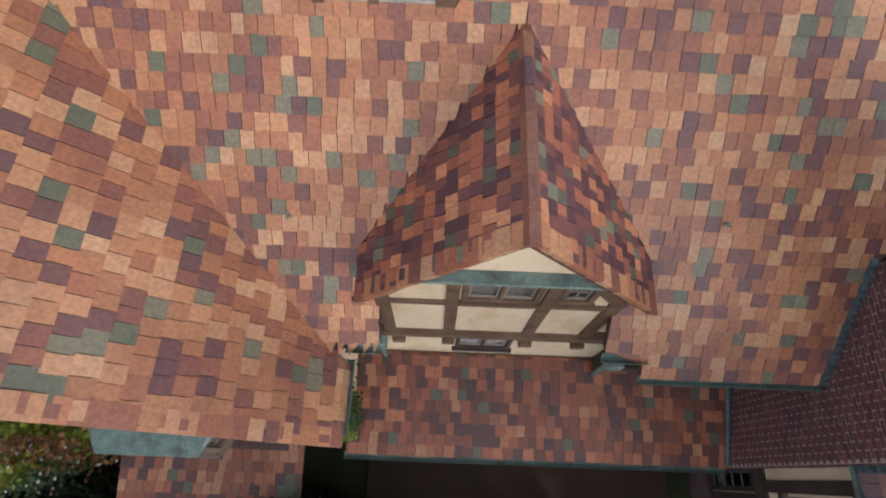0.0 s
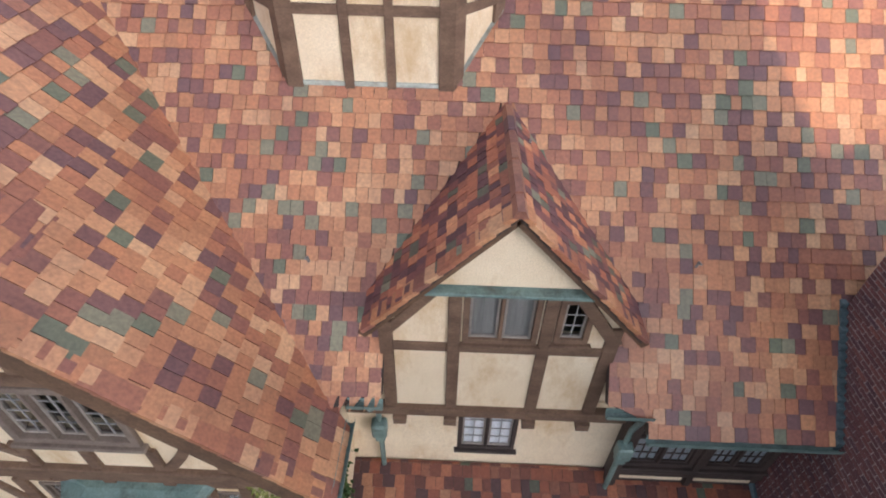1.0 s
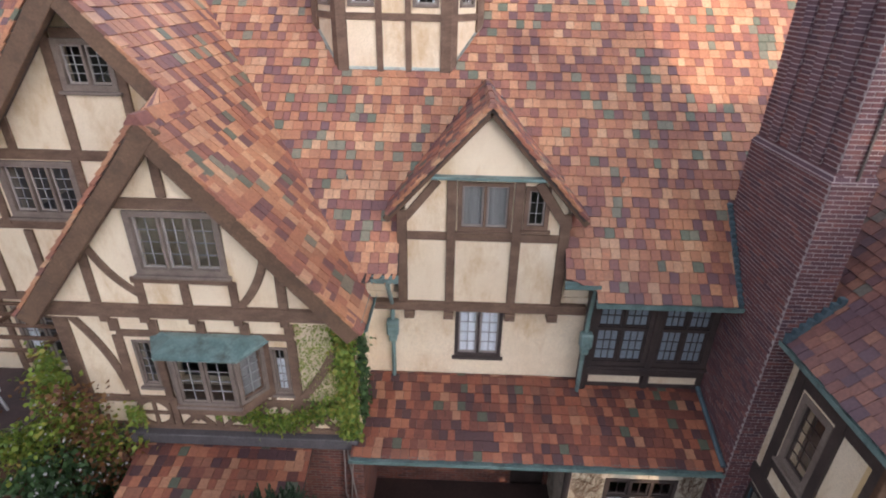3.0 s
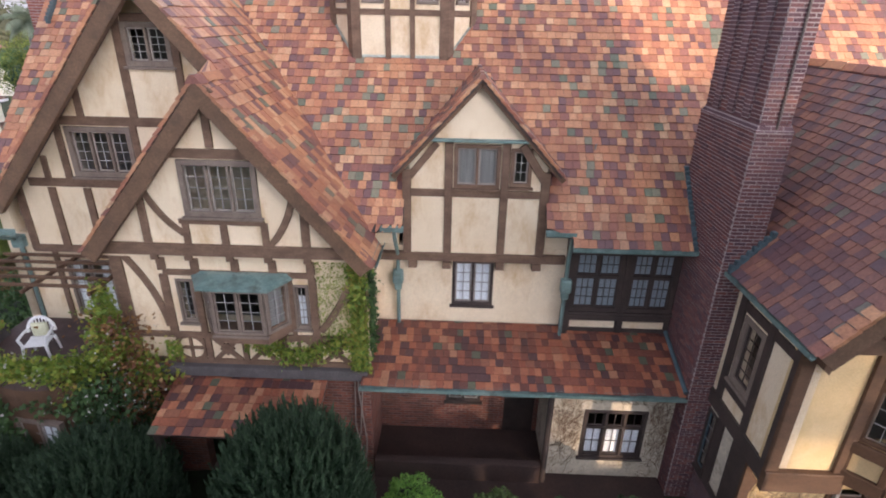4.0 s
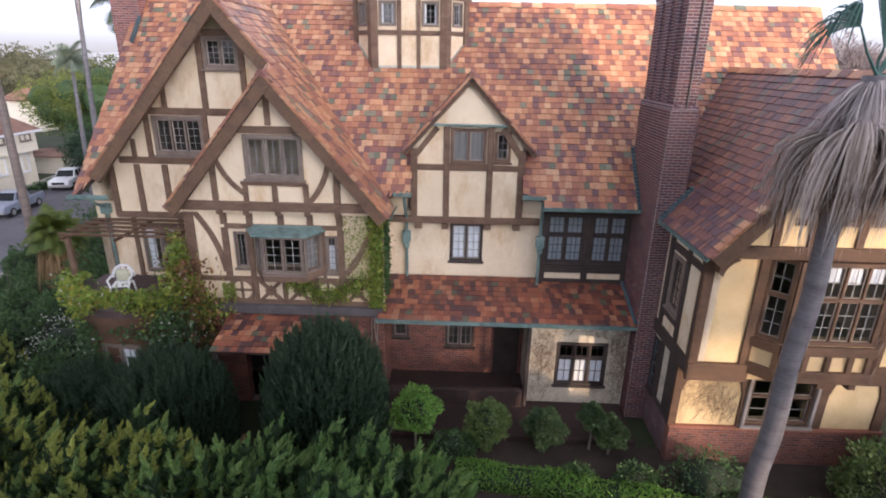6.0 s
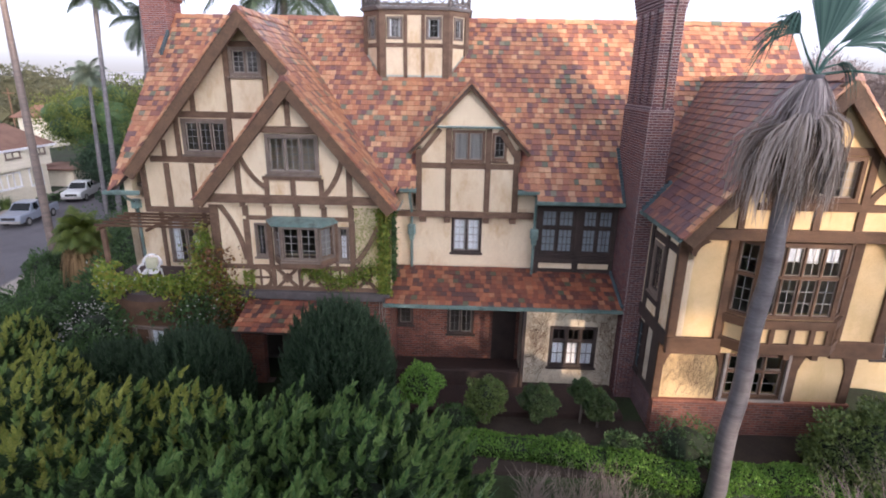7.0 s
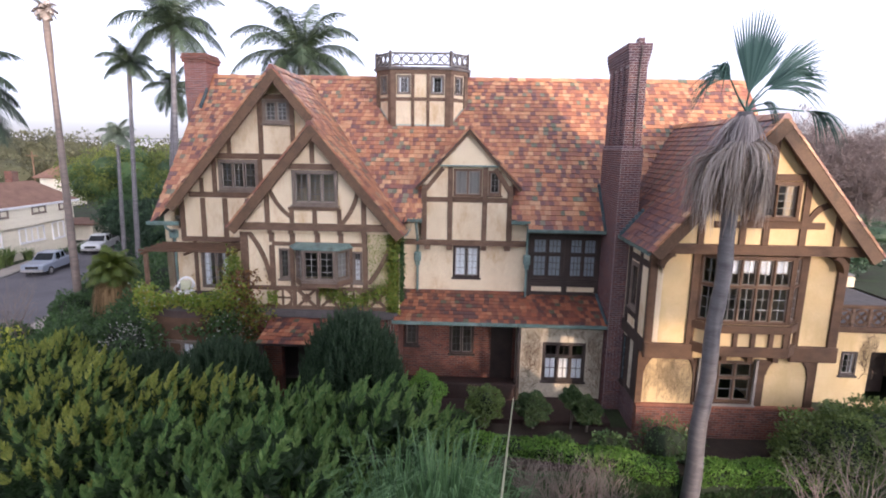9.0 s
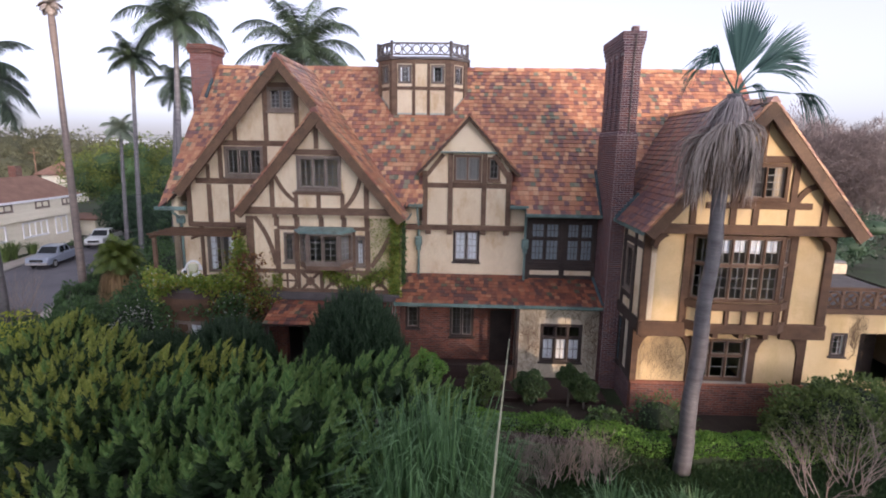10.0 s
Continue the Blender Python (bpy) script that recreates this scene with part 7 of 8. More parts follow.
EDGE = [(8.3 + 5.9 * math.copysign(abs(math.cos(a)) ** 0.55, math.cos(a)) * (1 + 0.05 * math.sin(5 * a) + 0.03 * math.sin(11 * a)),
         max(-13.6, -8.5 + 4.9 * math.copysign(abs(math.sin(a)) ** 0.45, math.sin(a)) * (1 + 0.04 * math.sin(7 * a + 1)))) for a in [2 * math.pi * k / 72 for k in range(72)]]
lw = quads("lawn", leaf_quads(P, np.tile((0, 0, 1.0), (n, 1)), 0.11, 0.035, rng, 0.4), M_GRASS, None, "dark green lawn", "stuff")
tagged(lw, "short dark green lawn before the wing", "lawn")
bm = bmesh.new()
rim = [bm.verts.new((x, min(y, -3.75), 0.035)) for x, y in EDGE]
foot = [bm.verts.new((x, min(y, -3.75), -0.05)) for x, y in EDGE]
bm.faces.new(rim)
for k in range(len(rim)):
    bm.faces.new((foot[k], foot[(k + 1) % len(rim)], rim[(k + 1) % len(rim)], rim[k]))
part("turf", bm, plain("dark_turf", (0.014, 0.030, 0.010), (0.028, 0.052, 0.018), 0.95, 1.2, 30.0, bumps=0.6), lw)


# ---- palms ----
def fan(Q, R, base, direction, up, length, petiole, rng, blades=40, droop=0.35, spread=125, turn=None):
    """One fan frond: a stalk and a pleated fan of blades, joined for most of their length."""
    base, d, up = np.array(base), unit(np.array(direction, float)), np.array(up, float)
    s = unit(np.cross(d, up))
    nrm = np.cross(s, d)
    tipc = base + d * petiole - nrm * petiole * 0.05
    R.append(([Vector(base), Vector(base + d * petiole * 0.5 + nrm * 0.04), Vector(tipc)], [0.032, 0.022, 0.016]))
    if turn is not None:                                   # the blade bends away from its stalk
        d = unit(np.array(turn, float))
        s = unit(np.cross(d, up))
        nrm = np.cross(s, d)
    F = (0.0, 0.25, 0.5, 0.68, 0.84, 1.0)
    for k in range(blades):
        a = radians(-spread + 2 * spread * (k + 0.5) / blades)
        v = d * math.cos(a) + s * math.sin(a)
        L = length * (0.86 + 0.14 * math.cos(a * 1.57 / radians(spread))) * rng.uniform(0.9, 1.06)
        half = radians(spread / blades) * 1.9
        sag = droop * L * rng.uniform(0.6, 1.5)
        pts = [tipc + v * L * f + nrm * (0.015 if k % 2 else -0.015) * L * f - np.array([0, 0, sag * max(0, f - 0.3) ** 2 * 1.8]) for f in F]
        wid = [L * half * w for w in (0.03, 0.25, 0.5, 0.62, 0.34, 0.02)]
        Q.append((pts, wid, unit(np.cross(nrm, v) + nrm * (0.35 if k % 2 else -0.35))))


def fan_palm(at, lean, height, fronds, skirt, seed, label, r0=0.26, size=1.15, cat="palm"):
    rng = np.random.default_rng(seed)
    at = Vector(at)
    t = thing("fan_palm", at, label, cat)
    top = at + Vector((lean[0], lean[1], height))
    bm = bmesh.new()
    steps = 26
    tube(bm, [at.lerp(top, k / steps) + Vector((0.03 * math.sin(k * 0.9), 0, -0.2 if k == 0 else 0)) for k in range(steps + 1)],
         [r0 * (1.25 - 0.4 * (k / steps) ** 0.5) * (1 + 0.025 * ((k * 7) % 3 - 1)) for k in range(steps + 1)], 14)
    part("trunk", bm, M_PALMBARK, t, "smooth grey ringed palm trunk", True)
    Q, R = [], []
    for az, el, ln, pe, dr, sp, *bend in fronds:
        d = (math.cos(radians(az)) * math.cos(radians(el)), math.sin(radians(az)) * math.cos(radians(el)), math.sin(radians(el)))
        upv = (-math.cos(radians(az)) * math.sin(radians(el)), -math.sin(radians(az)) * math.sin(radians(el)), math.cos(radians(el)))
        upv = (0.15 * d[0], 1.0, 0.35) if el > 40 else (0.1 * d[0], 0.6, 0.8) if el > 20 else upv
        fan(Q, R, top, d, upv, ln * size, pe * size, rng, droop=dr, spread=sp, turn=bend[0] if bend else None)
    C, W, T = zip(*Q)
    strips("fronds", C, W, T, M_FAN, t, "blue-green fan fronds")
    for pts, rad in R:
        bm = bmesh.new()
        tube(bm, pts, rad, 5)
        part("frond_stalk", bm, M_FAN, t)
    # dead fronds: a neat upper tier of straight pale strips over two shaggy, bulging ones
    f = np.array([0.0, 0.12, 0.28, 0.48, 0.72, 1.0])
    for name, mat, drop, out, ln, count, each, arch, wide, text in (
            ("dead_frond_skirt", M_DEADFROND, 0.55, 1.0, 1.95, 17, 48, 0.17, 0.013, "shaggy bulging tier of dry grey-brown fronds"),
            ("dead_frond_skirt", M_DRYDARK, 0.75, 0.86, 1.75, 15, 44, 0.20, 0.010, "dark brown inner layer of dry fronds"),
            ("dead_frond_skirt", M_DEADPALE, 0.02, 0.60, 1.25, 15, 26, 0.55, 0.015, "straight pale grey upper tier of dry fronds")):
        C, W, T = [], [], []
        for k in range(count):                             # each dead fan hangs as one hank of strips
            a0 = 2 * math.pi * (k + rng.uniform(-0.3, 0.3)) / count
            o, L0, z0 = out * rng.uniform(0.72, 1.12), ln * rng.uniform(0.72, 1.05), top.z - drop - rng.uniform(0, 0.5 if drop > 0.1 else 0.06)
            for _ in range(each):
                a = a0 + rng.normal(0, 0.13)
                c, sn = math.cos(a), math.sin(a)
                r1, L = o * (1 - 0.24 * c) * rng.uniform(0.6, 1.08), L0 * rng.uniform(0.5, 1.06)
                sway = rng.normal(0, 0.09, 2)
                r = 0.12 + (r1 - 0.12) * (1 - np.exp(-f / arch)) / (1 - math.exp(-1 / arch)) - 0.10 * r1 * np.maximum(0, f - 0.5)
                x0 = top.x - 0.035 * (top.z - z0 + L * f)
                C.append(np.column_stack([x0 + c * r + sway[0] * f * f, top.y + sn * r + sway[1] * f * f, z0 - L * f + 0.06 * np.sin(f * 3.1) * (arch < 0.3)]))
                W.append(wide * rng.uniform(0.5, 1.3) * np.array([0.5, 0.9, 1.0, 1.0, 0.8, 0.15]))
                T.append(unit(np.array([-sn, c, 0.0]) + rng.normal(0, 0.6, 3)))
        strips(name, C, W, T, mat, t, text)
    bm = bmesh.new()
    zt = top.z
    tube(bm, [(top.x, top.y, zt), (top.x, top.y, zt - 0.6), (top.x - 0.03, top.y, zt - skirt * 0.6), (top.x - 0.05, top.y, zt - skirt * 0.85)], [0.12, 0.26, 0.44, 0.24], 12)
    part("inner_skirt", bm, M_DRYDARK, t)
    return t


M_DEADPALE = leaf_material("bleached_frond", [(0.2, (0.27, 0.235, 0.235)), (0.8, (0.56, 0.51, 0.50))], 0.75)
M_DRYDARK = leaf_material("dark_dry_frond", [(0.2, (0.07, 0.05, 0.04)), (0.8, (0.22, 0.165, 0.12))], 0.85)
fan_palm((6.66, -3.85, 0.1), (0.46, 0.30), 9.85,
         [(100, 88, 1.85, 0.38, 0.02, 25, (0.06, 0.0, 1.0)), (70, 84, 1.40, 0.45, 0.05, 20, (0.42, 0.1, 0.90)), (30, 50, 1.60, 0.70, 0.12, 19, (0.74, -0.05, 0.68)),
          (20, 46, 1.50, 0.70, 0.40, 24, (0.90, -0.1, 0.44)), (180, 57, 1.05, 0.85, 1.1, 40, (-0.85, -0.1, 0.55)), (-3, 4, 1.0, 1.25, 0.8, 34, (0.98, 0.0, 0.03)), (10, 30, 0.45, 0.40, 1.4, 40, (0.8, -0.4, 0.1))],
         2.8, 200, "tall fan palm with a shaggy skirt of dead fronds", 0.19, 1.0)


M_SHAGGY = leaf_material("shaggy_palm_leaf", [(0.2, (0.06, 0.11, 0.02)), (0.8, (0.16, 0.20, 0.035))])
M_DRYFROND = leaf_material("dry_brown_frond", [(0.2, (0.16, 0.10, 0.045)), (0.8, (0.36, 0.24, 0.12))], 0.8)
M_BROWNBARK = plain("brown_palm_bark", (0.11, 0.088, 0.078), (0.205, 0.155, 0.13), 0.5, 1.2, 10.0, bumps=0.5, stretch=(1, 1, 5.0))


def feather_palm(at, lean, height, n, length, seed, label, r0=0.16, bulge=False, mat=None, name="feather_palm", low=-20, bark=None):
    rng = np.random.default_rng(seed)
    at = Vector(at)
    t = thing(name, at, label, "palm", "street palms")
    top = at + Vector((*lean, height))
    bm = bmesh.new()
    ks = 16
    rad = [r0 * (1.3 - 0.5 * k / ks) for k in range(ks + 1)]
    if bulge:
        rad[-2] = rad[-3] = r0 * 1.15
    tube(bm, [at + Vector((lean[0] * (k / ks) ** 1.3, lean[1] * (k / ks) ** 1.3, height * k / ks - (0.3 if k == 0 else 0))) for k in range(ks + 1)], rad, 9)
    part("trunk", bm, bark or M_PALMBARK, t, "", True)
    Q = []
    for i in range(n):
        az = 2 * math.pi * (i * 0.618 % 1)
        el = radians(low + (80 - low) * ((i + 0.5) / n))
        d = np.array([math.cos(az), math.sin(az), 0])
        p = np.array(top)
        m_ = 15
        v = d * math.cos(el) + np.array([0, 0, math.sin(el)])
        L = length * rng.uniform(0.85, 1.1)
        s = np.array([-d[1], d[0], 0])
        for k in range(m_):
            q = p + v * L / m_
            Q.append(np.stack([p - s * 0.02, p + s * 0.02, q + s * 0.015, q - s * 0.015]))
            f = (k + 1) / m_
            ll = min(length * 0.34, 1.45) * math.sin(math.pi * min(1, 0.15 + 0.85 * f)) + 0.05
            for sg in (-1, 1):
                for j in range(9):
                    b = p + (q - p) * (j / 9)
                    o = s * sg * ll * rng.uniform(0.7, 1) + v * ll * 0.45 + np.array([0, 0, -ll * rng.uniform(0.25, 0.8)])
                    w = v * (0.012 + 0.0028 * length)
                    Q.append(np.stack([b - w, b + w, b + o * 0.6 + w * 0.8, b + o]))
            v = unit(v + np.array([0, 0, -0.075 - 0.012 * k]))
            p = q
    quads("fronds", np.array(Q), mat or M_FEATHER, t, "", "stuff")
    return t


M_PALEFEATHER = leaf_material("pale_palm_leaf", [(0.2, (0.12, 0.16, 0.12)), (0.8, (0.26, 0.32, 0.24))], 0.6, 0.3)
feather_palm((-26.6, 26.4, -2.4), (-1.0, 2.8), 17.9, 15, 2.9, 210, "slender queen palm against the sky", 0.17, True, low=-8)
feather_palm((-21.0, 22.6, -1.8), (-0.2, 2.0), 19.4, 17, 4.9, 211, "tall queen palm behind the house", 0.22)
feather_palm((-12.0, 24.0, -1.0), (0.3, 0.9), 16.5, 24, 6.3, 212, "broad feathery palm rising behind the roof", 0.30)
feather_palm((-23.2, 25.4, -1.9), (0.2, 2.0), 15.4, 14, 2.8, 217, "smaller queen palm behind the house", 0.16, low=-75)
feather_palm((-29.6, 29.2, -2.5), (-0.7, 1.7), 12.2, 14, 2.0, 213, "small pale queen palm by the street", 0.16, mat=M_PALEFEATHER)
feather_palm((-24.3, 16.1, -2.4), (-2.9, 3.8), 20.0, 16, 0.95, 214, "very tall bare palm trunk beside the street", 0.20, True, M_DEADFROND, low=-60, bark=M_BROWNBARK)
feather_palm((-17.0, 2.0, -1.5), (0.2, -0.4), 12.3, 22, 2.6, 215, "palm with drooping fronds at the garden edge", 0.2)
t = feather_palm((-16.4, 8.07, ground_z(-16.4, 8.07)), (0.0, 0.1), 3.55, 34, 1.5, 216, "short shaggy palm with a skirt of dry fronds", 0.28, low=8, mat=M_SHAGGY)
rng = np.random.default_rng(218)
n = 520
a, f = rng.uniform(0, 2 * math.pi, n), rng.uniform(0, 1, n)
P0 = np.column_stack([-16.4 + 0.2 * np.cos(a), 8.17 + 0.2 * np.sin(a), ground_z(-16.4, 8.07) + 3.4 - 0.7 * f])
OUT = np.column_stack([np.cos(a), np.sin(a), np.zeros(n)]) * rng.uniform(0.45, 0.95, (n, 1))
P1, P2 = P0 + OUT * 0.7 + (0, 0, -0.45), P0 + OUT + np.column_stack([np.zeros(n), np.zeros(n), -rng.uniform(1.2, 2.0, n)])
SW_ = np.column_stack([-np.sin(a), np.cos(a), np.zeros(n)]) * 0.03
quads("dead_frond_skirt", np.concatenate([np.stack([P0 - SW_ * 0.5, P0 + SW_ * 0.5, P1 + SW_, P1 - SW_], 1), np.stack([P1 - SW_, P1 + SW_, P2 + SW_ * 0.2, P2 - SW_ * 0.2], 1)]), M_DRYFROND, t, "hanging skirt of dry brown fronds", "stuff")


# ---- dead vine stems on the stucco ----
def wall_vine(m, x0, x1, z0, z1, n, seed, at, fine=1.0):
    r = random.Random(seed)
    t = thing("dead_vine", at, "bare brown vine stems clinging to the stucco", "climbing plant", "dead vines")
    bm = bmesh.new()

    def run(x, z, a, l, w):
        pts = [(x, -0.012, z)]
        while l > 0 and x0 < x < x1 and z0 - 0.01 <= z < z1:
            a += r.uniform(-0.9, 0.9)
            a = a * 0.85 + (math.pi / 2) * 0.15
            x, z, l = x + 0.09 * math.cos(a), z + 0.09 * math.sin(a), l - 0.09
            pts.append((x, -0.006 - r.uniform(0, 0.008), z))
            if r.random() < 0.3 and w > 0.0028:
                run(x, z, a + r.choice((-0.9, 0.9)), l * r.uniform(0.4, 0.8), w * 0.7)
        if len(pts) > 2:
            tube(bm, pts, [w * (1 - 0.6 * i / len(pts)) for i in range(len(pts))], 4, False)
    for _ in range(n):
        run(r.uniform(x0, x1), r.uniform(z0, z0 + (z1 - z0) * 0.4), r.uniform(0.7, 2.4), (z1 - z0) * 1.1, r.uniform(0.004, 0.008) * fine)
    bmesh.ops.transform(bm, matrix=m, verts=bm.verts)
    part("stem", bm, M_VINESTEM, t)


M_VINESTEM = plain("dead_vine_stem", (0.10, 0.065, 0.04), (0.18, 0.12, 0.075), 0.9, 4.0, 30.0)
wall_vine(st, 2.72, 3.36, 0.6, 3.2, 24, 1, (3.0, 0.70, 0.6))
wall_vine(st, 4.92, 5.40, 0.6, 3.2, 24, 2, (5.2, 0.70, 0.6))
wall_vine(st, 3.3, 5.2, 2.66, 3.25, 14, 3, (4.2, 0.70, 2.66))
wall_vine(wq, 6.12, 7.5, 1.6, 3.1, 60, 4, (6.8, -1.38, 1.6), 0.5)
wall_vine(front(1.5), 14.4, 15.05, 1.2, 3.0, 9, 5, (14.7, 1.45, 1.2))


# ---- low annex beside the wing ----
an = thing("annex", (14.5, 4, 0), "low stucco annex with a roof terrace beside the wing", "building")
af = front(1.5)
AW = (13.85, 14.40, 1.42, 2.30)
w_an = wall("wall", af, 11.4, 18.5, 0.0, 3.05, [AW, (14.85, 16.2, 0.4, 2.3)], parent=an, label="cream stucco annex wall with vine stains", mat=M_STUCCO_WARM)
window(an, af, *AW, 1, 2, 3, frame=M_TIMBER_DARK, curtain=0.5, label="small dark annex window")
bm = bmesh.new()
box(bm, 14.85, 16.2, 2.50, 2.56, 0.4, 2.3)
part("door", bm, M_TIMBER_DARK, an, "dark annex door")
bm = bmesh.new()
box(bm, 11.4, 18.5, 1.8, 8.0, 2.85, 3.05)
part("terrace_roof", bm, M_LEDGE, an, "grey flat terrace roof")
wall("wall", facing(18.5, 1.5, 90), 0, 6.5, 0, 3.05, parent=an)
wall("wall", facing(18.5, 8.0, 180), 0, 7.1, 0, 3.5, parent=an, label="pale parapet wall behind the terrace")
bm = bmesh.new()
box(bm, 11.4, 18.6, 7.95, 8.32, 3.5, 3.6, None, 0.01)
part("coping", bm, M_STONE, an, "grey stone coping")
timber(w_an, af, (11.4, 3.12), (18.5, 3.12), 0.2, -0.12, 0.2, mat=M_TIMBER_WING)
timber(w_an, af, (11.4, 3.90), (18.5, 3.90), 0.12, -0.06, 0.1, mat=M_TIMBER_WING)
for k in range(12):
    x = 11.7 + 0.58 * k
    timber(w_an, af, (x, 3.2), (x, 3.86), 0.09, -0.04, 0.05)
    bm = bmesh.new()
    for q in range(20):
        a0, a1 = 2 * math.pi * q / 20, 2 * math.pi * (q + 1) / 20
        lo, hi = [[bm.verts.new((x + 0.29 + 0.27 * f * math.cos(t), yv, 3.53 + 0.29 * f * math.sin(t))) for t, f in ((a0, 0.74), (a0, 1.0), (a1, 1.0), (a1, 0.74))] for yv in (1.47, 1.53)]
        bm.faces.new(lo)
        bm.faces.new(hi[::-1])
        bm.faces.new((lo[0], lo[3], hi[3], hi[0]))
        bm.faces.new((lo[1], hi[1], hi[2], lo[2]))
    for p, q in (((x + 0.12, 3.36), (x + 0.46, 3.70)), ((x + 0.12, 3.70), (x + 0.46, 3.36))):
        beam(bm, p, q, 0.06, 1.48, 1.54)
    part("balustrade_cross", bm, M_TIMBER_WING, w_an)


# ---- neighbours across the street ----
M_ROOF_BROWN = plain("brown_shingle", (0.18, 0.098, 0.07), (0.26, 0.15, 0.11), 0.9, 1.0, 12.0)
M_SIDING = plain("white_siding", (0.70, 0.65, 0.52), (0.80, 0.75, 0.62), 0.8, 0.6, 14.0, stretch=(0.2, 0.2, 6.0))


def neighbour(x0, x1, y0, y1, z0, eave, top, label, wins, mat=M_SIDING, over=0.8, hip=0.9):
    t = thing("house", ((x0 + x1) / 2, (y0 + y1) / 2, z0), label, "house", "houses across the street")
    bm = bmesh.new()
    box(bm, x0, x1, y0, y1, z0 - 0.5, eave)
    part("wall", bm, mat, t)
    bm = bmesh.new()
    ex0, ex1, ey0, ey1 = x0 - over, x1 + over, y0 - over, y1 + over
    cy, k = (y0 + y1) / 2, (x1 - x0) / 2 * hip
    cx_ = (x0 + x1) / 2
    lo = [bm.verts.new((x, y, eave - 0.12)) for x, y in ((ex0, ey0), (ex1, ey0), (ex1, ey1), (ex0, ey1))]
    up_ = [bm.verts.new((x, y, eave + 0.06)) for x, y in ((ex0, ey0), (ex1, ey0), (ex1, ey1), (ex0, ey1))]
    r = [bm.verts.new((cx_, y0 + k, top)), bm.verts.new((cx_, y1 - k, top))]
    bm.faces.new(lo[::-1])
    for i in range(4):
        bm.faces.new((lo[i], lo[(i + 1) % 4], up_[(i + 1) % 4], up_[i]))
    bm.faces.new((up_[0], up_[1], r[0]))
    bm.faces.new((up_[1], up_[2], r[1], r[0]))
    bm.faces.new((up_[2], up_[3], r[1]))
    bm.faces.new((up_[3], up_[0], r[0], r[1]))
    part("roof", bm, M_ROOF_BROWN, t, "brown shingle hip roof")
    for a, b, c, d in wins:
        m = facing(x1 + 0.02, 0, 90)
        window(t, m, a, b, c, d, max(1, round((b - a) / 0.9)), 1, 2, frame_w=0.09, frame=M_WHITE, sash=M_WHITE, label="white-framed window", deep=0.02, out=-0.08)
    return t


nb = neighbour(-48.4, -42.8, 20.0, 40.2, -2.4, 2.75, 4.85, "pale two-storey house with a brown hip roof across the street", [(33.4, 36.6, -1.0, 0.5), (37.7, 39.4, -1.2, 0.6), (28.4, 31.4, -1.0, 0.5)], hip=0.3)
bm = bmesh.new()
box(bm, -42.82, -42.2, 20.0, 40.3, 0.80, 2.74)
part("upper_storey", bm, M_SIDING, nb, "jettied pale upper storey")
for ya, yb_ in ((34.6, 36.4), (38.2, 39.6), (30.0, 31.8)):
    window(nb, facing(-42.18, 0, 90), ya, yb_, 1.85, 2.55, 2, 1, 2, frame_w=0.09, frame=M_FRAME, sash=M_FRAME, label="small upper window under the eaves", deep=0.02, out=-0.08)
bm = bmesh.new()
box(bm, -42.1, -41.9, 19.2, 41.0, 2.58, 2.80)
part("fascia", bm, M_WHITE, nb, "white painted fascia board")
bm = bmesh.new()
box(bm, -46.6, -45.8, 37.0, 37.8, 3.6, 5.9)
part("chimney", bm, M_BRICKWALL, nb, "red brick chimney")
neighbour(-50, -43.2, 44.4, 47.2, -2.4, -0.5, -0.2, "low white garage beside the house", [(51, 53, -1.6, -0.4)])
neighbour(-75, -70, 76.5, 81, -2.4, 2.6, 5.0, "white gabled house behind the trees", [(77.2, 78, 0.3, 1.4), (79, 80, 0.3, 1.4)])
neighbour(-46, -38, 66, 78, -2.4, 2.6, 5.0, "dark house half hidden by trees", [(70, 72, 0, 1.4)], M_TIMBER)


# ---- planting before the neighbouring house ----
for k in range(5):
    leafy("low_hedge", (-39.9, 33.5 + 1.5 * k, -2.5), [((0, 0, 0.35), (0.5, 0.8, 0.45)), ((0.1, 0.6, 0.3), (0.45, 0.6, 0.4))], M_BROAD, "low green hedge before the house across the street", "hedge", (0.16, 0.1), 500, 400 + k, None, "hedges across the street", M_CORE, 0.8)
for k, (x, y, h) in enumerate(((-41.6, 30.6, 2.6), (-41.0, 29.0, 2.2), (-41.4, 32.6, 1.8))):
    reed_clump((x, y, -2.5), 110, h, 410 + k, M_OLIVE, "spiky green plant before the house across the street", "spiky_plant", 0.75, 0.07)


# ---- parked pickups ----
def paint(name, c):
    m, n, l, b = material(name, 0.35, 0.3)
    t = noise_tex(n, l, 3.0)
    r = ramp(n, [(0.3, tuple(v * 0.88 for v in c)), (0.7, c)])
    l.new(t.outputs[0], r.inputs[0])
    l.new(r.outputs[0], b.inputs["Base Color"])
    b.inputs["Coat Weight"].default_value = 0.4
    return m


M_TYRE = plain("tyre_rubber", (0.02, 0.02, 0.02), (0.035, 0.035, 0.035), 0.85, 5.0, 50.0)
M_CARGLASS = plain("tinted_car_glass", (0.02, 0.025, 0.03), (0.035, 0.04, 0.045), 0.08, 3.0, 20.0, bumps=0.0)


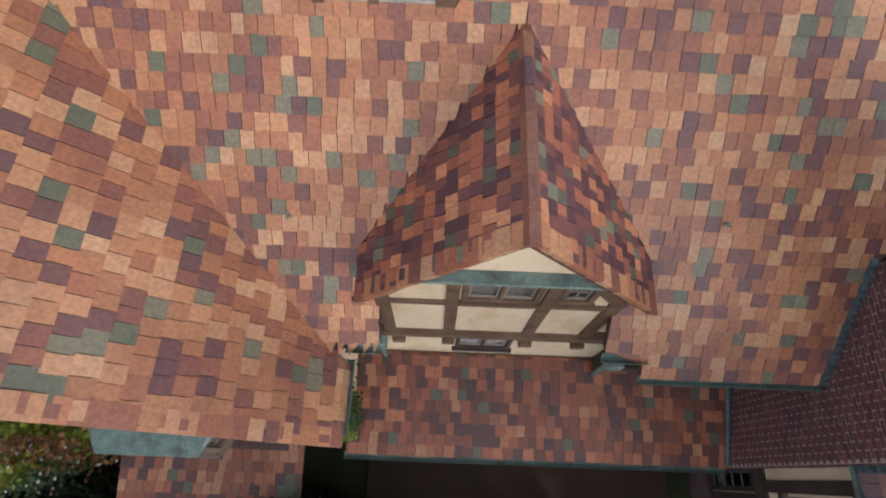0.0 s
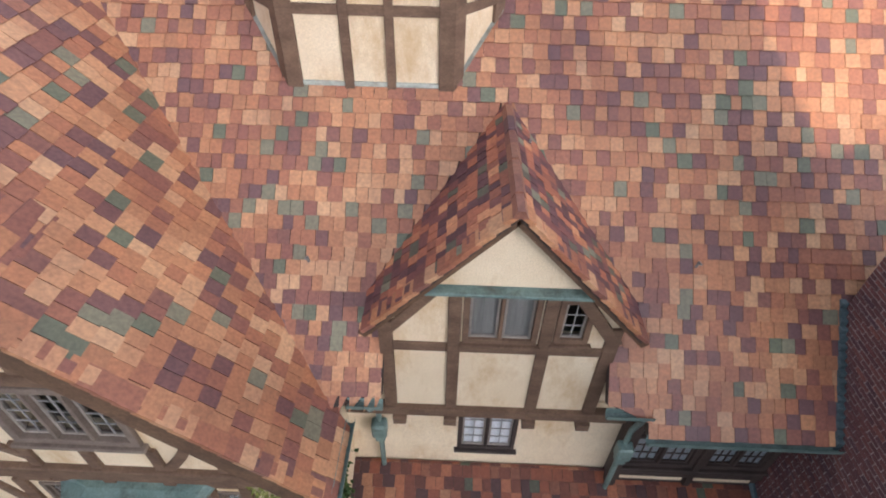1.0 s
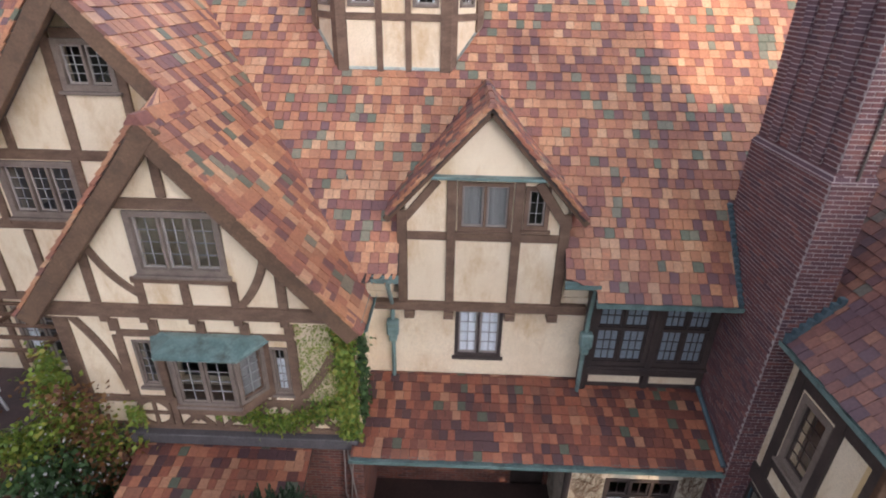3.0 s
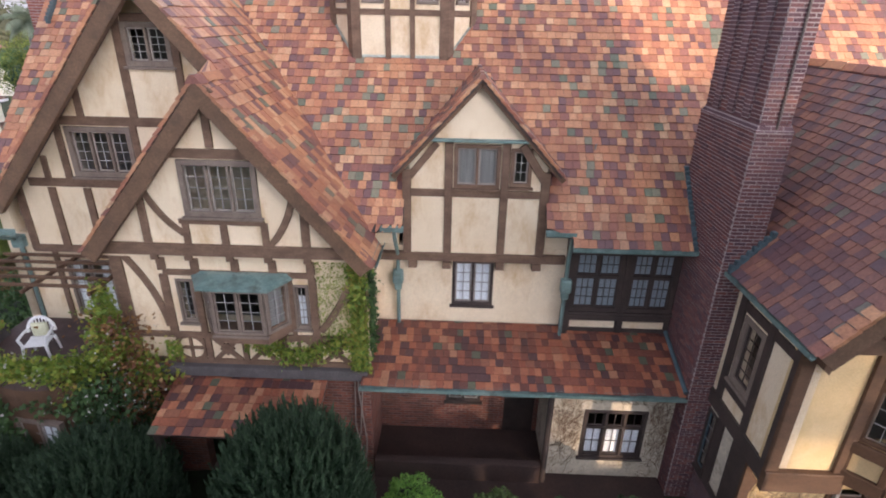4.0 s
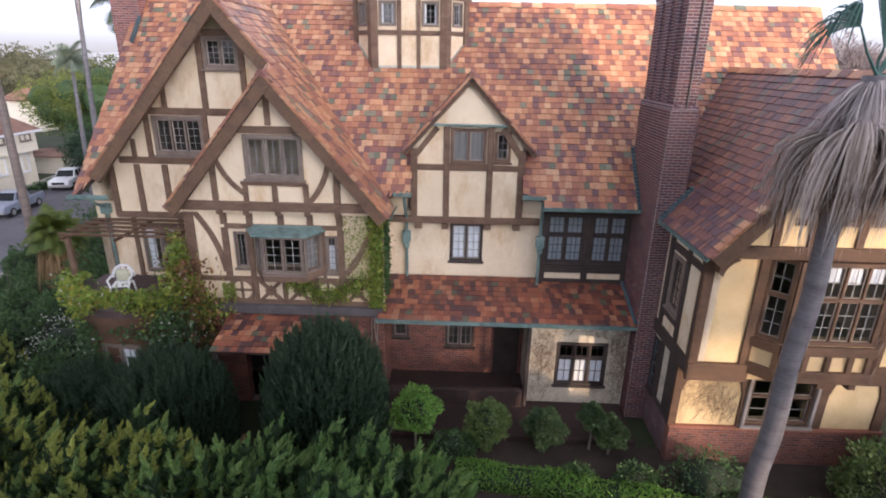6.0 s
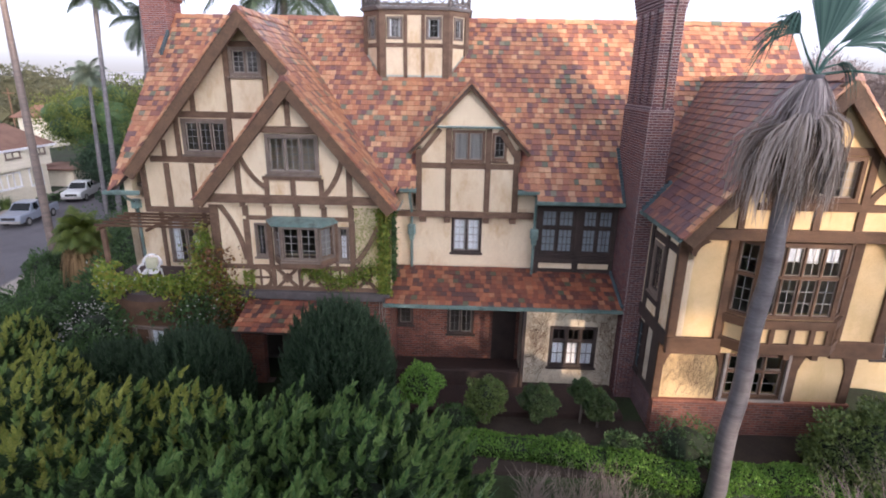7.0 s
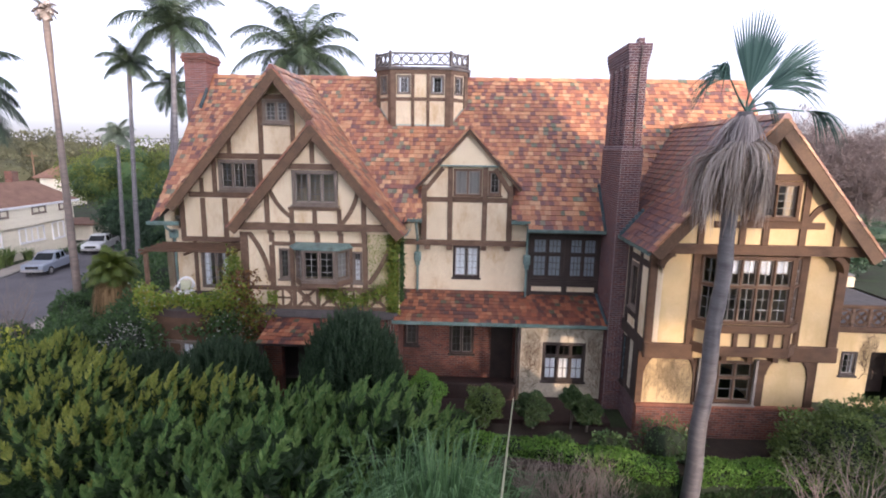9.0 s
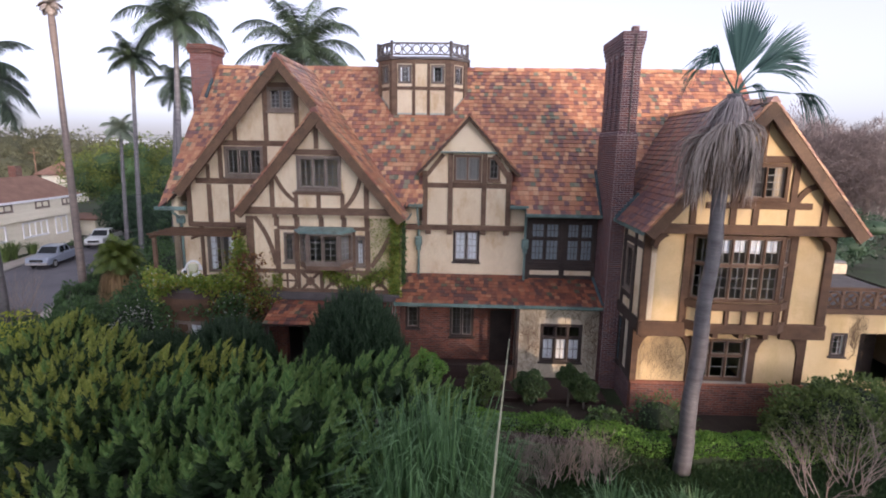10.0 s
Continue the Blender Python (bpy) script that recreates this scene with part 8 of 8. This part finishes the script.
def pickup(at, heading, mat, label):
    t = thing("pickup_truck", at, label, "pickup truck", "pickups parked along the street")
    m = Matrix.Translation(at) @ Matrix.Rotation(radians(heading), 4, "Z")

    def put(name, bm, mt, parent=None, lab="", smooth=False):
        bmesh.ops.transform(bm, matrix=m, verts=bm.verts)
        return part(name, bm, mt, parent or t, lab, smooth)

    def loft(secs):
        bm = bmesh.new()
        rows = [[bm.verts.new(p) for p in s] for s in secs]
        for a, b in zip(rows, rows[1:]):
            for k in range(len(a)):
                bm.faces.new((a[k], a[(k + 1) % len(a)], b[(k + 1) % len(b)], b[k]))
        bm.faces.new(rows[0][::-1])
        bm.faces.new(rows[-1])
        return bm

    def sec(x, w, z0, z1):
        return [(x, -w, z0), (x, w, z0), (x, w * 1.0, z1 - 0.12), (x, w * 0.93, z1), (x, -w * 0.93, z1), (x, -w, z1 - 0.12)]
    body = put("body", loft([sec(-2.75, 0.88, 0.5, 0.95), sec(-2.65, 0.93, 0.42, 1.05), sec(-1.3, 0.96, 0.42, 1.12), sec(-1.2, 0.96, 0.42, 1.14), sec(0.7, 0.96, 0.42, 1.14), sec(2.6, 0.95, 0.45, 1.12), sec(2.7, 0.93, 0.5, 1.08)]), mat)
    put("cab", loft([[(-1.35, -0.88, 1.08), (-1.35, 0.88, 1.08), (-1.2, 0.86, 1.15), (-1.2, -0.86, 1.15)], [(-0.55, -0.87, 1.1), (-0.55, 0.87, 1.1), (-0.55, 0.72, 1.74), (-0.55, -0.72, 1.74)], [(0.75, -0.87, 1.1), (0.75, 0.87, 1.1), (0.65, 0.72, 1.76), (0.65, -0.72, 1.76)], [(0.95, -0.85, 1.1), (0.95, 0.85, 1.1), (0.85, 0.75, 1.3), (0.85, -0.75, 1.3)]]), mat)
    bm = bmesh.new()
    vs = [bm.verts.new(p) for p in ((-1.20, -0.78, 1.17), (-1.20, 0.78, 1.17), (-0.62, 0.66, 1.68), (-0.62, -0.66, 1.68))]
    bm.faces.new(vs)
    bmesh.ops.solidify(bm, geom=bm.faces[:], thickness=0.03)
    put("windscreen", bm, M_CARGLASS)
    for s in (-1, 1):
        for x0, x1 in ((-0.72, 0.0), (0.06, 0.62)):
            bm = bmesh.new()
            vs = [bm.verts.new(p) for p in ((x0, s * 0.885, 1.18), (x1, s * 0.885, 1.18), (x1 - 0.02, s * 0.765, 1.66), (x0 + 0.2, s * 0.765, 1.66))]
            bm.faces.new(vs)
            bmesh.ops.solidify(bm, geom=bm.faces[:], thickness=0.03)
            put("side_window", bm, M_CARGLASS)
        bm = bmesh.new()
        box(bm, -2.74, -2.62, s * 0.72 - 0.14, s * 0.72 + 0.14, 0.72, 0.9, None, 0.02)
        put("headlight", bm, M_WHITE, None, "clear headlight")
        bm = bmesh.new()
        box(bm, -0.72, -0.60, s * 1.03 - 0.06, s * 1.03 + 0.06, 1.12, 1.28, None, 0.02)
        put("mirror", bm, M_TYRE)
        for x in (-1.75, 1.65):
            bm = bmesh.new()
            bmesh.ops.create_cone(bm, cap_ends=True, segments=20, radius1=0.37, radius2=0.37, depth=0.25, matrix=Matrix.Translation((x, s * 0.86, 0.37)) @ Matrix.Rotation(radians(90), 4, "X"))
            wh = put("wheel", bm, M_TYRE, None, "black tyre")
            bm = bmesh.new()
            bmesh.ops.create_cone(bm, cap_ends=True, segments=16, radius1=0.22, radius2=0.18, depth=0.27, matrix=Matrix.Translation((x, s * 0.865, 0.37)) @ Matrix.Rotation(radians(90 * s), 4, "X"))
            put("rim", bm, M_LEAD, wh)
    bm = bmesh.new()
    box(bm, -2.84, -2.68, -0.9, 0.9, 0.42, 0.62, None, 0.03)
    put("bumper", bm, M_LEAD)
    bm = bmesh.new()
    box(bm, -2.76, -2.70, -0.55, 0.55, 0.66, 0.92, None, 0.02)
    put("grille", bm, M_TYRE)
    bm = bmesh.new()
    box(bm, 1.0, 2.6, -0.80, 0.80, 1.10, 1.15)
    put("bed", bm, M_TYRE, None, "dark load bed")


pickup((-36.6, 29.4, -2.5), 98 + 180 - 180, paint("silver_paint", (0.30, 0.34, 0.42)), "silver pickup parked along the kerb")
pickup((-38.4, 38.8, -2.5), 104, paint("white_paint", (0.70, 0.72, 0.74)), "white pickup parked along the kerb")


# ---- poles and wires ----
def pole(x, y, h, z0=-2.5):
    t = thing("utility_pole", (x, y, z0), "weathered timber utility pole with a crossarm", "utility pole", "poles along the street")
    bm = bmesh.new()
    tube(bm, [(x, y, z0 - 0.3), (x, y, z0 + h)], [0.16, 0.11], 8)
    part("post", bm, M_TIMBER, t)
    bm = bmesh.new()
    box(bm, x - 1.1, x + 1.1, y - 0.06, y + 0.06, z0 + h - 0.9, z0 + h - 0.75)
    part("crossarm", bm, M_TIMBER, t)


pole(-82, 84, 9.5)
pole(-70, 92, 9.0)
w = thing("overhead_wires", (-60, 75, 8.5), "thin dark overhead wires", "wires")
for dz in (0.0, 0.5, -3.2):
    bm = bmesh.new()
    tube(bm, [(-120 + 8 * k, 84 - 2.0 * k + (k % 2) * 0.01, 9.0 + dz + 0.04 * (k - 6) ** 2 * 0.3) for k in range(13)], 0.035, 4)
    part("wire", bm, M_TYRE, w)


# ---- distant trees ----
def tree(at, h, r, mat, seed, label, leaf=0.35, count=3200, inner=M_YEW, name="tree", group="", crown=0.42, core_k=0.8, slim=0.7):
    rng = random.Random(seed)
    blobs = []
    for k in range(7):
        a = 2 * math.pi * k / 6
        f = 0.0 if k == 6 else 0.55
        blobs.append(((r * f * math.cos(a) + rng.uniform(-0.2, 0.2) * r, r * f * math.sin(a), h * (0.58 + rng.uniform(-0.14, 0.14)) if k < 6 else h * 0.78), (r * rng.uniform(0.5, 0.75), r * rng.uniform(0.5, 0.75), h * crown * rng.uniform(0.5, 0.7))))
    return leafy(name, at, blobs, mat, label, "tree", (leaf, leaf * slim), count, seed, (h * 0.45, 0.03 * h), group, inner, core_k)


for i, (x, y, h, r, mt) in enumerate(((-46, 57, 11.5, 5.5, M_YELLOWGREEN), (-38.5, 58, 11.0, 5.0, M_YELLOWGREEN), (-52.5, 60, 9.5, 4.5, M_YELLOWGREEN), (-42, 52, 6.5, 3.5, M_BROAD), (-34, 50, 9.0, 4.5, M_YELLOWGREEN), (-30.5, 42, 5.5, 3.0, M_BROAD), (-39.0, 44.5, 4.6, 2.8, M_YEW), (-35.6, 43.0, 5.0, 3.0, M_YEW), (-31.5, 38.0, 4.4, 2.6, M_YEW), (-28.0, 32.5, 4.2, 2.4, M_YEW))):
    tree((x, y, -2.5), h, r, mt, 300 + i, "leafy street tree in yellow-green foliage" if mt is M_YELLOWGREEN else "dark leafy street tree", 0.26, 9000, M_BROAD, group="street trees", core_k=0.72)
far = np.random.default_rng(310)
Q, bm = [], bmesh.new()
for k in range(70):
    x = -190 + 175 * k / 69 + far.uniform(-4, 4)
    y = far.uniform(98, 150)
    h = far.uniform(7.5, 12.0) * (1.2 if x < -110 or far.random() < 0.15 else 1.0)
    r = far.uniform(4, 8)
    P, D = blob_points(1100, far, (x, y, -2.5 + h * 0.55), (r, r * 0.8, h * 0.5))
    Q.append(leaf_quads(P, D, 0.6, 0.5, far, 0.4))
    core(bm, (x, y, -2.5 + h * 0.5), (r * 0.93, r * 0.76, h * 0.49), 2)
# Muted leaf tones carry the distance haze in their colour.
M_FARLEAF = leaf_material("haze_muted_far_leaf", [(0.2, (0.055, 0.062, 0.038)), (0.8, (0.115, 0.12, 0.07))], 0.9)
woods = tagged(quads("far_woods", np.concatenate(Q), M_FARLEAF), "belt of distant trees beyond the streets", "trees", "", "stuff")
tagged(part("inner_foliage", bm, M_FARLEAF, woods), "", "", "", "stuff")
# Haze is painted into the hills as a pale grey-blue base colour.
M_HILL = plain("haze_painted_hill", (0.40, 0.41, 0.44), (0.50, 0.51, 0.53), 0.95, 0.01, 0.05, bumps=0.0)
bm = bmesh.new()
rows = []
for k in range(61):
    x = -900 + 30 * k
    z = 16 + 5 * math.sin(k * 0.31) + 2.5 * math.sin(k * 0.83 + 1)
    rows.append([bm.verts.new(p) for p in ((x, 560, -4), (x, 640, z * 0.7), (x, 720, z), (x, 900, -4))])
for p, q in zip(rows, rows[1:]):
    for j in range(3):
        bm.faces.new((p[j], q[j], q[j + 1], p[j + 1]))
tagged(part("far_hills", bm, M_HILL, smooth=True), "pale hills on the horizon, haze put into their colour", "hills", "", "structure")
M_BROWNTREE = leaf_material("winter_foliage", [(0.2, (0.17, 0.135, 0.13)), (0.8, (0.30, 0.25, 0.24))], 0.8)
for i, (x, y, h, r) in enumerate(((40, 48, 13.5, 5.5), (47, 46, 13.0, 6.0), (54, 50, 12.5, 6.0), (45, 58, 14.0, 6.0), (34, 62, 11.5, 5.0))):
    tree((x, y, -1.5), h, r, M_BROWNTREE, 330 + i, "bare brown winter tree beyond the wing", 0.8, 26000, None, group="winter trees", slim=0.07)
for i, (x, y, h, r) in enumerate(((30, 26, 4.0, 3.0), (24, 20, 3.4, 2.6), (36, 34, 4.5, 3.5), (20, 14, 2.8, 2.0))):
    tree((x, y, -0.8), h, r, M_YEW, 340 + i, "dark green tree behind the annex", 0.25, 1800, M_YEW)
# unseen tall trees, added out of view to lay shade over the house
for i in range(6):
    k = 6.0 * i
    tree((25.4 - 0.827 * k, -38.3 - 0.562 * k, 0), 21 + i % 2, 4.8, M_BROAD, 350 + i, "tall dense tree added out of view to shade the house", 0.7, 5000, M_CORE, group="boundary trees", core_k=0.9)
# unseen airy trees, added to dapple the sunlight on the wing
for i, (x, y, h, r) in enumerate(((32.9, -34.5, 11.5, 2.2), (35.4, -31.6, 12.0, 2.8), (39.5, -28.6, 11.0, 3.0))):
    tree((x, y, 0), h, r, M_BROAD, 360 + i, "thin airy tree added out of view to dapple the wing", 0.5, 1300, None, group="boundary trees")
